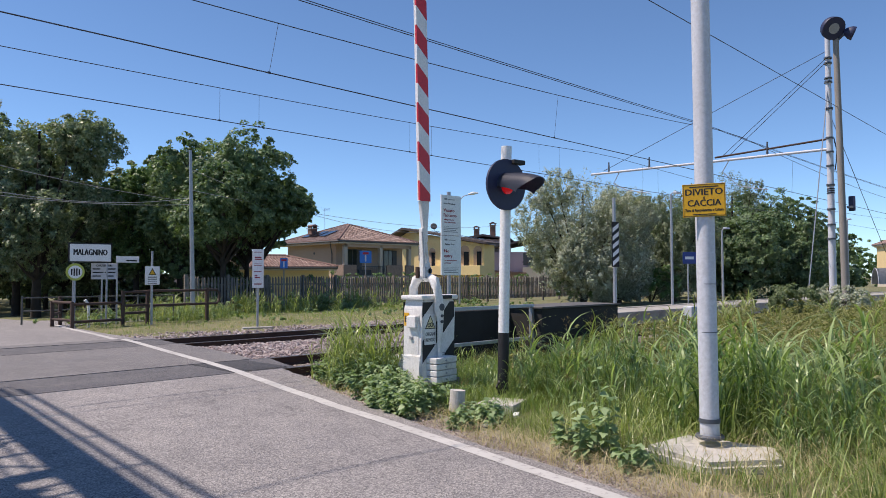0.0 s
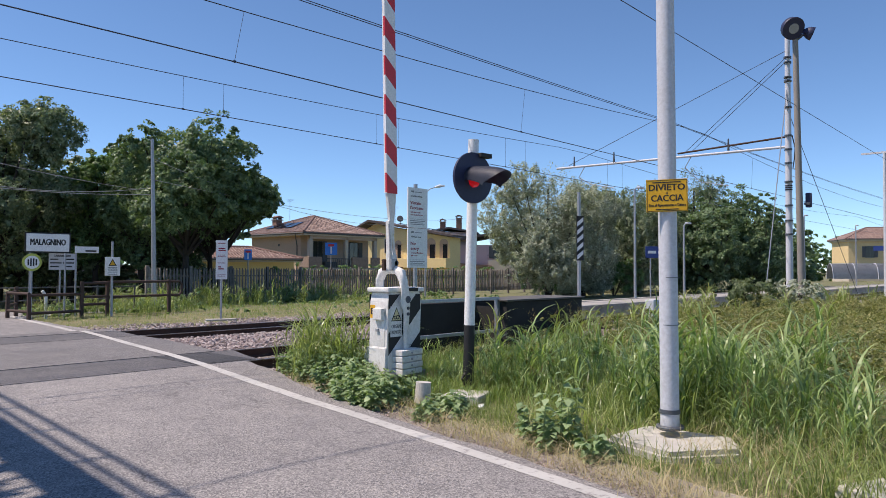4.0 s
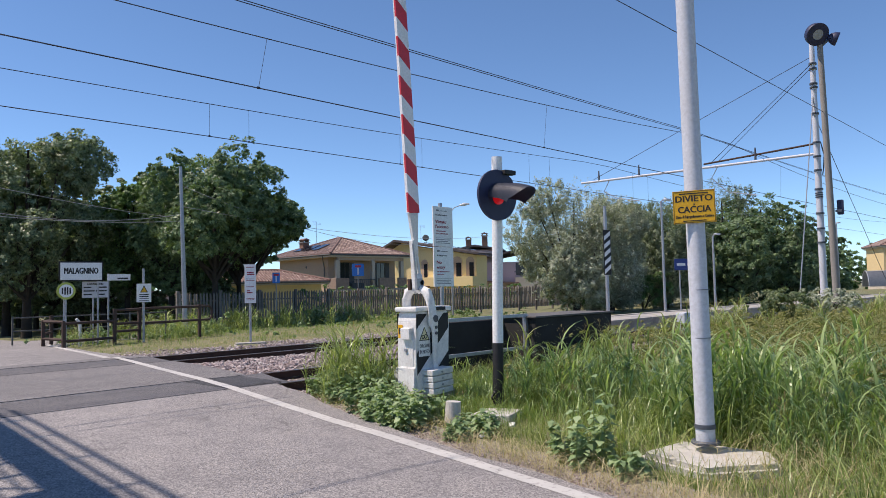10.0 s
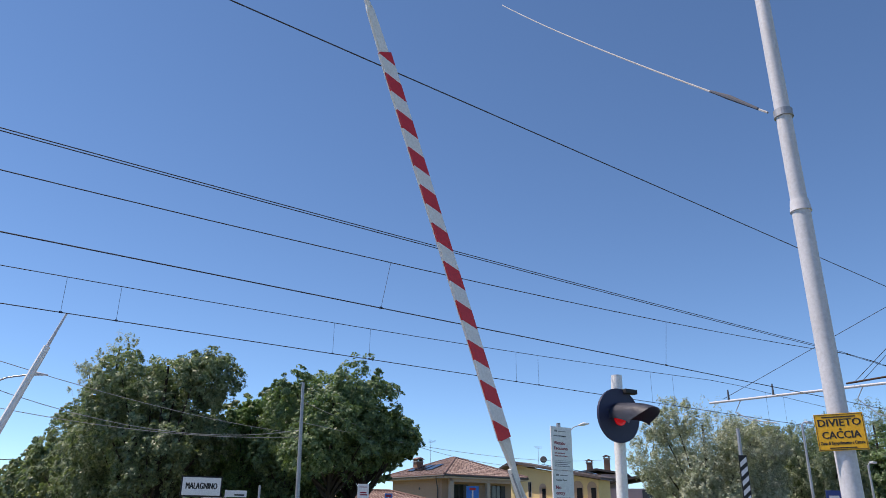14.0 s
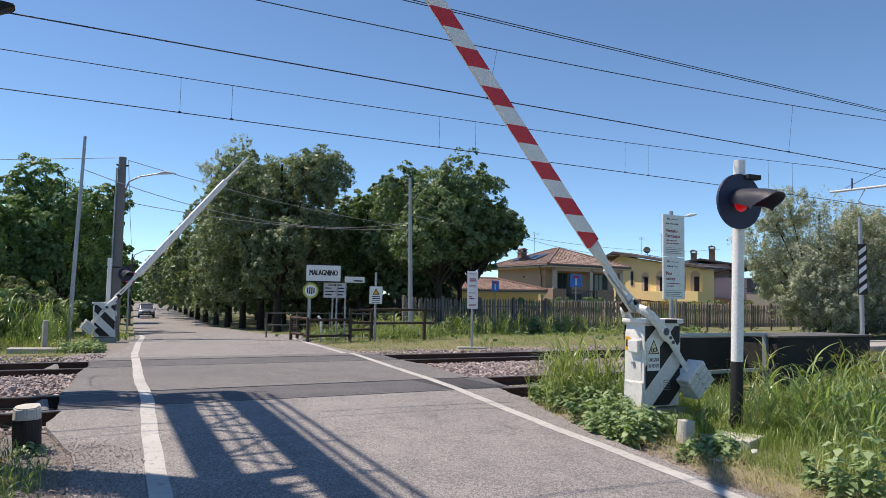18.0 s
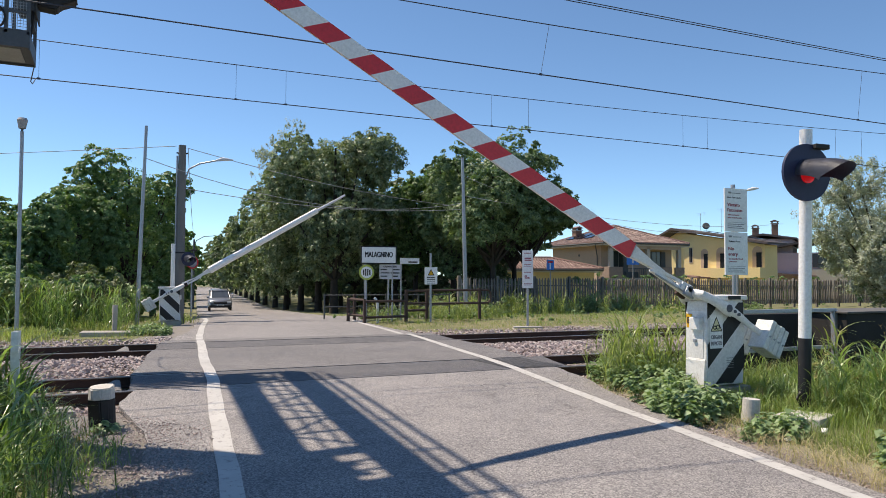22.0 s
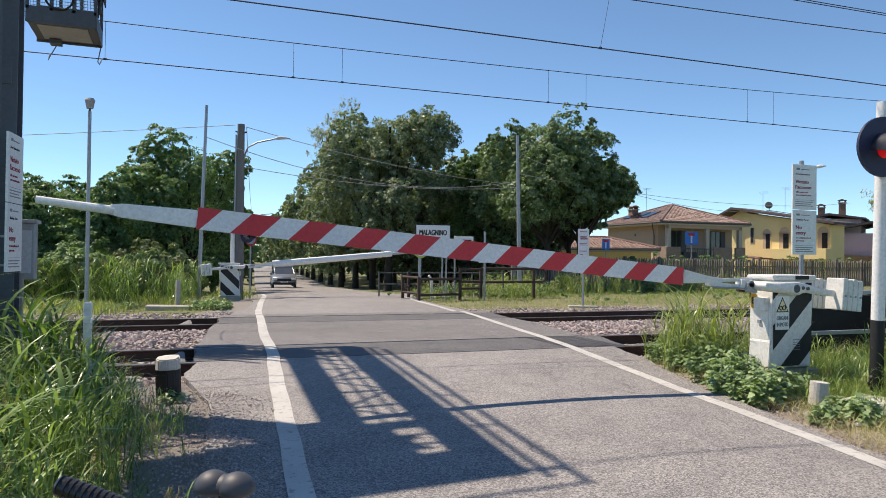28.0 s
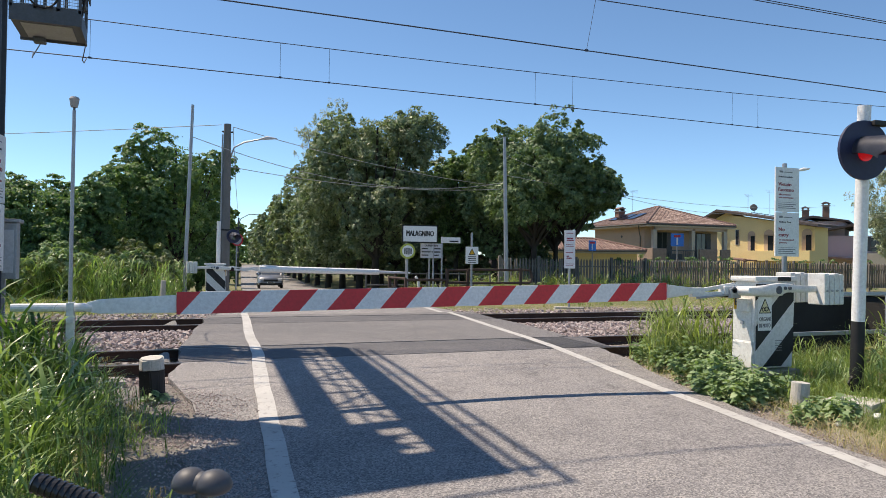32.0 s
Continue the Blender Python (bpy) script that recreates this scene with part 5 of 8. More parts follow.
    for z in (bz + 0.86, bz + 1.4):
        b = bmesh.new()
        prof = [(bx1 + 0.1, z - 0.14), (bx1 + 0.36, z - 0.16), (bx1 + 0.42, z - 0.08), (bx1 + 0.66, z + 0.04), (bx1 + 0.66, z + 0.08), (bx1 + 0.1, z + 0.13)]
        plate(prof, 0.3, "y", by0 + 0.1, b, 0.02)
        part("signal_hood", b, BLACK, sg, "black signal hood")
    for z in (bz + 0.4, bz + 0.2, bz + 0.6):
        part("cable", sweep([(bx1 + 0.02, by0 + 0.1, z), (bx1 + 0.06, by0 + 0.05, z + 0.3), (bx1, by0 + 0.1, z + 0.8)], 0.02, 6), BLACK, sg)
    return t


gantry()
no_entry_board(pose(-1.1, -1.48, 1.2, 0, 0, 84.5), "white bilingual no-entry board fixed to a steel column", False)


def cabinet():
    t = thing("relay_cabinet", "grey metal relay cabinet on a post", "cabinet", m=pose(-1.16, -0.78, -0.1))
    part("case", box(-0.16, 0.16, -0.1, 0.1, 1.2, 1.82, 0.012), GALV, t)
    part("door", box(-0.13, 0.13, -0.106, -0.1, 1.27, 1.74, 0.004), PALE_STEEL, t)
    part("roof", box(-0.19, 0.19, -0.13, 0.13, 1.82, 1.86, 0.01), GALV, t)
    part("post", box(-0.04, 0.04, -0.03, 0.03, -0.3, 1.2), GALV, t)


cabinet()


def boom_rest():
    t = thing("boom_rest", "white steel boom rest post in tall grass", "post", m=pose(-0.27, -2.85, -0.1))
    part("post", box(-0.035, 0.035, -0.03, 0.03, -0.1, 0.92, 0.008), WHITE, t)
    part("fork", box(-0.03, 0.03, -0.08, -0.06, 0.9, 1.06, 0.006), WHITE, t)
    part("fork", box(-0.03, 0.03, 0.06, 0.08, 0.9, 1.06, 0.006), WHITE, t)
    part("saddle", box(-0.03, 0.03, -0.08, 0.08, 0.88, 0.9, 0.004), WHITE, t)


boom_rest()


def painted_stone(x, y, h, r, label):
    t = thing("painted_stone", label, "bollard", m=pose(x, y, float(ground_z(x, y)), 3, -4, 20))
    rng = np.random.default_rng(int(1000 * x) % 97)
    for name, z0, z1, mat_ in (("foot", -0.1, h * 0.76, BLACK), ("cap", h * 0.76, h, PALE_CONCRETE)):
        b = rod((0, 0, z0), (0, 0, z1), r, r * 0.94, 9)
        for v in b.verts:
            v.co += Vector(rng.normal(0, 0.008, 3))
        bmesh.ops.bevel(b, geom=b.edges[:], offset=0.012, segments=2, affect="EDGES")
        part(name, b, mat_, t)


painted_stone(0.42, -1.8, 0.5, 0.13, "black stone bollard with a chipped white top")
for x, y, w, d, a in ((-0.15, -0.72, 0.5, 0.14, 10), (-0.75, -0.8, 0.5, 0.14, -6), (-0.02, -0.98, 0.28, 0.16, 20)):
    b = box(-w / 2, w / 2, -d / 2, d / 2, -0.1, 0.1, 0.02)
    s = part("concrete_slab", b, CONCRETE)
    s.matrix_basis = pose(x, y, -0.14, 2, 3, a)
    tagged(s, "broken grey concrete slab beside the rail", "slab", "loose slabs")


# ---- second barrier and lights beyond the tracks ----
far_barrier, far_boom = build_barrier(pose(2.42, 16.5, -0.08, 0, 0, 180), "white barrier machine with black stripes beyond the tracks", 4.7, True)
crossing_signal(pose(2.5, 17.2, -0.1, 0, 0, 8), "white post with a dark crossing light on a side bracket", 2.75, 0.5, False, 0.25, 0.5)
far_slab = part("concrete_slab", box(-0.62, 0.62, -0.35, 0.35, -0.15, 0.09, 0.025), CONCRETE)
far_slab.matrix_basis = pose(0.42, 11.55, -0.1, 0, 1, -4)
tagged(far_slab, "long grey concrete slab beside the track", "slab", "loose slabs")
far_stub = part("marker_post", box(-0.06, 0.06, -0.06, 0.06, -0.2, 0.78, 0.015), CONCRETE)
far_stub.matrix_basis = pose(0.62, 12.2, -0.1, 2, 0, 15)
tagged(far_stub, "grey concrete marker post in the grass", "post")


def tube_pole(name, label, x, y, h, r0, r1, mat_, lean=(0, 0), category="pole", z=None, group=""):
    t = thing(name, label, category, group, m=pose(x, y, float(ground_z(x, y)) if z is None else z))
    part("shaft", rod((0, 0, -0.2), (lean[0], lean[1], h), r0, r1, 16), mat_, t, "", True)
    return t


t = tube_pole("utility_pole", "tall grey concrete utility pole with a lamp arm", 2.8, 17.9, 6.6, 0.17, 0.13, POLE_CONCRETE)
part("lamp_arm", sweep([(0.1, 0, 5.3), (0.25, 0, 5.75), (0.6, -0.1, 5.95), (1.25, -0.3, 6.1)], 0.03, 8), GALV, t, "", True)
part("lamp_head", sweep([(1.15, -0.27, 6.08), (1.4, -0.35, 6.14), (1.75, -0.45, 6.12)], [0.035, 0.075, 0.02], 10), PALE_STEEL, t, "", True)
part("conduit", rod((-0.18, 0, 0), (-0.17, 0, 6.2), 0.03, n=8), GALV, t)
for x in (-0.2, 0.2):
    part("insulator", rod((x * 0.6, 0, 6.3), (x, 0, 6.32), 0.03, 0.03, 10), BLACK, t)
tube_pole("steel_mast", "thin galvanised steel mast leaning slightly", 1.35, 17.0, 6.9, 0.075, 0.05, GALV, (0.18, 0.0))
t = tube_pole("lamp_post", "thin lamp post with a round head", -1.72, 12.0, 5.4, 0.055, 0.045, GALV, category="lamp")
part("lamp_neck", rod((0, 0, 5.35), (0, 0, 5.5), 0.03, n=10), DARK_STEEL, t)
part("lamp_head", rod((0, 0, 5.48), (0, 0, 5.7), 0.09, 0.13, 14), MAST_GREY, t, "", True)
part("lamp_cap", rod((0, 0, 5.7), (0, 0, 5.76), 0.135, 0.1, 14), MAST_GREY, t, "", True)
t = tube_pole("street_lamp", "dark street lamp down the road", 7.75, 62.0, 6.6, 0.1, 0.08, DARK_STEEL, category="lamp")
part("lamp_arm", sweep([(0, 0, 5.9), (0.2, 0, 6.5), (0.9, 0, 6.9), (1.9, 0, 7.0)], 0.035, 8), DARK_STEEL, t, "", True)
tube_pole("steel_mast", "tall galvanised steel mast before the trees", 16.48, 22.0, 7.78, 0.12, 0.07, GALV, (-0.22, 0))
t = thing("road_sign", "round prohibition sign with a red rim turned away", "sign", m=pose(3.38, 19.5, 0.1, 0, 0, 20))
part("post", rod((0, 0.04, -0.4), (0, 0.04, 2.3), 0.03, n=10), GALV, t)
part("disc", rod((0, 0, 1.95), (0, 0.02, 1.95), 0.24, n=24), MAST_GREY, t)
part("rim", sweep([(0.22 * math.cos(a), -0.002, 1.95 + 0.22 * math.sin(a)) for a in np.linspace(0, 6.2832, 25)], 0.03, 6), RED, t)


def slack(a, b, sag, r=0.012, label="thin sagging service cable", n=14):
    a, b = Vector(a), Vector(b)
    pts = [a.lerp(b, i / n) - Vector((0, 0, sag * 4 * (i / n) * (1 - i / n))) for i in range(n + 1)]
    return tagged(part("service_cable", sweep(pts, r, 6), MAST_GREY, None, "", True), label, "wire", "service cables")


slack((2.6, 17.9, 6.25), (-40, 46, 7.2), 0.5)
slack((3.0, 17.9, 4.7), (16.25, 22.0, 4.9), 0.35)
slack((3.0, 17.9, 6.2), (30, 33, 6.6), 0.9)
slack((1.5, 17.0, 5.6), (16.2, 22.0, 5.2), 0.9)
slack((16.15, 22.0, 5.6), (60, 40, 7.0), 0.8)
slack((3.0, 17.9, 6.2), (7.75, 62, 5.6), 0.8)
slack((16.15, 22.0, 6.6), (45, 34, 5.4), 1.0)

x, y = at_view(46.9, 48)
t = tube_pole("street_lamp", "slim grey street lamp with a white head", x, y, 7.0, 0.07, 0.05, GALV, category="lamp")
part("lamp_arm", sweep([(0, 0, 6.9), (0.2, -0.15, 7.2), (0.55, -0.4, 7.35)], 0.03, 8), GALV, t, "", True)
part("lamp_head", sweep([(0.5, -0.37, 7.34), (0.75, -0.55, 7.42), (1.05, -0.75, 7.45)], [0.06, 0.11, 0.04], 10), WHITE_CLEAN, t, "white lamp head", True)

# ---- the track's own posts, arm and stays to the right ----
TX, TYY = 31.19, -1.18


def catenary_mast():
    t = thing("catenary_mast", "grey steel catenary mast with a long cross arm", "mast", m=pose(TX, TYY, -0.3))
    part("shaft", rod((0, 0, -0.2), (0, 0, 6.0), 0.14, 0.12, 20), PALE_STEEL, t, "", True)
    part("upper_shaft", rod((0, 0, 6.0), (0, 0, 11.2), 0.125, 0.095, 20), PALE_STEEL, t, "", True)
    for z in (3.2, 3.75, 4.35, 5.3, 6.05, 6.6, 7.15, 8.3, 9.35, 9.5, 10.1, 10.3):
        part("clamp", rod((0, 0, z), (0, 0, z + 0.07), 0.155 if z < 6 else 0.145, n=16), DARK_STEEL, t)
        part("clamp_bolt", box(-0.22, -0.14, -0.05, 0.05, z + 0.005, z + 0.06, 0.008), DARK_STEEL, t)
    for z in (5.0, 5.08, 5.16):
        part("marking", rod((0, 0, z), (0, 0, z + 0.04), 0.1415, n=20), BLACK, t)
    part("cable_loop", sweep([(0.1, -0.12, 7.2), (0.18, -0.2, 6.7), (0.12, -0.18, 6.2), (0.02, -0.16, 5.9)], 0.02, 6), BLACK, t, "", True)
    part("arm", rod((0, 0.1, 6.75), (0, 10.9, 6.85), 0.055, n=12), PALE_STEEL, t, "long grey steel cross arm", True)
    part("arm", rod((0, 0.1, 7.15), (0, 4.6, 6.95), 0.04, n=12), RUST, t, "", True)
    part("stay", rod((0, 0, 10.4), (0, 4.3, 6.95), 0.012, n=6), WIRE, t)
    part("stay", rod((0, 0, 10.25), (0, 4.0, 6.95), 0.012, n=6), WIRE, t)
    part("stay", rod((0, 0, 10.65), (0, 10.2, 6.95), 0.012, n=6), WIRE, t)
    for y in (2.38, 5.0, 7.74, 9.9):
        part("insulator", rod((0, y, 6.85), (0, y, 7.35), 0.05, 0.03, 10), DARK_STEEL, t)
    for y, z in ((2.38, 5.36), (7.74, 5.66)):
        part("steady_arm", sweep([(0, y + 1.6, 6.78), (0, y + 1.9, 6.3), (0, y + 1.2, z + 0.25), (0, y, z)], 0.022, 8), GALV, t, "", True)
    part("guy", rod((0, 0, 9.4), (-2.2, 0.3, 0.2), 0.02, n=6), GALV, t)
    part("guy", rod((0, 0, 8.2), (14, 0.5, 0.2), 0.012, n=6), WIRE, t)
    return t


catenary_mast()


def floodlight_pole():
    t = thing("floodlight_pole", "weathered wooden pole with two dark floodlights", "lamp", m=pose(29.53, -2.1, -0.15))
    part("shaft", rod((0, 0, -0.2), (-0.1, 0.12, 10.35), 0.135, 0.1, 16), WOOD_POLE, t, "", True)
    for c, d, r, name in ((Vector((-0.3, 0.2, 10.75)), Vector((-0.62, -0.62, -0.48)), 0.42, "large dark bell-shaped floodlight"), (Vector((0.0, -0.35, 10.5)), Vector((0.35, -0.85, -0.4)), 0.25, "smaller dark floodlight")):
        d = d.normalized()
        h = part("floodlight", sweep([c - d * r * 0.95, c - d * r * 0.6, c - d * r * 0.1, c + d * r * 0.45, c + d * r * 0.5], [r * 0.25, r * 0.62, r * 0.92, r, r * 0.97], 22), NAVY_BLACK, t, name, True)
        part("glass", rod(c + d * r * 0.505, c + d * r * 0.52, r * 0.45, n=18), MAST_GREY, h, "grey lamp glass")
        part("bracket", rod((-0.1, 0.12, 10.25), c - d * r * 0.5, 0.045, n=8), DARK_STEEL, t)
    part("loudspeaker", box(0.12, 0.27, -0.32, -0.1, 4.0, 4.55, 0.05), NAVY_BLACK, t, "dark box hung on the pole")
    part("bracket", box(0.02, 0.16, -0.28, -0.08, 4.1, 4.18), DARK_STEEL, t)


floodlight_pole()
t = tube_pole("platform_mast", "tall grey lamp mast with a cross bar", 47.5, -1.5, 8.4, 0.12, 0.08, PALE_STEEL, category="lamp", z=-0.2)
part("crossbar", box(-0.06, 0.06, -1.15, 1.15, 8.36, 8.46), PALE_STEEL, t)
# near wire along the verge, held by the steel pole
slack((7.0, -7.02, 5.38), (11.5, 1.9, 14.6), 0.1, 0.012, "dark stay cable from the steel pole")
ins = part("stay_insulator", sweep([(7.05, -6.9, 5.5), (7.25, -6.5, 5.91), (7.4, -6.2, 6.2)], [0.015, 0.03, 0.015], 8), WIRE)
tagged(ins, "dark insulator on the stay cable", "insulator")
wire("feeder_wire", [(x, -2.0, 8.05 - 0.013 * x) for x in range(-120, 300, 10)], 0.011, "dark feeder cable along the verge")


# ---- platform ----
def platform():
    PAVE = surface("pale_platform_paving", (0.42, 0.4, 0.37), (0.3, 0.28, 0.25), 0.9, big=0.8, fine=30, amount=0.6)
    t = tagged(part("platform", box(19.7, 260, 2.45, 4.65, -0.3, 0.26), CONCRETE), "low island platform of weathered concrete between the tracks", "platform", kind="structure")
    part("paving", box(19.75, 260, 2.75, 4.4, 0.264, 0.27), PAVE, t)
    for y in (2.42, 4.4):
        for i in range(40):
            part("coping_stone", box(19.7 + i * 1.5, 21.18 + i * 1.5, y, y + 0.29, 0.2, 0.3, 0.015), CONCRETE, t)


platform()
t = thing("marker_board", "black board with white diagonal stripes on a post", "sign", m=pose(24.2, 4.18, 0.42, 0, 0, -20))
part("post", rod((0, 0.05, -0.2), (0, 0.05, 4.0), 0.07, 0.06, 14), GALV, t, "", True)
brd = part("board", box(-0.165, 0.165, -0.03, 0.0, 1.42, 3.1, 0.006), BLACK, t)
for i in range(5):
    z = 1.46 + i * 0.31
    part("white_bar", plate([(-0.14, z), (0.14, z + 0.2), (0.14, z + 0.36), (-0.14, z + 0.16)], 0.004, "y", -0.034), STRIPE_WHITE, brd)
for x, y, h in ((29.17, 4.47, 4.7), (34.25, 4.5, 3.4), (52, 4.0, 4.8), (66, 4.0, 4.8)):
    t = tube_pole("platform_lamp", "slim pale lamp post on the platform", x, y, h, 0.06, 0.045, GALV, category="lamp", z=0.28, group="platform lamps")
    part("lamp_arm", sweep([(0, 0, h - 0.05), (0.1, 0, h + 0.05), (0.5, 0.05, h + 0.1)], 0.025, 8), GALV, t)
    part("lamp_head", box(0.4, 0.8, -0.05, 0.12, h + 0.08, h + 0.16, 0.02), PALE_STEEL, t)
t = thing("station_sign", "blue station name board on two posts", "sign", m=pose(30.4, 4.0, 0.28, 0, 0, -35))
for x in (-0.35, 0.4):
    part("post", rod((x, 0.04, 0), (x, 0.04, 2.2), 0.03, n=10), GALV, t)
p = part("panel", box(-0.6, 0.6, -0.015, 0.015, 1.75, 2.25, 0.005), STATION_BLUE, t)
bars("faint_name", [(-0.5, -0.1, 2.0, 0.12), (0.0, 0.5, 2.0, 0.12)], STRIPE_WHITE, p, pose(0, -0.017, 0))


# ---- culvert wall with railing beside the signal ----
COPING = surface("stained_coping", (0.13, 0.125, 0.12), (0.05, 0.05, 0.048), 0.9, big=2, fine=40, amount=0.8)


def culvert():
    t = thing("culvert_wall", "blackened concrete culvert wall with a steel railing", "wall", m=pose(0, 0, 0))
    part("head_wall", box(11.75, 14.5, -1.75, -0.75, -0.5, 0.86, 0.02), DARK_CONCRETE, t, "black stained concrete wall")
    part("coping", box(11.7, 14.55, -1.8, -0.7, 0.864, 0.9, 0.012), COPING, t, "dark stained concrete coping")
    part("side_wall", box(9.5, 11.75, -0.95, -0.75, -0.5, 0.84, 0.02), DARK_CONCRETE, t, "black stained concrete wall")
    for z in (0.92, 0.3):
        part("rail", box(9.4, 11.75, -1.56, -1.5, z - 0.03, z + 0.03, 0.005), GALV, t)
    for x in (9.45, 11.72):
        part("post", box(x - 0.04, x + 0.04, -1.57, -1.49, -0.3, 0.93, 0.005), GALV, t)


culvert()
t = thing("junction_post", "small grey junction box on a short post", "box", m=pose(17.4, -2.0, -0.2))
part("post", box(-0.08, 0.08, -0.06, 0.06, -0.1, 0.55), GALV, t)
part("case", box(-0.15, 0.15, -0.12, 0.12, 0.5, 0.95, 0.03), PALE_STEEL, t)


# ---- houses behind the fence ----
def placed(bearing, dist, turn, z=-1.3):
    x, y = at_view(bearing, dist)
    return pose(x, y, z, 0, 0, -bearing + turn)


def window(parent, x, z, w, h, y=-0.02, shutters=True, arch=False, sill=True, axis="front"):
    """A window on a front wall (y = 0 facing -y): recessed pane, frame, shutters and sill."""
    f = part("window", box(x - w / 2 - 0.06, x + w / 2 + 0.06, y - 0.03, y + 0.02, z - 0.06, z + h + 0.06, 0.01), SHUTTER if shutters else PLASTER_PALE, parent, "shuttered window" if shutters else "window")
    part("pane", box(x - w / 2, x + w / 2, y - 0.036, y - 0.031, z, z + h), PANE, f)
    part("mullion", box(x - 0.03, x + 0.03, y - 0.05, y - 0.037, z, z + h), SHUTTER, f)
    if shutters:
        for s in (-1, 1):
            a = x + s * (w / 2 + 0.32)
            part("shutter", box(a - 0.26, a + 0.26, y - 0.07, y - 0.035, z - 0.03, z + h + 0.03, 0.008), SHUTTER, f, "grey wooden shutter")
    if sill:
        part("sill", box(x - w / 2 - 0.15, x + w / 2 + 0.15, y - 0.12, y, z - 0.12, z - 0.07, 0.01), CONCRETE, f)
    return f


def roof_slab(name, corners, parent, thick=0.16, mat_=None):
    """A tilted roof plane through its corners, with thickness."""
    b = bmesh.new()
    top = [b.verts.new(c) for c in corners]
    low = [b.verts.new((c[0], c[1], c[2] - thick)) for c in corners]
    b.faces.new(top)
    b.faces.new(low[::-1])
    n = len(corners)
    for i in range(n):
        b.faces.new((top[i], low[i], low[(i + 1) % n], top[(i + 1) % n]))
    bmesh.ops.recalc_face_normals(b, faces=b.faces[:])
    return part(name, b, mat_ or TILE_BASE, parent, "brown tiled roof slope")


def tile_ribs(parent, corners, step=0.24, r=0.07):
    """Rounded tile courses running up a roof plane: corners a, b along the eaves, then c, d along the top. Joined: hundreds of narrow courses."""
    a, b_, c, d = (Vector(p) for p in corners)
    length = (b_ - a).length
    n = max(2, int(length / step))
    nor = (b_ - a).cross(d - a).normalized()
    if nor.z < 0:
        nor = -nor
    b = bmesh.new()
    along = (b_ - a).normalized()
    for i in range(n):
        u = (i + 0.5) / n
        lo = a.lerp(b_, u)
        # the top end: where the line up the slope leaves the plane
        up = (nor.cross(along)).normalized()
        if up.z < 0:
            up = -up
        best = None
        for p, q in ((b_, c), (c, d), (d, a)):
            e = q - p
            if e.length < 1e-4:
                continue
            m = np.array([[up.dot(along), -e.dot(along)], [up.dot(up), -e.dot(up)]])
            rhs = np.array([(p - lo).dot(along), (p - lo).dot(up)])
            if abs(np.linalg.det(m)) < 1e-6:
                continue
            s, k = np.linalg.solve(m, rhs)
            if s > 0.05 and -0.001 <= k <= 1.001 and (best is None or s < best):
                best = s
        if not best:
            continue
        hi = lo + up * best
        steps = max(1, int(best / 0.4))
        for k in range(steps):
            p0, p1 = lo.lerp(hi, k / steps), lo.lerp(hi, (k + 1) / steps)
            vs = []
            for p, rr, lift in ((p0, r, 0.035), (p1, r * 0.8, 0.0)):
                vs.append([b.verts.new(p + along * (rr * math.cos(t)) + nor * (rr * math.sin(t) * 0.8 + lift)) for t in (math.pi, math.pi * 0.67, math.pi * 0.33, 0)])
            for j in range(3):
                b.faces.new((vs[0][j], vs[0][j + 1], vs[1][j + 1], vs[1][j]))
            b.faces.new(vs[0][::-1])
    return tagged(part("roof_tiling", b, ROOF_COURSE, parent, "curved clay tiles in courses"), kind="stuff")


ROOF_COURSE = island("clay_roof_tile", [(0.2, 0.14, 0.125), (0.31, 0.22, 0.19), (0.42, 0.32, 0.28), (0.26, 0.18, 0.155), (0.38, 0.29, 0.25)], 0.85, 0.3, 30)


def hip_roof(parent, x0, x1, y0, y1, z, rise, over=0.9):
    x0, x1, y0, y1 = x0 - over, x1 + over, y0 - over, y1 + over
    w, d = x1 - x0, y1 - y0
    if w > d:
        r0, r1 = (x0 + d / 2, (y0 + y1) / 2, z + rise), (x1 - d / 2, (y0 + y1) / 2, z + rise)
        planes = [((x0, y0, z), (x1, y0, z), r1, r0), ((x1, y1, z), (x0, y1, z), r0, r1), ((x0, y1, z), (x0, y0, z), r0, r0), ((x1, y0, z), (x1, y1, z), r1, r1)]
    else:
        r0, r1 = ((x0 + x1) / 2, y0 + w / 2, z + rise), ((x0 + x1) / 2, y1 - w / 2, z + rise)
        planes = [((x0, y0, z), (x1, y0, z), r0, r0), ((x1, y1, z), (x0, y1, z), r1, r1), ((x0, y1, z), (x0, y0, z), r0, r1), ((x1, y0, z), (x1, y1, z), r1, r0)]
    for pl in planes:
        c = [p for i, p in enumerate(pl) if i < 3 or p != pl[2]]
        s = roof_slab("roof_slope", c, parent)
        tile_ribs(s, pl)
    for a, b in ((planes[0][0], r0), (planes[0][1], r1 if w > d else r0), (planes[1][0], r1), (planes[1][1], r0 if w > d else r1), (r0, r1)):
        if (Vector(a) - Vector(b)).length > 0.1:
            part("ridge", rod(Vector(a) + Vector((0, 0, 0.04)), Vector(b) + Vector((0, 0, 0.04)), 0.1, n=8), TILE_BASE, parent)
    part("eaves_board", box(x0 + 0.05, x1 - 0.05, y0 + 0.05, y1 - 0.05, z - 0.3, z - 0.17), PLASTER_PALE, parent)
    part("gutter", rod((x0, y0, z - 0.1), (x1, y0, z - 0.1), 0.07, n=8), SHUTTER, parent)
    part("gutter", rod((x0, y0, z - 0.1), (x0, y1, z - 0.1), 0.07, n=8), SHUTTER, parent)


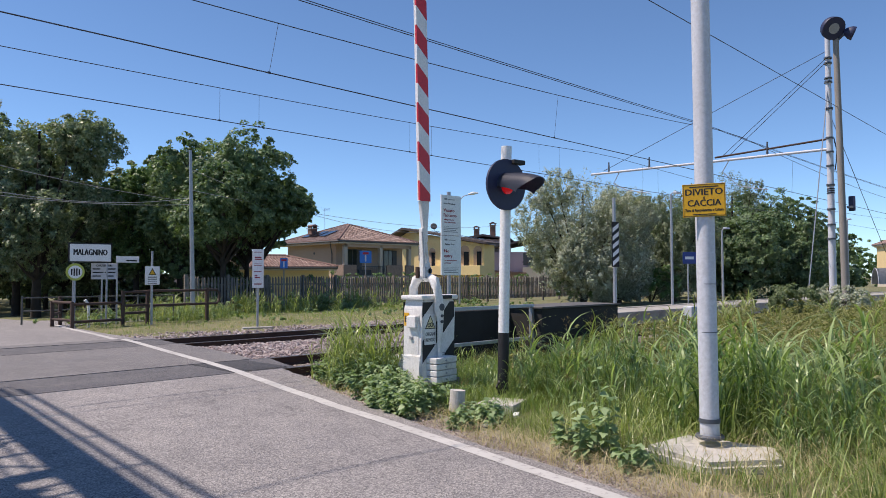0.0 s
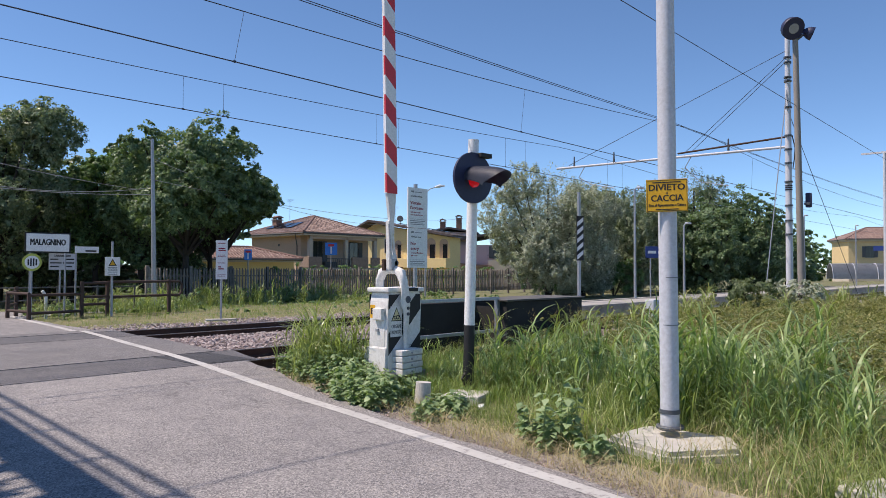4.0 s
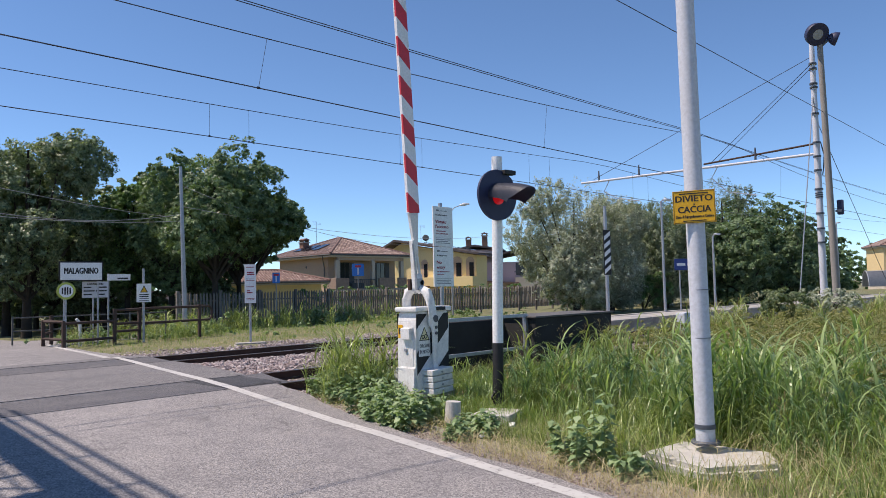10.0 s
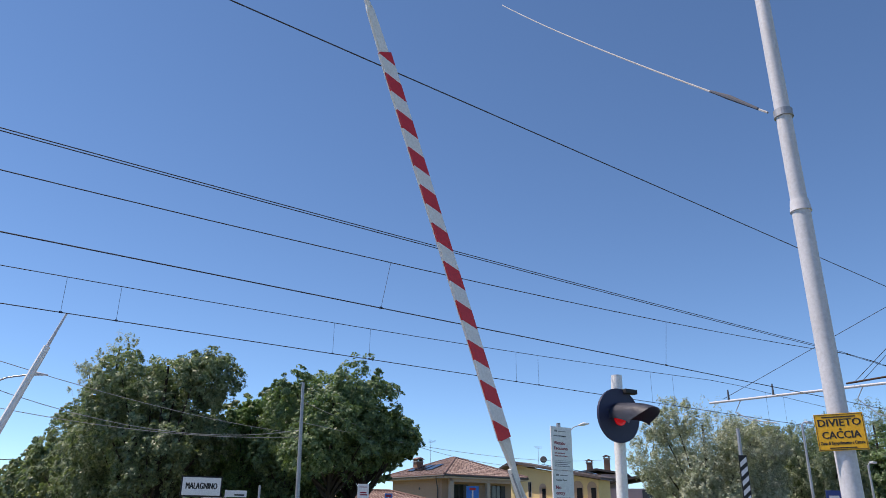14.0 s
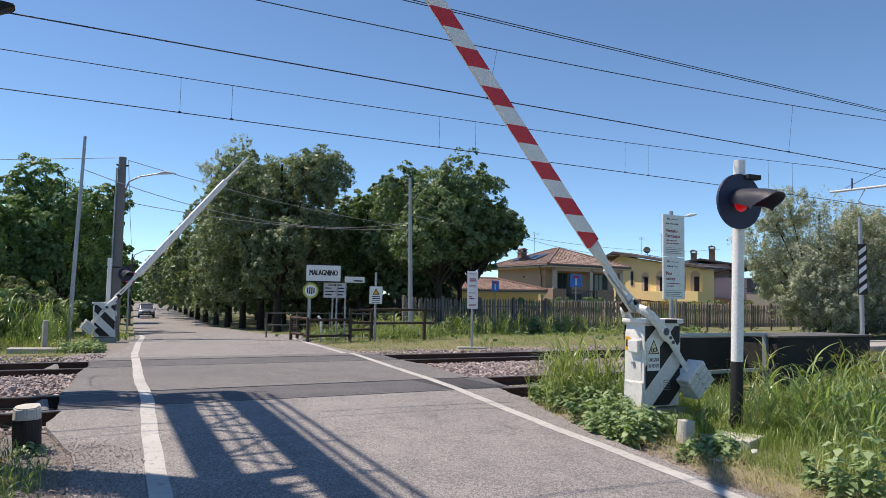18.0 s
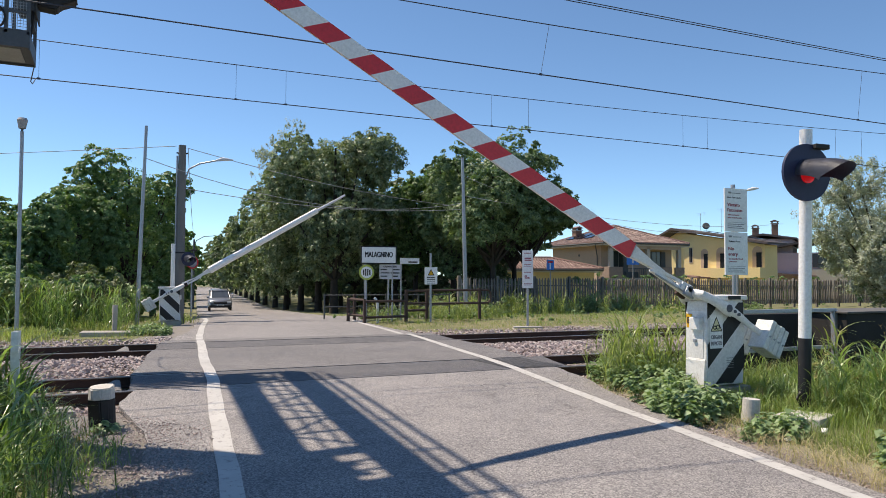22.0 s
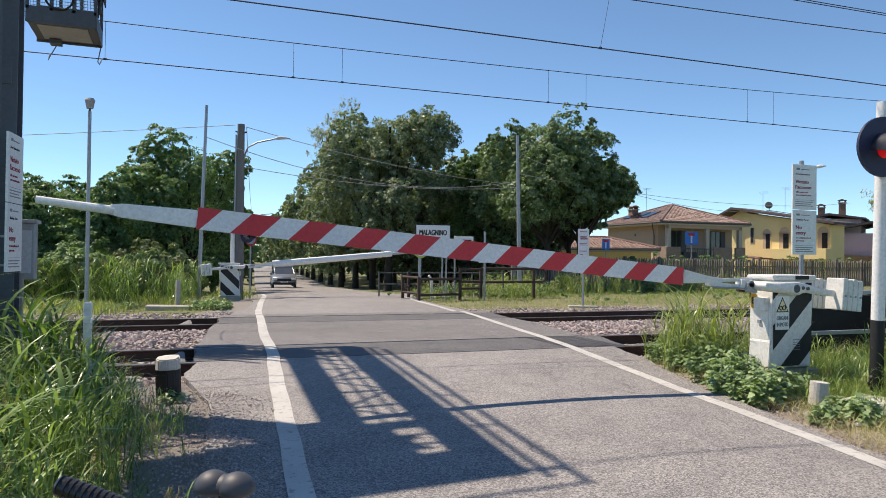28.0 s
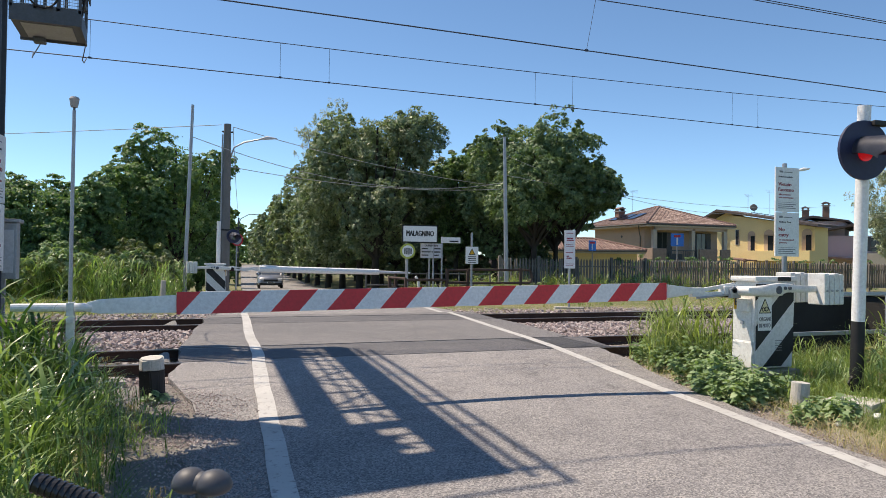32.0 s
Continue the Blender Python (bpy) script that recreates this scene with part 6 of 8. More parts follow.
def aerial(parent, x, y, z, h):
    a = part("aerial", rod((x, y, z), (x, y, z + h), 0.02, n=5), GALV, parent, "roof aerial")
    for k in range(3):
        part("aerial_bar", rod((x - 0.5 + 0.1 * k, y, z + h - 0.12 * k), (x + 0.6, y, z + h - 0.12 * k), 0.012, n=4), GALV, a)


def chimney(parent, x, y, z, h, mat_=None):
    c = part("chimney", box(x - 0.35, x + 0.35, y - 0.35, y + 0.35, z - 0.6, z + h, 0.02), mat_ or BRICK, parent, "brick chimney with a tiled cap")
    part("chimney_cap", box(x - 0.45, x + 0.45, y - 0.45, y + 0.45, z + h, z + h + 0.08, 0.01), CONCRETE, c)
    for s in (-1, 1):
        part("cap_leg", box(x + s * 0.3 - 0.06, x + s * 0.3 + 0.06, y - 0.3, y + 0.3, z + h + 0.08, z + h + 0.28), BRICK, c)
    part("cap_roof", plate([(x - 0.5, z + h + 0.28), (x + 0.5, z + h + 0.28), (x, z + h + 0.48)], 0.95, "y", y - 0.47), TILE_BASE, c)


def house_tan():
    t = thing("house", "tan two-storey house with a hipped tile roof", "house", m=placed(37.1, 68, 36))
    w = 8.2
    part("wall", box(0, w, 0, w, -0.3, 6.0), PLASTER_TAN, t, "tan plastered wall")
    for x in (0.18, 4.35, w - 0.18):
        part("pillar", box(x - 0.18, x + 0.18, -1.35, -1.0, 0, 5.95, 0.01), PLASTER_PALE, t, "square loggia pillar")
    part("loggia_beam", box(0.0, w, -1.35, -1.05, 5.6, 5.98, 0.01), PLASTER_TAN, t)
    for x in (1.9, 6.3):
        window(t, x, 3.15, 1.0, 2.25, sill=False)
    for x in (3.1, 5.2):
        part("wall_lamp", rod((x, -0.12, 4.9), (x, -0.02, 4.95), 0.09, 0.06, 10), SHUTTER, t, "dark wall lamp")
    part("balcony", box(-0.2, w + 0.2, -1.5, -0.01, 2.75, 2.95, 0.02), CONCRETE, t)
    for x0, x1 in ((-0.2, 1.25), (4.9, 6.9), (7.3, w + 0.2)):
        part("balcony_wall", box(x0, x1, -1.55, -1.36, 2.95, 3.95, 0.02), STONE_FACE, t, "stone-faced balcony parapet")
    part("balcony_wall", box(-0.25, -0.05, -1.55, -0.02, 2.95, 3.95, 0.02), STONE_FACE, t, "stone-faced balcony parapet")
    part("balcony_rail", box(1.25, 4.9, -1.46, -1.4, 3.75, 3.83), SHUTTER, t)
    for i in range(14):
        part("baluster", box(1.4 + i * 0.25, 1.43 + i * 0.25, -1.44, -1.41, 2.95, 3.75), SHUTTER, t)
    part("settee", box(2.2, 3.6, -0.8, -0.3, 2.95, 3.5, 0.05), SHUTTER, t, "dark outdoor settee on the balcony")
    part("downpipe", sweep([(-0.08, 0.5, 0), (-0.08, 0.5, 5.0), (-0.5, 0.1, 5.6), (-0.85, -0.3, 6.0)], 0.05, 8), SHUTTER, t)
    part("upper_vent", rod((-0.03, 3.5, 5.1), (0.0, 3.5, 5.1), 0.12, n=12), SHUTTER, t)
    hip_roof(t, 0, w, -0.7, w, 6.2, 1.85, 0.85)
    for i in range(3):
        p = part("solar_panel", box(-0.8, 0.8, -0.55, 0.55, 0, 0.05), SOLAR, t, "dark solar panel")
        p.matrix_basis = pose(1.05, 2.6 + 1.5 * i, 7.02, 0, -20.5, 0)
    chimney(t, 2.0, 6.8, 7.2, 0.5)
    aerial(t, 2.6, 5.5, 7.6, 2.2)
    # low annex with its own roof
    a = thing("garage", "low yellow garage with a hipped tile roof", "garage", m=placed(36.4, 60, 14, -0.75))
    part("wall", box(-9.5, 0.2, 0, 6, -0.3, 2.9), PLASTER_YELLOW, a, "yellow plastered wall")
    hip_roof(a, -9.5, 0.2, 0, 6, 3.1, 0.95, 0.6)


def house_yellow():
    t = thing("house", "yellow house with a low gable and arched loggias", "house", m=placed(43.2, 87, -33, -0.5))
    part("wall", plate([(0, -1.1), (9.5, -1.1), (9.5, 5.7), (0, 7.3)], 2.6, "y", 0), PLASTER_YELLOW, t, "yellow plastered wall")
    part("side_wall", plate([(-2.2, -1.1), (0, -1.1), (0, 7.5), (-1.0, 7.6), (-2.2, 7.0)], 2.0, "y", 0.6), PLASTER_YELLOW, t)
    for x, w in ((2.6, 0.9), (4.6, 1.15), (7.0, 1.3), (8.7, 1.1)):
        o = part("loggia", box(x - w / 2 - 0.08, x + w / 2 + 0.08, -0.03, 0.0, 3.3, 5.0), PLASTER_YELLOW, t, "arched loggia opening")
        part("arch", rod((x, -0.03, 5.0), (x, 0.0, 5.0), w / 2 + 0.08, n=24), PLASTER_YELLOW, o)
        part("loggia_back", box(x - w / 2, x + w / 2, -0.036, -0.031, 3.3, 5.0), PLASTER_TAN, o)
        part("loggia_back", rod((x, -0.036, 5.0), (x, -0.031, 5.0), w / 2, n=24), PLASTER_TAN, o)
        part("loggia_door", box(x - w * 0.1, x + w * 0.42, -0.045, -0.037, 3.3, 4.9), PANE, o, "dark glazed door")
    window(t, 0.9, 4.0, 0.35, 1.6, shutters=False, sill=False)
    part("parapet", box(2.8, 9.6, -1.2, -0.02, 2.2, 3.3, 0.02), PLASTER_YELLOW, t)
    part("porch_roof", plate([(-0.8, 2.7), (4.0, 2.3), (4.0, 2.15), (-0.8, 2.55)], 3, "y", -3.4), TILE_BASE, t)
    for x in (-0.6, 3.8):
        part("porch_post", box(x - 0.12, x + 0.12, -3.3, -3.05, -0.3, 2.4), BRICK, t)
    r = part("roof", plate([(-3.0, 7.05), (-1.1, 7.95), (10.3, 5.92), (10.3, 5.7), (-1.1, 7.7), (-3.0, 6.85)], 4.2, "y", -1.0), DARK_ROOF, t, "low dark brown roof")
    tile_ribs(r, ((-1.0, -1.0, 7.95), (-1.0, 3.2, 7.95), (10.3, 3.2, 5.93), (10.3, -1.0, 5.93)), 0.3)
    for i in range(4):
        p = part("solar_panel", box(-0.8, 0.8, -0.5, 0.5, 0, 0.05), SOLAR, t, "dark solar panel")
        p.matrix_basis = pose(3.0 + 1.75 * i, 1.0, 7.36 - 0.312 * i, 0, 10.1, 0)
    part("dish", rod((2.2, 1, 8.1), (2.28, 0.9, 8.14), 0.4, 0.32, 18), SHUTTER, t, "grey satellite dish", True)
    part("dish_post", rod((2.25, 1.05, 7.5), (2.25, 1.05, 8.1), 0.03, n=6), GALV, t)
    aerial(t, 0.9, 2, 7.7, 2.0)
    aerial(t, 2.9, 3, 7.5, 2.6)


def house_pink():
    t = thing("house", "pink house with brick chimneys", "house", m=placed(48.5, 95, -6, -0.85))
    part("wall", box(0, 14, 0, 9, -0.8, 5.6), PLASTER_PINK, t, "pink plastered wall")
    part("wing", box(-3, 3.4, 1, 8, -0.3, 7.35), PLASTER_PINK, t)
    part("bay", box(5.5, 13, -1.6, 0.0, -0.3, 3.6), PLASTER_PALE, t)
    for x in (6.6, 8.2):
        window(t, x, 3.9, 1.0, 1.5, shutters=True)
    window(t, -1.6, 4.6, 0.9, 1.3, -0.02 + 1.0, False)
    part("balcony_rail", box(5.4, 10, -1.65, -1.55, 4.2, 4.3), SHUTTER, t)
    r = part("roof", plate([(-1.0, 5.9), (6.5, 7.3), (15, 5.9), (15, 5.7), (6.5, 7.05), (-1.0, 5.7)], 11, "y", -1.0), DARK_ROOF, t, "brown tiled roof")
    part("lean_roof", plate([(-3.6, 7.4), (0.2, 8.0), (3.9, 7.4), (3.9, 7.2), (0.2, 7.75), (-3.6, 7.2)], 9, "y", 0.2), DARK_ROOF, t)
    chimney(t, -0.9, 3.0, 7.6, 1.2)
    chimney(t, 1.3, 3.0, 7.9, 1.4)
    part("porch_roof", plate([(0.5, 3.3), (6, 2.9), (6, 2.75), (0.5, 3.15)], 2.5, "y", -2.6), TILE_BASE, t)


house_tan()
house_yellow()
house_pink()


def station():
    t = thing("station_building", "yellow station building with a grey hipped roof", "building", m=placed(79.4, 150, 20, -0.2))
    part("wall", box(-5.5, 8, 0, 9, 3.2, 7.0), OCHRE, t, "yellow plastered upper wall")
    part("lower_wall", box(-5.5, 8, 0, 9, -0.3, 3.2), PLASTER_PALE, t, "pale lower wall")
    part("cornice", box(-5.8, 8.3, -0.3, 9.3, 7.0, 7.25, 0.03), PLASTER_PALE, t)
    for x in (-2.0, 3.8):
        window(t, x, 4.2, 1.4, 1.9)
    hip_roof(t, -5.5, 8, 0, 9, 7.5, 2.2, 0.6)
    chimney(t, 3, 4, 9, 1.0)
    chimney(t, 5, 4, 9, 1.0)
    s = thing("bike_shelter", "grey arched shelter of corrugated sheets", "shelter", m=placed(78.2, 140, 20, -0.2))
    b = bmesh.new()
    rows = []
    for i in range(13):
        a = math.pi * i / 12
        rows.append([b.verts.new((x, 1.5 - 1.6 * math.cos(a), 0.4 + 2.6 * math.sin(a))) for x in (-4.5, 6)])
    for p, q in zip(rows, rows[1:]):
        b.faces.new((p[0], p[1], q[1], q[0]))
    bmesh.ops.solidify(b, geom=b.faces[:], thickness=0.06)
    part("vault", b, GALV, s, "", True)
    for x in (-4.5, -1, 2.5, 6):
        part("rib", sweep([(x, 1.5 - 1.66 * math.cos(math.pi * i / 12), 0.4 + 2.66 * math.sin(math.pi * i / 12)) for i in range(13)], 0.05, 6), PALE_STEEL, s)
    w = thing("station_shed", "low pale shed beside the station", "building", m=placed(82, 150, 20, -0.2))
    part("wall", box(-2, 14, 0, 5, -0.3, 2.8), PLASTER_PALE, w)
    part("roof", box(-2.4, 14.4, -0.4, 5.4, 2.8, 3.0, 0.03), CONCRETE, w)
    sign = thing("platform_sign", "blue platform direction sign on a grey post", "sign", m=pose(86, 5.5, 0.2, 0, 0, -80))
    part("post", rod((0, 0.05, 0), (0, 0.05, 6.5), 0.1, n=10), GALV, sign)
    part("panel", box(-1.2, 1.2, -0.05, 0.05, 3.4, 3.9), STATION_BLUE, sign)


station()
t = thing("farm_shed", "low pinkish building half hidden behind the trees", "building", m=placed(22, 95, 0))
part("wall", box(-6, 20, 0, 6, -0.3, 3.0), PLASTER_PINK, t)
part("roof", box(-6.5, 20.5, -0.6, 6.6, 3.0, 3.25, 0.03), TILE_BASE, t)


# ---- fences and hedge ----
def picket_fence():
    t = thing("picket_fence", "weathered grey-brown concrete picket fence", "fence", m=pose(0, 0, 0))
    b = plate([(-0.046, 0.0), (0.046, 0.0), (0.046, 1.62), (0.0, 1.74), (-0.046, 1.62)], 0.05, "y", -0.025)
    first = part("picket", b, PICKET, t)
    me = first.data
    rng = np.random.default_rng(5)
    x0, n = 18.2, 210
    for i in range(n):
        x = x0 + i * 0.193
        y = 26.0 + 0.035 * (x - x0)
        ob = first if i == 0 else new("picket", me)
        ob.parent = t
        ob.matrix_basis = pose(x, y, float(road_z(y)) + 0.16 + rng.normal(0, 0.012), rng.normal(0, 0.8), rng.normal(0, 0.9), 2)
    x1 = x0 + n * 0.193
    far_b = bmesh.new()
    for i in range(160):
        x = x1 + i * 0.193
        y = 26.0 + 0.035 * (x - x0)
        z = float(road_z(y)) + 0.16
        plate([(x - 0.046, z), (x + 0.046, z), (x + 0.046, z + 1.62), (x, z + 1.74), (x - 0.046, z + 1.62)], 0.05, "y", y - 0.025, far_b)
    tagged(part("far_pickets", far_b, PICKET, t), kind="stuff")
    for i in range(29):
        x = x0 - 0.1 + i * 2.5
        y = 26.06 + 0.035 * (x - x0)
        z = float(road_z(y))
        part("fence_post", box(x - 0.08, x + 0.08, y, y + 0.13, z - 0.2, z + 2.0, 0.015), PICKET, t, "square concrete post")
    for z in (0.45, 1.45):
        y0, y1 = 26.05, 26.05 + 0.035 * 71
        zz = float(road_z(26)) + z
        b = bmesh.new()
        rod((x0 - 0.1, y0, zz), (x0 + 71, y1, zz - 0.06), 0.05, n=4, bm=b)
        part("fence_rail", b, PICKET, t)


picket_fence()


def hedge(x0, x1, y, h, d, seed, label):
    rng = np.random.default_rng(seed)
    z = float(road_z(y)) - 0.1
    blobs = [(x, y, z + h * 0.5, 0.9, d, h * 0.52) for x in np.arange(x0, x1, 0.8)]
    v, f = leaf_cloud(blobs, int(900 * (x1 - x0)), 0.07, rng, 0.55)
    tagged(new("hedge", array_mesh("hedge", v, f, ROBINIA)), label, "hedge", kind="stuff")


hedge(29, 40, 31, 2.3, 0.6, 31, "clipped green hedge behind the fence")
hedge(46, 58, 34, 2.4, 0.8, 32, "clipped green hedge behind the fence")


def wooden_fence():
    t = thing("rail_fence", "low dark-stained wooden rail fence", "fence", m=pose(0, 0, -0.1))
    posts = [(8.35, 15.3, 0.85), (8.5, 13.9, 0.8), (10.2, 14.3, 1.15), (13.55, 15.0, 1.2), (11.15, 14.6, 1.15), (9.0, 16.6, 0.95)]
    for x, y, h in posts:
        part("post", box(x - 0.05, x + 0.05, y - 0.05, y + 0.05, -0.2, h, 0.01), WOOD, t, "dark square post")
    for a, b, zs in ((0, 1, (0.8, 0.25)), (1, 2, (0.75, 0.2)), (2, 4, (1.1, 0.65, 0.4)), (4, 3, (1.12, 0.62)), (0, 5, (0.8, 0.4))):
        for z in zs:
            p, q = posts[a], posts[b]
            part("rail", rod((p[0], p[1], z), (q[0], q[1], z), 0.045, n=8), WOOD, t)
    part("rail_end", sweep([(13.55, 15.0, 1.12), (14.0, 15.1, 1.12), (14.1, 15.1, 1.0), (14.1, 15.1, 0.75), (14.0, 15.1, 0.62), (13.55, 15.0, 0.62)], 0.045, 8), WOOD, t)
    w = thing("white_post", "short white marker post at the fence", "post", m=pose(9.4, 15.1, -0.1))
    part("post", sweep([(0, 0, -0.1), (0, 0, 0.7), (-0.12, 0, 0.85)], 0.05, 8), WHITE_CLEAN, w)
    g = thing("rail_fence", "low dark metal rail fence at the path", "fence", m=pose(0, 0, -0.1))
    for x in (8.05, 9.3, 10.6, 12.0, 13.4):
        part("post", box(x - 0.025, x + 0.025, 17.4, 17.45, -0.2, 0.95), SHUTTER, g)
    for z in (0.9, 0.45):
        part("rail", rod((8.05, 17.43, z), (13.4, 17.43, z), 0.022, n=8), SHUTTER, g)


wooden_fence()


# ---- road signs beyond the crossing ----
def sign_posts(t, xs, h, r=0.03):
    for x in xs:
        part("post", rod((x, 0.05, -0.2), (x, 0.05, h), r, n=10), GALV, t, "galvanised post")


def town_signs():
    t = thing("town_sign", "white town name board with a dark rim", "sign", m=pose(9.4, 15.0, -0.06, 0, 0, -8))
    sign_posts(t, (-0.5, 0.52), 2.65)
    part("rim", box(-0.67, 0.67, 0.0, 0.02, 2.04, 2.7, 0.02), BLACK, t)
    p = part("panel", box(-0.625, 0.625, -0.008, 0.0, 2.085, 2.655, 0.006), WHITE_CLEAN, t)
    lettering("name", "MALAGNINO", 0.2, pose(0, -0.0085, 2.37), INK, p, 1.02)
    r = thing("round_sign", "round white sign with a yellow-green rim", "sign", m=pose(8.9, 14.9, -0.05, 0, 0, -8))
    part("post", rod((0, 0.05, -0.2), (0, 0.05, 2.0), 0.03, n=10), GALV, r)
    d = part("disc", rod((0, 0.02, 1.72), (0, 0.0, 1.72), 0.28, n=32), plain("lime_paint", (0.42, 0.47, 0.08), 0.5), r)
    part("field", rod((0, -0.004, 1.72), (0, -0.001, 1.72), 0.21, n=32), WHITE_CLEAN, d)
    for i, h in enumerate((0.2, 0.24, 0.24, 0.2)):
        part("mark", box(-0.13 + i * 0.075, -0.085 + i * 0.075, -0.007, -0.0045, 1.72 - h / 2, 1.72 + h / 2, 0.001), INK, d, "plain dark upright mark")
    c = thing("notice_board", "pale grey notice board with dark lines of writing", "sign", m=pose(9.95, 15.3, -0.05, 0, 0, -8))
    sign_posts(c, (-0.05,), 1.9)
    p = part("panel", box(-0.4, 0.4, -0.01, 0.01, 1.48, 2.02, 0.01), PALE_STEEL, c)
    lettering("heading", "CARABINIERI", 0.07, pose(0, -0.011, 1.94), INK, p, 0.5)
    for i, (a, b, e, f) in enumerate(((-0.36, -0.12, 0.08, 0.36), (-0.36, -0.02, 0.02, 0.36), (-0.36, -0.1, 0.12, 0.3))):
        bars("writing", [(a, b, 1.83 - i * 0.12, 0.04), (e, f, 1.83 - i * 0.12, 0.045)], INK, p, pose(0, -0.0115, 0))
    s = thing("street_sign", "small pale street sign on a thin post", "sign", m=pose(10.82, 15.5, -0.05, 0, 0, -8))
    sign_posts(s, (-0.33,), 2.3)
    p = part("panel", box(-0.38, 0.38, -0.01, 0.01, 2.06, 2.28, 0.008), WHITE_CLEAN, s)
    bars("writing", [(-0.05, 0.3, 2.13, 0.05)], INK, p, pose(0, -0.0115, 0))
    w = thing("warning_notice", "white warning notice with a triangle on a post", "sign", m=pose(11.22, 14.4, -0.06, 0, 0, -10))
    part("post", rod((0, 0.05, -0.2), (0, 0.05, 2.45), 0.04, n=10), GALV, w)
    p = part("panel", box(-0.24, 0.24, -0.008, 0.008, 1.3, 1.93, 0.006), WHITE_CLEAN, w)
    part("triangle", plate([(-0.13, 1.63), (0.13, 1.63), (0, 1.87)], 0.002, "y", -0.011), INK, p)
    part("triangle_field", plate([(-0.09, 1.653), (0.09, 1.653), (0, 1.82)], 0.002, "y", -0.0135), YELLOW, p)
    bars("writing", [(-0.15, 0.15, 1.56 - i * 0.07, 0.03 if i < 2 else 0.02) for i in range(4)], INK, p, pose(0, -0.009, 0))
    n = thing("track_notice", "narrow white notice board beside the track", "sign", m=pose(12.43, 9.6, -0.2, 0, 0, -25))
    part("post", rod((0, 0.05, -0.1), (0, 0.05, 2.5), 0.035, n=10), GALV, n)
    p = part("panel", box(-0.17, 0.17, -0.01, 0.01, 1.36, 2.55, 0.006), WHITE_CLEAN, n)
    bars("writing", [(-0.12, 0.1, 2.46, 0.02), (-0.1, 0.1, 2.3, 0.035), (-0.1, 0.12, 2.24, 0.035), (-0.12, 0.1, 2.1, 0.015), (-0.12, 0.12, 2.05, 0.015), (-0.12, 0.1, 1.86, 0.02), (-0.1, -0.02, 1.74, 0.035), (-0.1, 0.06, 1.68, 0.035), (-0.12, 0.12, 1.5, 0.015), (-0.12, 0.1, 1.46, 0.015)], DARKRED_INK, p, pose(0, -0.0115, 0))
    b = part("footing", box(-0.45, 0.45, -0.2, 0.2, -0.1, 0.16, 0.02), CONCRETE, n)


town_signs()


def dead_end(x, y, z0, z1, w, label):
    t = thing("dead_end_sign", label, "sign", m=pose(x, y, 0, 0, 0, -35))
    part("post", rod((0, 0.05, float(road_z(y)) - 0.3), (0, 0.05, z1), 0.035, n=10), GALV, t)
    p = part("panel", box(-w / 2, w / 2, -0.01, 0.01, z0, z1, 0.015), BLUE, t)
    k, c = z1 - z0, 0.0
    part("stem", box(-0.06 * k, 0.06 * k, -0.013, -0.0105, z0 + 0.12 * k, z0 + 0.68 * k), STRIPE_WHITE, p)
    part("bar", box(-0.24 * k, 0.24 * k, -0.013, -0.0105, z0 + 0.7 * k, z0 + 0.88 * k), RED, p)


dead_end(31.75, 28.0, 2.45, 3.28, 0.8, "blue dead-end sign with a white stem")
dead_end(23.75, 25.6, 2.0, 2.6, 0.42, "small blue dead-end sign with a white stem")


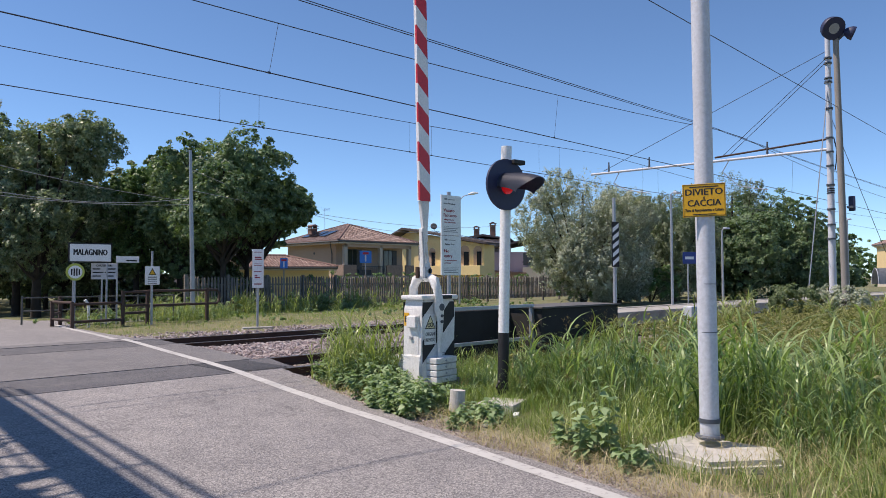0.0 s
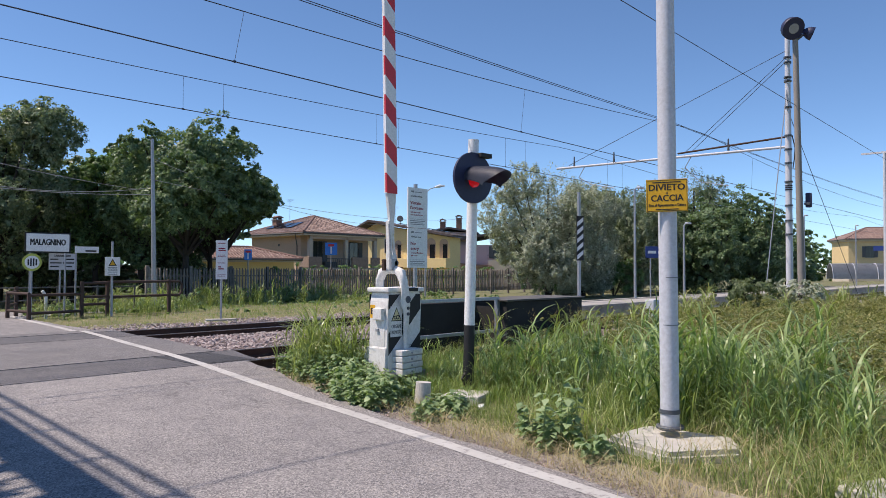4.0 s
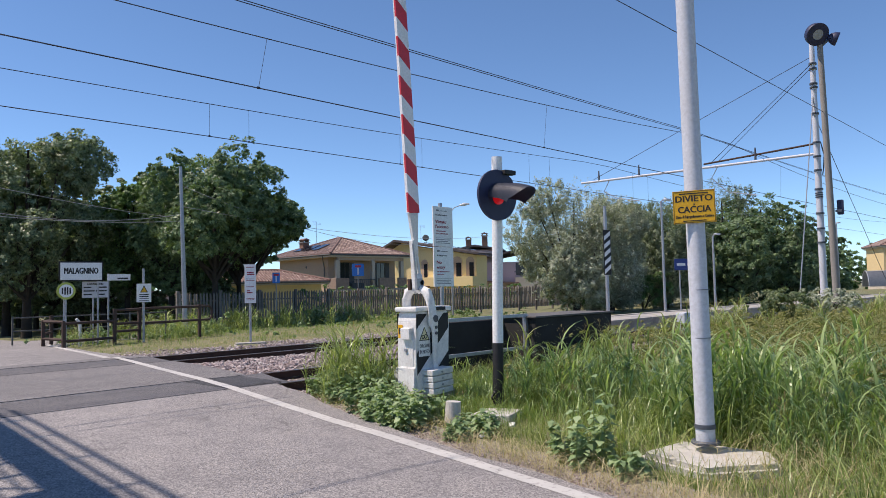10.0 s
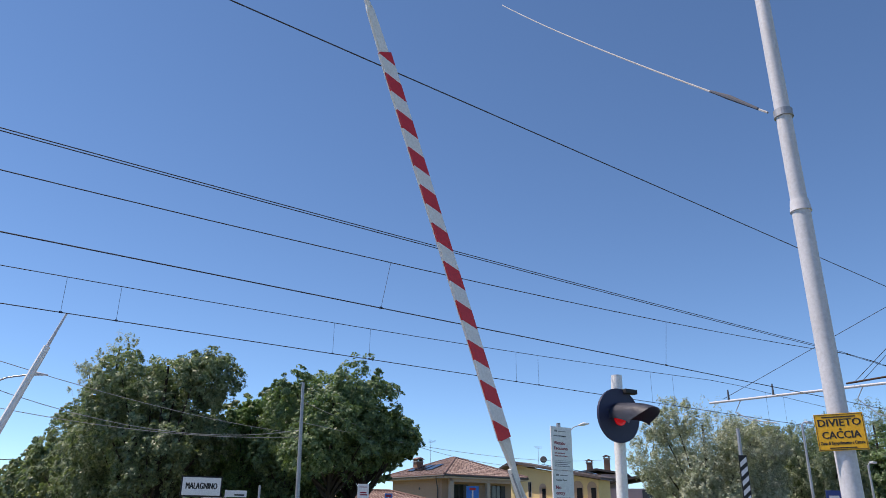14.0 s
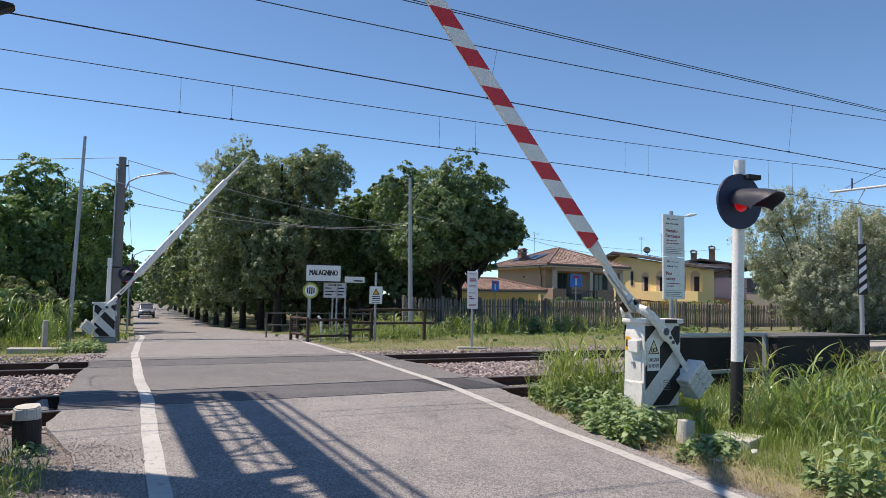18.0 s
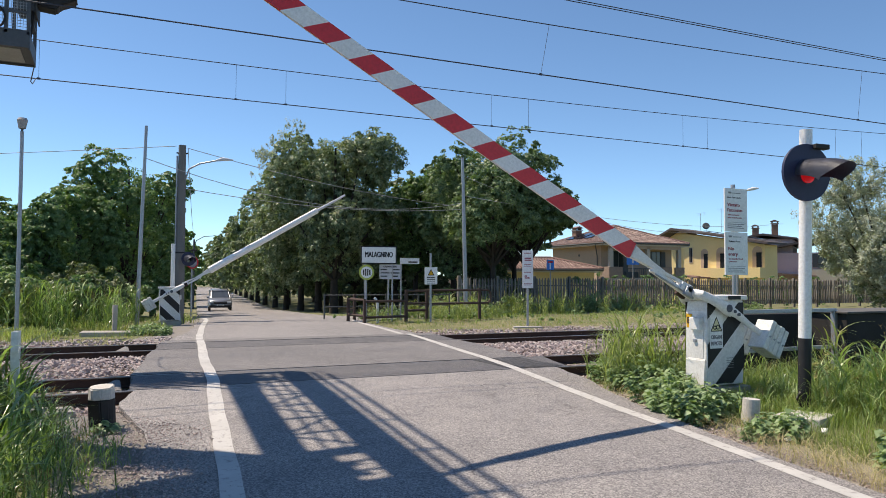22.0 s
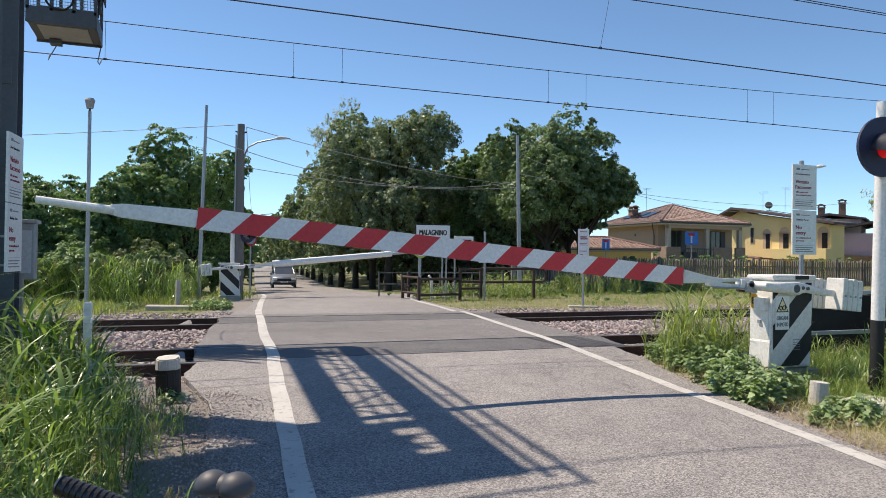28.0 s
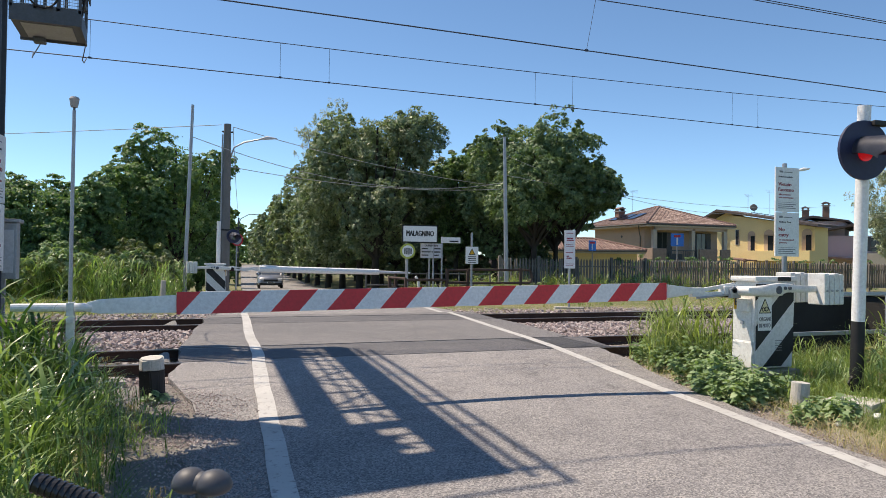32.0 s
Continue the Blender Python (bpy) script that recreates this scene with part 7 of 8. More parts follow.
# ---- car coming down the road ----
def car():
    t = thing("car", "silver-blue compact estate car driving towards the crossing", "car")
    PAINT = surface("silver_blue_car_paint", (0.27, 0.285, 0.32), (0.23, 0.245, 0.275), 0.28, 0.45, big=2, fine=20, amount=0.3, relief=0.0)

    def loft(profiles):
        """A body from side profiles (y, z) set at widths across."""
        b = bmesh.new()
        rings = [[b.verts.new((x, y, z)) for y, z in prof] for x, prof in profiles]
        n = len(rings[0])
        for p, q in zip(rings, rings[1:]):
            for i in range(n):
                b.faces.new((p[i], p[(i + 1) % n], q[(i + 1) % n], q[i]))
        b.faces.new(rings[0])
        b.faces.new(rings[-1][::-1])
        bmesh.ops.recalc_face_normals(b, faces=b.faces[:])
        return b

    mid = [(-2.1, 0.36), (-2.14, 0.66), (-2.04, 0.84), (-1.9, 0.92), (-1.0, 1.06), (1.95, 1.1), (2.1, 0.95), (2.12, 0.5), (2.0, 0.34)]
    side = [(-1.9, 0.36), (-1.94, 0.64), (-1.86, 0.8), (-1.74, 0.87), (-0.95, 1.0), (1.9, 1.04), (2.0, 0.92), (2.02, 0.5), (1.92, 0.34)]
    b = loft([(-0.88, side), (-0.7, mid), (0.7, mid), (0.88, side)])
    bmesh.ops.bevel(b, geom=b.edges[:], offset=0.025, segments=2, affect="EDGES")
    part("body", b, PAINT, t, "silver-blue painted body", True)
    b = loft([(-0.8, [(-0.98, 1.0), (-0.28, 1.46), (1.6, 1.5), (1.98, 1.04)]), (-0.62, [(-1.05, 1.03), (-0.34, 1.56), (1.55, 1.6), (2.0, 1.06)]), (0.62, [(-1.05, 1.03), (-0.34, 1.56), (1.55, 1.6), (2.0, 1.06)]), (0.8, [(-0.98, 1.0), (-0.28, 1.46), (1.6, 1.5), (1.98, 1.04)])])
    part("cabin_glass", b, plain("car_window", (0.075, 0.09, 0.115), 0.05), t, "dark windscreen and side windows")
    b = loft([(-0.7, [(-0.34, 1.53), (-0.3, 1.58), (1.58, 1.6), (1.62, 1.54)]), (-0.55, [(-0.38, 1.57), (-0.3, 1.64), (1.55, 1.66), (1.62, 1.58)]), (0.55, [(-0.38, 1.57), (-0.3, 1.64), (1.55, 1.66), (1.62, 1.58)]), (0.7, [(-0.34, 1.53), (-0.3, 1.58), (1.58, 1.6), (1.62, 1.54)])])
    part("roof_panel", b, PAINT, t, "silver-blue roof", True)
    for s_ in (-1, 1):
        part("windscreen_pillar", rod((s_ * 0.78, -1.0, 1.03), (s_ * 0.66, -0.32, 1.54), 0.035, n=8), PAINT, t)
    part("bumper", box(-0.8, 0.8, -2.15, -1.95, 0.34, 0.52, 0.04), BLACK, t, "dark lower bumper")
    part("grille", box(-0.5, 0.5, -2.16, -2.08, 0.62, 0.76, 0.01), BLACK, t)
    plt = part("number_plate", box(-0.26, 0.26, -2.165, -2.15, 0.5, 0.6, 0.003), WHITE_CLEAN, t)
    bars("plate_marks", [(-0.2, 0.2, 0.55, 0.05)], INK, plt, pose(0, -2.1665, 0))
    for s in (-1, 1):
        part("headlight", box(s * 0.66 - 0.17, s * 0.66 + 0.17, -2.12, -1.85, 0.68, 0.84, 0.04), WHITE_CLEAN, t, "clear headlight")
        part("mirror", box(s * 0.92 - 0.08, s * 0.92 + 0.08, -0.95, -0.8, 1.02, 1.15, 0.03), PAINT, t)
        for y in (-1.3, 1.35):
            w = part("wheel", rod((s * 0.7, y, 0.31), (s * 0.88, y, 0.31), 0.31, n=20), RUBBER, t, "black tyre")
            part("rim", rod((s * 0.885, y, 0.31), (s * 0.89, y, 0.31), 0.2, n=16), GALV, w)
    part("roof_bars", box(-0.62, -0.58, -0.4, 1.4, 1.66, 1.7), BLACK, t)
    part("roof_bars", box(0.58, 0.62, -0.4, 1.4, 1.66, 1.7), BLACK, t)
    return t


the_car = car()


def van():
    t = thing("van", "white box van parked far down the road", "van", m=pose(7.3, 86, -1.25, 0, 0, -6))
    part("box_body", box(-1.1, 1.1, 0, 4.5, 0.5, 3.1, 0.05), WHITE_CLEAN, t)
    part("tail", box(-1.05, 1.05, -0.02, 0.0, 0.6, 3.0), PALE_STEEL, t)
    part("chassis", box(-0.9, 0.9, 0.1, 6, 0.35, 0.5), BLACK, t)
    part("cab", box(-1.0, 1.0, 4.5, 6.2, 0.5, 2.2, 0.15), WHITE_CLEAN, t)
    for s in (-0.9, 0.9):
        for y in (0.9, 5.2):
            part("wheel", rod((s - 0.1, y, 0.38), (s + 0.1, y, 0.38), 0.38, n=16), RUBBER, t)


van()


# ---- bicycle at the road edge, of which the handlebar shows ----
def bicycle():
    t = thing("bicycle", "parked bicycle with black grips and a grey bell", "bicycle", m=pose(0.485, -8.615, -0.182, 0, 0, -23))
    STEEL = plain("black_enamel", (0.02, 0.02, 0.022), 0.3)
    SATIN = surface("dark_rubbery_plastic", (0.06, 0.065, 0.08), (0.045, 0.047, 0.055), 0.55, 0.0, big=8, fine=40, amount=0.4, relief=0.03)
    # x to the rider's right, y ahead
    for y in (0.22, -0.86):
        w = part("wheel", sweep([(0, y + 0.34 * math.cos(a), 0.35 + 0.34 * math.sin(a)) for a in np.linspace(0, 6.2832, 33)], 0.02, 8), RUBBER, t, "black tyre", True)
        part("hub", rod((-0.05, y, 0.35), (0.05, y, 0.35), 0.025, n=10), GALV, w)
        for i in range(14):
            a = 2 * math.pi * i / 14
            part("spoke", rod((0, y, 0.35), (0, y + 0.32 * math.cos(a), 0.35 + 0.32 * math.sin(a)), 0.0015, n=4), GALV, w)
    part("fork", sweep([(0, 0.22, 0.35), (0, 0.1, 0.7), (0, 0.03, 0.98)], 0.018, 8), STEEL, t)
    part("down_tube", sweep([(0, 0.08, 0.8), (0, -0.25, 0.35), (0, -0.38, 0.3)], 0.018, 8), STEEL, t)
    part("seat_tube", sweep([(0, -0.38, 0.3), (0, -0.56, 0.85)], 0.018, 8), STEEL, t)
    part("chain_stay", sweep([(0.05, -0.86, 0.35), (0, -0.38, 0.3)], 0.014, 8), STEEL, t)
    part("seat_stay", sweep([(0.05, -0.86, 0.35), (0, -0.52, 0.75)], 0.012, 8), STEEL, t)
    part("saddle", sweep([(0, -0.72, 0.9), (0, -0.6, 0.9), (0, -0.44, 0.88)], [0.08, 0.07, 0.025], 10), STEEL, t, "black saddle", True)
    part("kickstand", rod((0, -0.5, 0.3), (-0.16, -0.5, 0.0), 0.008, n=6), GALV, t)
    part("stem", rod((0, 0.03, 0.98), (0, 0.0, 1.05), 0.014, n=10), GALV, t)
    bar = part("handlebar", sweep([(-0.19, 0.0, 1.125), (-0.1, 0.0, 1.075), (0, 0.0, 1.05), (0.1, 0.0, 1.06), (0.2, 0.0, 1.07)], 0.011, 10), GALV, t, "bent steel handlebar", True)
    g0, g1 = Vector((-0.28, 0.0, 1.155)), Vector((-0.17, 0.0, 1.118))
    g = part("grip", rod(g0, g1, 0.017, n=14), STEEL, bar, "ribbed black grip", True)
    for i in range(9):
        p = g0.lerp(g1, 0.08 + 0.1 * i)
        part("grip_rib", rod(p, p + (g1 - g0) * 0.045, 0.0195, n=14), STEEL, bar)
    part("grip_end", rod(g0 - (g1 - g0) * 0.05, g0, 0.015, 0.02, 14), STEEL, bar)
    bell = part("bell", rod((-0.037, 0.15, 1.06), (-0.037, 0.15, 1.1), 0.012, n=10), SATIN, bar, "dark grey double-domed bell")
    for x, y in ((-0.062, 0.155), (-0.036, 0.15), (-0.011, 0.145)):
        b = bmesh.new()
        bmesh.ops.create_uvsphere(b, u_segments=20, v_segments=12, radius=0.029 if x == -0.036 else 0.036)
        for v in b.verts:
            v.co = Vector((x + v.co.x, y + v.co.y, 1.11 + v.co.z * (0.9 if v.co.z > 0 else 0.5)))
        part("bell_dome", b, SATIN, bell, "", True)
    part("bell_arm", rod((-0.03, 0.0, 1.05), (-0.037, 0.15, 1.07), 0.006, n=6), STEEL, bar)
    part("brake_cable", sweep([(-0.12, 0.02, 1.08), (0.0, 0.1, 1.02), (0, 0.1, 0.8)], 0.004, 6), STEEL, bar)
    return t


bicycle()


# ---- ballast, gravel and verge ----
def stones(name, label, n, place, size, material, seed, category="gravel"):
    """Angular stones: squashed octahedra with moved corners."""
    rng = np.random.default_rng(seed)
    base = np.array([(1, 0, 0), (-1, 0, 0), (0, 1, 0), (0, -1, 0), (0, 0, 1), (0, 0, -1)], float)
    tri = np.array([(0, 2, 4), (2, 1, 4), (1, 3, 4), (3, 0, 4), (2, 0, 5), (1, 2, 5), (3, 1, 5), (0, 3, 5)])
    p = place(rng, n)
    n = len(p)
    s = size * rng.uniform(0.5, 1.4, (n, 1, 1))
    v = base[None] * rng.uniform(0.55, 1.0, (n, 6, 1)) + rng.normal(0, 0.16, (n, 6, 3))
    q = rng.normal(0, 1, (n, 3, 3))
    q, _ = np.linalg.qr(q)
    v = np.einsum("nij,nkj->nki", q, v) * s * np.array([1, 1, 0.75]) + p[:, None]
    f = (np.arange(n)[:, None, None] * 6 + tri[None]).reshape(-1, 3)
    return tagged(new(name, array_mesh(name, v.reshape(-1, 3), f, material)), label, category, kind="stuff")


def bed_between(x0, x1, y0, y1, z=-0.13, mound=0.05):
    def place(rng, n):
        x, y = rng.uniform(x0, x1, n), rng.uniform(y0, y1, n)
        ok = (x < edge_l(y) - 0.02) | (x > edge_r(y) + np.where(y < 2, 0.33, 0.02))
        x, y = x[ok], y[ok]
        u = (y - y0) / (y1 - y0)
        return np.stack([x, y, z + mound * np.sin(np.pi * u) + rng.normal(0, 0.015, len(x))], 1)
    return place


stones("ballast", "pinkish grey crushed stone between the two tracks", 9500, bed_between(-6, 1.6, 1.62, 5.48, -0.14, 0.07), 0.045, STONE_CHIPS, 1)
stones("ballast", "pinkish grey crushed stone between the two tracks", 12000, bed_between(7.0, 19.6, 1.62, 5.48, -0.14, 0.07), 0.045, STONE_CHIPS, 2)
stones("ballast", "pinkish grey crushed stone behind the far track", 12000, bed_between(-8, 26, 7.15, 10.6, -0.16, 0.05), 0.05, STONE_CHIPS, 3)
stones("ballast", "pinkish grey crushed stone beside the near track", 6000, bed_between(-6, 20, -1.0, -0.08, -0.2, 0.06), 0.045, STONE_CHIPS, 4)
stones("ballast", "pinkish grey crushed stone between the rails", 5500, bed_between(-6, 22, 0.12, 1.48, -0.2, 0.02), 0.045, STONE_CHIPS, 5)
stones("ballast", "pinkish grey crushed stone between the rails", 5500, bed_between(-6, 26, 5.62, 6.98, -0.2, 0.02), 0.045, STONE_CHIPS, 6)
BED = surface("ballast_bed", (0.3, 0.25, 0.23), (0.18, 0.14, 0.13), 0.95, big=1.0, fine=35, amount=0.6, relief=0.8, depth=0.03)
for x0, x1 in ((-200, 0.55), (7.4, 400)):
    ob = part("track_bed", box(x0, x1, -1.1, 10.4, -0.6, -0.195), BED)
    tagged(ob, "stone track bed under the ballast", "track bed", kind="structure")
SLEEPER = piece_mat("old_sleeper", (0.16, 0.13, 0.11), (0.24, 0.21, 0.19))
for k, yc in enumerate((0.8, 6.3)):
    t = thing("sleepers", "weathered concrete sleepers of one track", "sleepers", m=pose(0, 0, 0))
    sb = part("sleeper", box(-0.13, 0.13, -1.2, 1.2, -0.3, -0.172, 0.02), SLEEPER, t)
    xs_ = [x for x in np.arange(-12, 40, 0.62) if x < 0.6 or x > 7.6]
    for i, x in enumerate(xs_):
        o = sb if i == 0 else new("sleeper", sb.data)
        o.parent = t
        o.matrix_basis = pose(x, yc, 0)
# sloped steel ramps at the ends of the crossing panels
for y0, x in ((0.25, 0.62), (5.7, 0.85)):
    r_ = part("end_ramp", plate([(x - 0.34, -0.16), (x, -0.16), (x, -0.03), (x - 0.06, -0.02)], 1.1, "y", y0, None, 0.01), POLE_CONCRETE)
    tagged(r_, "grey sloped ramp at the end of the crossing panel", "ramp")
# ribs of the near crossing panel
RIB = surface("ribbed_rubber", (0.12, 0.118, 0.12), (0.16, 0.155, 0.15), 0.7, big=3, fine=50, amount=0.5, relief=0.2)
b = bmesh.new()
for i in range(26):
    y = 0.14 + i * 0.053
    box(6.3, 7.3, y, y + 0.03, 0.0, 0.004, bm=b)
ob = part("panel_ribs", b, RIB)
tagged(ob, "fine rubber ribs on the crossing panel", "crossing panel", kind="stuff")


def verge_strip(name, label, side, inner, outer, ya, yb, material):
    yy = np.arange(ya, yb, 0.2)
    u = np.linspace(0, 1, 5)
    f = edge_r if side > 0 else edge_l
    gx = f(yy)[:, None] + side * (inner + (outer(yy) - inner)[:, None] * u[None])
    gy = np.repeat(yy[:, None], 5, 1)
    gz = np.maximum(ground_z(gx, gy) + 0.02, road_z(gy) - 0.1 - 0.03 * u[None])
    gz[:, 0] = road_z(yy) - 0.1
    v = np.stack([gx, gy, gz], -1).reshape(-1, 3)
    n = 5
    i = (np.arange(len(yy) - 1)[:, None] * n + np.arange(n - 1)).ravel()
    fc = np.stack([i, i + 1, i + 1 + n, i + n], 1)
    return tagged(new(name, array_mesh(name, v, fc if side > 0 else fc[:, ::-1], material, True)), label, "verge", kind="structure")


verge_strip("verge", "dry earth and straw along the road edge", 1, -0.03, lambda y: np.interp(y, (-14, -7, -4, -1.2, -0.9), (0.9, 0.7, 0.5, 0.35, 0.3)), -14, -0.8, DIRT)
verge_strip("verge", "gravelly earth at the broken road edge", -1, -0.03, lambda y: np.interp(y, (-12, -6, -3, -1.2), (0.4, 0.4, 0.7, 0.9)), -12, -0.9, GRAVEL)

verge_strip("verge", "gravelly earth along the road beyond the tracks", -1, -0.03, lambda y: np.interp(y, (8, 12, 20, 30), (0.9, 0.8, 0.6, 0.5)), 8.0, 30, GRAVEL)


def on_right(rng, n, d0, d1, ya, yb):
    y = rng.uniform(ya, yb, n)
    x = edge_r(y) + rng.uniform(d0, d1, n)
    return np.stack([x, y, np.maximum(ground_z(x, y), road_z(y) - 0.1)], 1)


stones("loose_gravel", "fine loose gravel at the road edge", 5000, lambda rng, n: on_right(rng, n, -0.12, 0.45, -9, -0.9), 0.012, STONE_CHIPS, 7)


def on_left(rng, n):
    y = rng.uniform(-7, -0.9, n)
    x = edge_l(y) - rng.triangular(-0.75, 0.0, 0.75, n) * np.interp(y, (-4, -2), (0.7, 1.2))
    return np.stack([x, y, road_z(y) - 0.07 + 0.025 * (x > edge_l(y))], 1)


stones("loose_gravel", "fine loose gravel on the broken road edge", 5200, on_left, 0.011, STONE_CHIPS, 8)


# ---- dry grass, weeds and reeds ----
def loose_blades(name, label, roots, hgt, lean, width, material, seed, seg=3, flat=1.0, category="grass"):
    rng = np.random.default_rng(seed)
    n = len(roots)
    h = rng.uniform(*hgt, n)
    me = blade_mesh(name, n, roots, h, rng.uniform(*lean, n), h * rng.uniform(*width, n), material, rng, seg)
    return tagged(new(name, me), label, category, kind="stuff")


rng = np.random.default_rng(77)
loose_blades("straw", "dry straw lying along the road edge", np.concatenate([on_right(rng, 2400, 0.05, 0.6, -9.5, -5.0), on_right(rng, 900, 0.1, 0.6, -5.0, -1.2)]), (0.08, 0.3), (0.9, 1.6), (0.012, 0.03), STRAW, 78)
loose_blades("straw", "dry straw round the concrete block", np.stack([rng.normal(6.8, 0.6, 600), rng.normal(-7.95, 0.45, 600), np.full(600, -0.14)], 1), (0.12, 0.45), (0.8, 1.5), (0.01, 0.02), STRAW, 79)


def reeds(name, label, stems, seed, hgt=(0.7, 1.2), heads=0.2, leaf=None, wide=1.0):
    """Tall coarse grass: stalks with long arching leaves, some with seed heads."""
    rng = np.random.default_rng(seed)
    n = len(stems)
    h = rng.uniform(*hgt, n) * (stems[:, 3] if stems.shape[1] > 3 else 1)
    per = 7
    k = np.repeat(np.arange(n), per)
    u = np.tile(np.linspace(0.12, 0.95, per), n) + rng.normal(0, 0.04, n * per)
    roots = stems[k, :3].copy()
    roots[:, 2] += u * h[k] * 0.85
    roots[:, :2] += rng.normal(0, 0.015, (n * per, 2))
    ln = h[k] * rng.uniform(0.4, 0.68, n * per)
    me = blade_mesh(name, n * per, roots, ln, rng.uniform(0.55, 1.35, n * per), ln * wide * rng.uniform(0.034, 0.058, n * per), leaf or GRASS, rng, 6, 1.1)
    tagged(new(name, me), label, "grass", kind="stuff")
    sh = h * 0.95
    me = blade_mesh("stalks", n, stems[:, :3], sh, rng.uniform(0.02, 0.15, n), np.full(n, 0.009), GRASS, rng, 3, 0.3)
    tagged(new("grass_stalks", me), "upright green grass stalks", "grass", kind="stuff")
    m = int(n * heads)
    if m:
        kk = np.repeat(np.arange(m), 26)
        r2 = stems[kk, :3].copy()
        r2[:, 2] += sh[kk] * rng.uniform(0.9, 1.22, len(kk))
        r2[:, :2] += rng.normal(0, 0.03, (len(kk), 2))
        me = blade_mesh("seed_heads", len(kk), r2, rng.uniform(0.04, 0.1, len(kk)), rng.uniform(0.3, 1.0, len(kk)), np.full(len(kk), 0.006), SEED, rng, 2)
        tagged(new("seed_heads", me), "loose brownish grass seed heads", "grass", kind="stuff")


def stems_in(rng, n, x0, x1, y0, y1, keep, scale=None):
    x, y = scatter(rng, n, x0, x1, y0, y1, keep, 0.14)
    z = ground_z(x, y) - 0.02
    s = scale(x, y) if scale else np.ones(len(x))
    ok = s > 0.2
    return np.stack([x, y, z, s], 1)[ok]


rng = np.random.default_rng(91)
reeds("reeds", "tall arching grass with broad leaves beside the pole", stems_in(rng, 1050, 7.0, 13, -9.5, -1.6, lambda x, y: right_bank(x, y) * (off_right(x, y) > 1.0) * (1 - 0.85 * rough(x, y)), lambda x, y: np.clip(right_height(x, y) * 1.25, 0.2, 1.0)), 92, (0.8, 1.25), 0.06, REED, 1.25)
reeds("reeds", "tall arching grass in front of the barrier", stems_in(rng, 130, 6.95, 7.7, -2.5, -0.9, lambda x, y: 0.9 + 0 * x), 93, (0.5, 1.0), 0.03)
reeds("reeds", "tall arching grass by the culvert", stems_in(rng, 60, 9.2, 15, -3.6, -2.4, lambda x, y: 0.9 + 0 * x), 94, (0.55, 0.95), 0.15)
reeds("reeds", "tall lush arching grass at the gantry", stems_in(rng, 1300, -4.0, 0.45, -7.5, -1.7, left_bank, lambda x, y: np.clip(left_height(x, y) / 1.15, 0.25, 1.1)), 95, (0.9, 1.35), 0.08, LUSH, 1.35)
reeds("reeds", "tall plumed grass beyond the crossing", stems_in(rng, 700, -7, 1.2, 12.8, 20, lambda x, y: 0.9 * (x < line_left(y) - 2.0)), 96, (0.7, 1.35), 0.4, LUSH)
reeds("reeds", "tall weeds in front of the picket fence", stems_in(rng, 420, 14.5, 30, 19, 25.5, lambda x, y: np.clip(0.5 + 0.6 * np.sin(0.9 * x + 0.4 * y), 0.1, 1)), 97, (0.5, 1.15), 0.15, None, 1.3)
reeds("reeds", "tall weeds beside the catenary mast", stems_in(rng, 300, 15, 40, -8, -1.2, lambda x, y: 0.9 + 0 * x), 98, (0.6, 1.15), 0.35)
reeds("reeds", "weeds behind the wooden rail fence", stems_in(rng, 260, 8.8, 15, 14.6, 17, lambda x, y: 0.9 + 0 * x), 99, (0.4, 0.7), 0.1)

far_keep = lambda x, y: np.clip(np.where(x > line_right(y) + 0.4, 1.0, 0.0) + np.where(x < line_left(y) - 0.9, 1.0, 0.0), 0, 1) * np.where((y > 17.6) & (y < 24) & (x > line_right(y) - 1) & (x < line_right(y) + 5), 0.0, 1.0)
grass_field("short_grass", "short yellow-green grass beyond the tracks", 30000, (-9, 32, 9.9, 25.8), far_keep, lambda x, y: 0.2 + 0.1 * np.sin(x) * np.sin(1.3 * y) + 0.05 * np.clip((y - 17) / 6, 0, 1), (0.2, 0.9), (0.035, 0.08), LAWN, 101, 0.08, 2)
grass_field("dry_grass", "dry yellow grass beyond the tracks", 16000, (-9, 32, 9.3, 15), far_keep, lambda x, y: 0.12 + 0 * x, (0.3, 1.0), (0.05, 0.09), STRAW, 102, 0.2, 2)


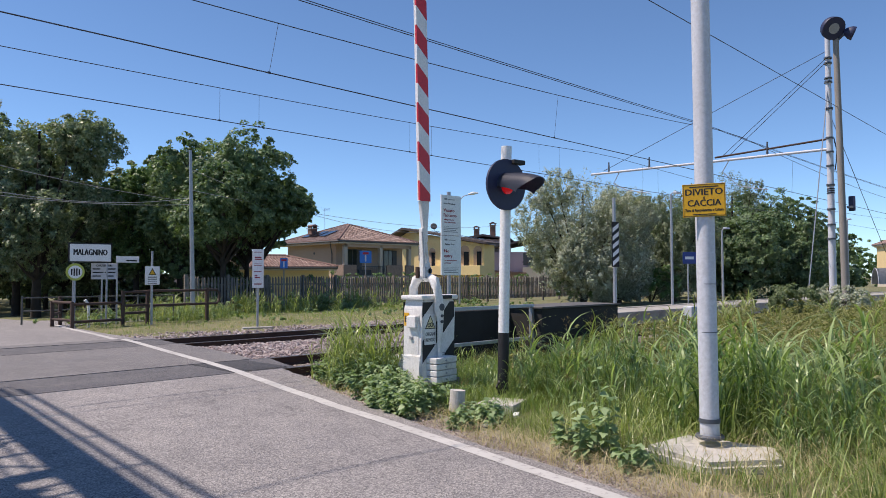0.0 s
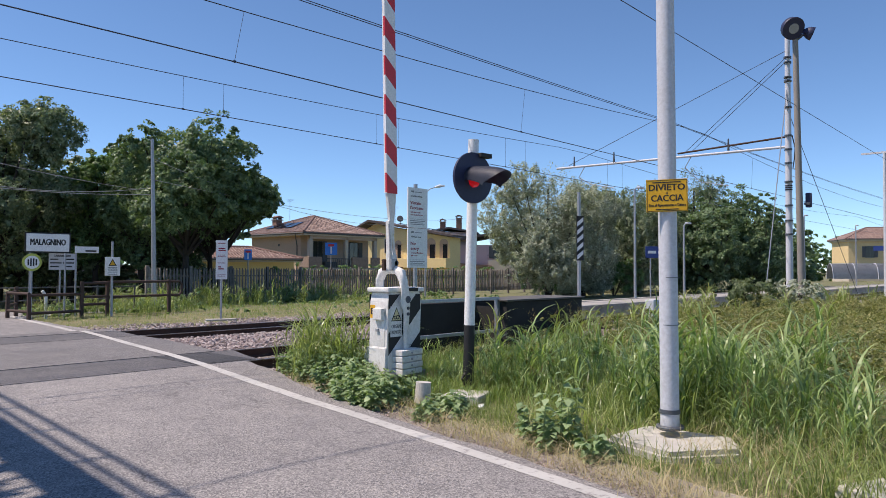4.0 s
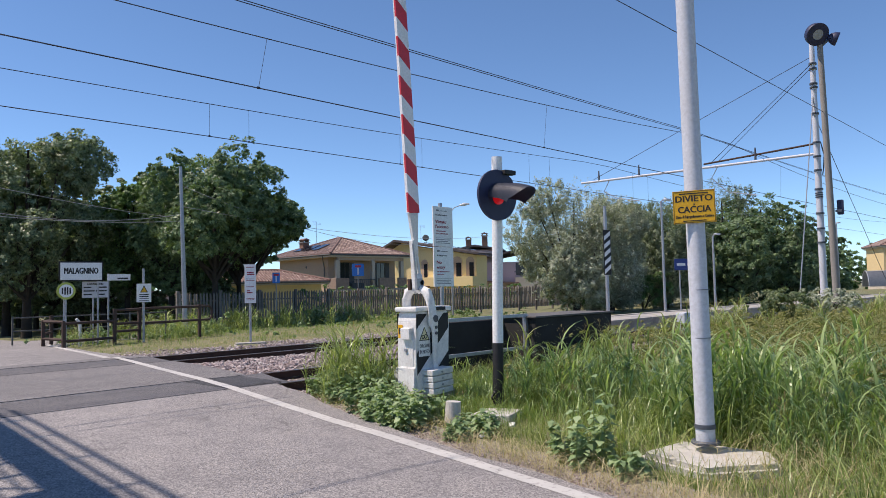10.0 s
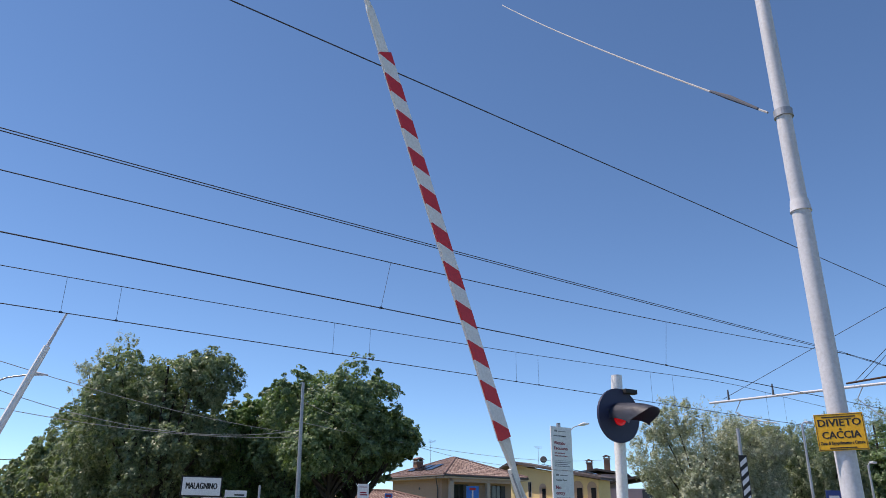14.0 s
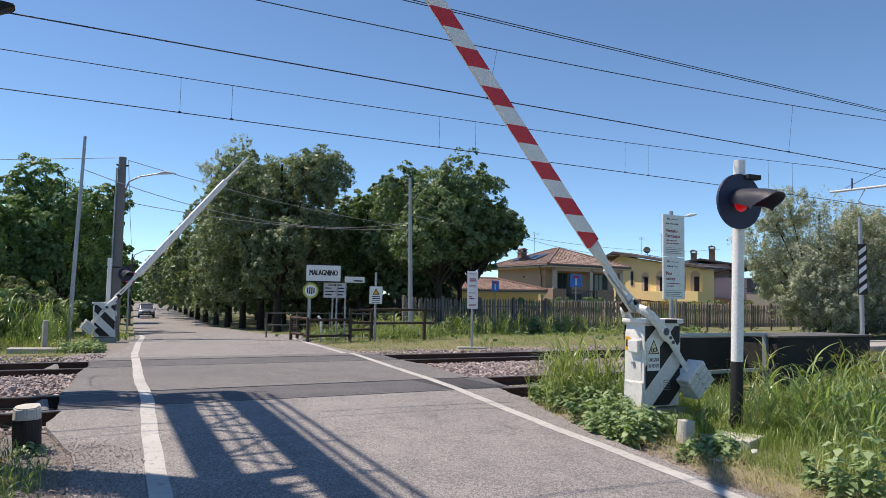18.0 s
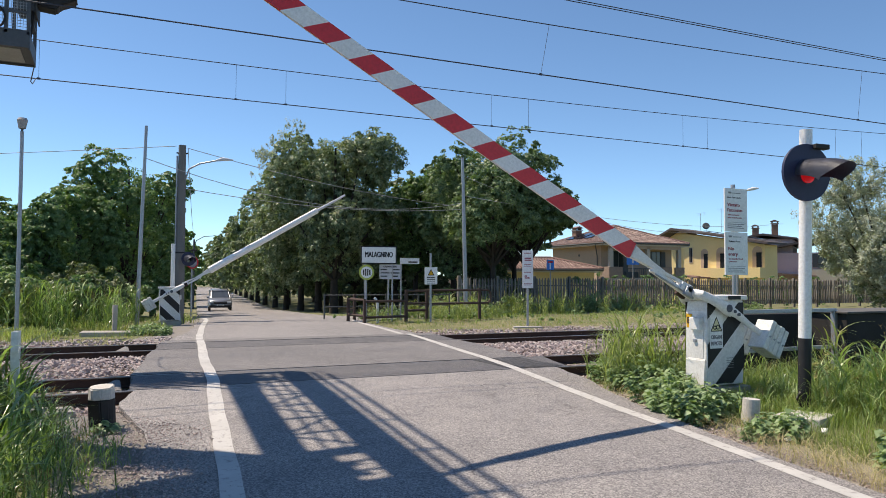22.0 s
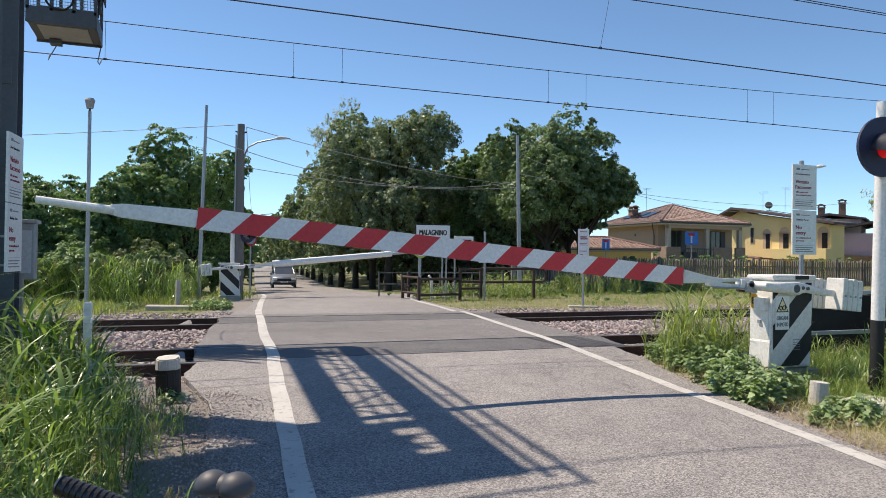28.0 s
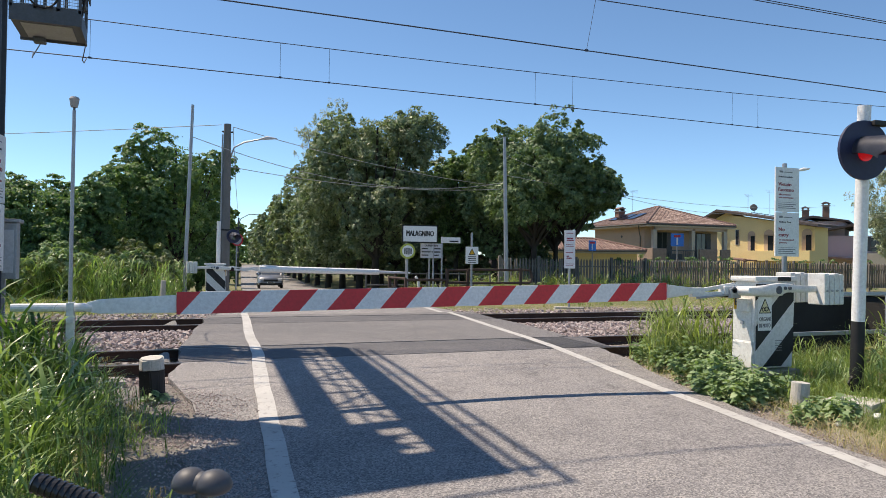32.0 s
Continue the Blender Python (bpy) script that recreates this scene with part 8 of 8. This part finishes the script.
def weed(place, r, h, n, seed, material=None, leaf=0.112):
    """A leafy weed: thin stems with broad pointed leaves that droop outwards."""
    rng = np.random.default_rng(seed)
    x, y = place
    t = thing("weed_clump", "leafy green nettle-like weeds at the road edge", "weed", "weeds along the verge", m=pose(x, y, max(float(ground_z(x, y)), float(road_z(y)) - 0.12)))
    b = bmesh.new()
    P, N, S = [], [], []
    for i in range(n):
        a, q = rng.uniform(0, 6.28), r * math.sqrt(rng.uniform(0, 1))
        tip = np.array((q * math.cos(a), q * math.sin(a), h * rng.uniform(0.55, 1.05) * (1.1 - 0.5 * q / r)))
        foot = np.array((tip[0] * 0.6, tip[1] * 0.6, -0.03))
        sweep([foot, (foot + tip) / 2 + rng.normal(0, 0.015, 3), tip], [0.005, 0.004, 0.002], 4, b)
        for u in np.linspace(0.3, 1.0, 6):
            for s in range(3):
                th = rng.uniform(0, 6.28)
                P.append(foot + (tip - foot) * u)
                N.append((math.cos(th), math.sin(th)))
                S.append(leaf * rng.uniform(0.6, 1.15) * (1.1 - 0.35 * u))
    tagged(part("stalk", b, WEED, t), kind="stuff")
    P, N, S = np.array(P), np.array(N), np.array(S)[:, None]
    d = np.concatenate([N, rng.uniform(-0.35, 0.25, (len(N), 1))], 1)
    side = np.stack([-N[:, 1], N[:, 0], rng.normal(0, 0.25, len(N))], 1)
    drop = np.array([0, 0, -1.0])
    pts = [P, P + d * S * 0.35 + side * S * 0.38, P + d * S * 0.4 + drop * S * 0.03 + np.array([0, 0, 0.0]), P + d * S * 0.35 - side * S * 0.38, P + d * S * 0.95 + drop * S * 0.28]
    v = np.stack(pts, 1).reshape(-1, 3)
    i = np.arange(len(P))[:, None] * 5
    f = np.concatenate([i + np.array([[0, 1, 2]]), i + np.array([[0, 2, 3]]), i + np.array([[1, 4, 2]]), i + np.array([[2, 4, 3]])])
    ob = new("leaves", array_mesh("leaves", v, f, material or WEED))
    ob.parent = t
    return t


rng = np.random.default_rng(120)
for i in range(26):
    u = i / 25
    y = -0.95 - 3.0 * u + rng.normal(0, 0.08)
    d = 0.32 + 0.5 * rng.uniform() + 0.1 * math.sin(5 * u)
    weed((float(edge_r(np.array([y]))[0]) + d - 0.1 * u, y), rng.uniform(0.26, 0.38), rng.uniform(0.34, 0.5), 24, 130 + i)
for i, (x, y, r, h, n) in enumerate(((6.35, -4.75, 0.2, 0.3, 14), (6.6, -4.95, 0.24, 0.36, 16), (6.1, -6.35, 0.22, 0.6, 8), (6.3, -6.5, 0.2, 0.85, 7), (6.22, -6.15, 0.16, 0.72, 5), (6.15, -6.9, 0.2, 0.28, 14), (6.75, -4.6, 0.2, 0.25, 12), (6.9, -3.75, 0.3, 0.4, 18), (0.4, -2.0, 0.2, 0.14, 8))):
    weed((x, y), r, h, n, 170 + i, None, 0.125 if h > 0.5 else 0.112)
bush("bramble_bush", "low green shrub at the bend of the road", at_view(5.0, 47), 0.9, 2.6, 3000, 0.09, ROBINIA, 315)
bush("bramble_bush", "grey-green bramble beside the mast", (24.5, -2.0), 1.6, 1.5, 5000, 0.06, POPLAR, 310)
bush("bramble_bush", "pale flowering weeds beside the mast", (26.5, -2.6), 1.8, 1.3, 5000, 0.05, WILLOW, 311)
bush("bramble_bush", "low green shrub behind the fence", (18.5, 27.6), 1.2, 1.6, 2500, 0.08, ROBINIA, 312)
bush("bramble_bush", "low green shrub under the willows", (37, 14.0), 2.2, 2.4, 5000, 0.08, ROBINIA, 313)
bush("bramble_bush", "low green shrub under the willows", (42, 12.5), 2.2, 2.2, 5000, 0.08, ROBINIA, 314)
for x, y in ((7.05, -4.9), (6.75, -4.75), (6.45, -5.0)):
    s_ = part("litter", box(-0.06, 0.06, -0.035, 0.035, 0, 0.03, 0.008), WHITE_CLEAN)
    s_.matrix_basis = pose(x, y, -0.12, 10, 8, 30 * x)
    tagged(s_, "small piece of pale litter in the dirt", "litter", "litter")

# ---- fine-leaved weeds in the rough field ----
rng = np.random.default_rng(150)
n = 1700
x, y = 8.3 + 26 * rng.uniform(0, 1, n) ** 1.5, rng.uniform(-13, -1.8, n)
ok = rng.uniform(0, 1, n) < rough(x, y) + 0.05
x, y = x[ok], y[ok]
r = rng.uniform(0.2, 0.5, len(x)) * np.interp(x, (9, 20), (0.8, 1.4))
blobs = np.stack([x, y, ground_z(x, y) + rng.uniform(0.25, 0.6, len(x)), r, r, rng.uniform(0.18, 0.4, len(x))], 1)
v, f = leaf_cloud(blobs, 200000, 0.032, rng, 0.2, 0.5, 0.2, 0.8, 0.45, 26)
tagged(new("field_weeds", array_mesh("field_weeds", v, f, HERB)), "olive and brownish fine-leaved weeds in the rough field", "weeds", kind="stuff")

grass_field("tall_grass", "bright green grass on the bank beyond the tracks", 9000, (-8, 2.2, 9.6, 15.5), lambda x, y: 1.0 * (x < line_left(y) - 0.8), lambda x, y: np.where((x > -0.6) & (y < 12.4), 0.1, 0.3 + 0.1 * np.sin(2 * x + y)), (0.2, 0.9), (0.04, 0.07), GRASS, 103, 0.12, 2)
for i, (x, y, r, h) in enumerate(((1.15, 11.3, 0.3, 0.28), (1.5, 11.6, 0.32, 0.34), (1.85, 11.4, 0.28, 0.25), (1.3, 12.2, 0.34, 0.3), (1.9, 12.3, 0.3, 0.3), (1.6, 13.0, 0.35, 0.3), (-0.7, 11.9, 0.3, 0.3))):
    weed((x, y), r, h, 16, 190 + i)
rng = np.random.default_rng(161)
x, y = 2.75 + 0.3 * rng.normal(0, 1, 700), rng.uniform(17.4, 22, 700)
loose_blades("dry_grass", "yellowing grass at the foot of the far barrier", np.stack([x, y, road_z(y) - 0.1], 1), (0.2, 0.55), (0.2, 0.9), (0.03, 0.06), GRASS, 162)
# ---- weeds and ivy along the picket fence and the rail fence ----
n = 520
x = np.concatenate([rng.uniform(15.5, 27.5, 230), rng.uniform(27, 40, 130), rng.uniform(9.2, 15, 60), rng.uniform(11, 36, 100)])
y = np.concatenate([rng.uniform(22.0, 25.6, 230), rng.uniform(23.5, 25.8, 130), rng.uniform(15.2, 18.5, 60), rng.uniform(11.5, 21, 100)])
tall = np.concatenate([rng.uniform(0.4, 1.0, 230) ** 1.3, rng.uniform(0.15, 0.5, 130), rng.uniform(0.2, 0.6, 60), rng.uniform(0.08, 0.25, 100)])
blobs = np.stack([x, y, ground_z(x, y) + 0.45 * tall, rng.uniform(0.25, 0.6, n), rng.uniform(0.2, 0.4, n), 0.55 * tall], 1)
v, f = leaf_cloud(blobs, 72000, 0.06, rng, 0.2, 0.5)
tagged(new("fence_weeds", array_mesh("fence_weeds", v, f, WEED)), "green weeds and ivy along the foot of the fence", "weeds", kind="stuff")
slab_ = part("concrete_slab", box(-0.5, 0.5, -0.3, 0.3, -0.12, 0.05, 0.02), PALE_CONCRETE)
slab_.matrix_basis = pose(6.75, -9.2, -0.16, 0, 2, -20)
tagged(slab_, "pale concrete slab in the dry grass", "slab", "loose slabs")

# ---- far woods closing the view ----
rng = np.random.default_rng(140)
wood = []
for i in range(150):
    a = radians(-60 + 300 * i / 150)
    d = rng.uniform(230, 300)
    h = rng.uniform(7, 12)
    if -2 < math.degrees(a) < 12:
        d += 120
    wood.append((0.45 + d * math.sin(a), -10 + d * math.cos(a), -1 + h * 0.45, rng.uniform(9, 13), rng.uniform(9, 13), h * 0.55))
v, f = leaf_cloud(wood, 60000, 0.8, rng, 0.5)
tagged(new("far_woods", array_mesh("far_woods", v, f, ROBINIA)), "distant line of green trees along the horizon", "trees", kind="stuff")


# ---- what moves ----
CAR = ((0, 205), (9, 150), (15, 108), (17, 91), (18, 80), (19, 69.5), (20, 62), (21, 55.4), (22, 50.6), (23, 47.4), (24, 46.1), (26, 45.2), (28, 45.0), (32, 45.0))


def motions():
    walk(near_boom, [(t, pose(0, 0, 1.06) @ pose(0, 0, 0, 0, a, 0)) for t, a in BOOM])
    walk(far_boom, [(t, pose(0, 0, 1.06) @ pose(0, 0, 0, 0, a, 0)) for t, a in FAR_BOOM])
    walk(the_car, [(t, pose(float(line_left(y)) + float(np.interp(y, (45, 47, 55, 69, 80, 92), (1.75, 1.5, 1.4, 1.3, 1.1, 0.75))), y, float(road_z(y)), 1.7 if 16 < y < 56 else 0, 0, -6)) for t, y in CAR])


motions()
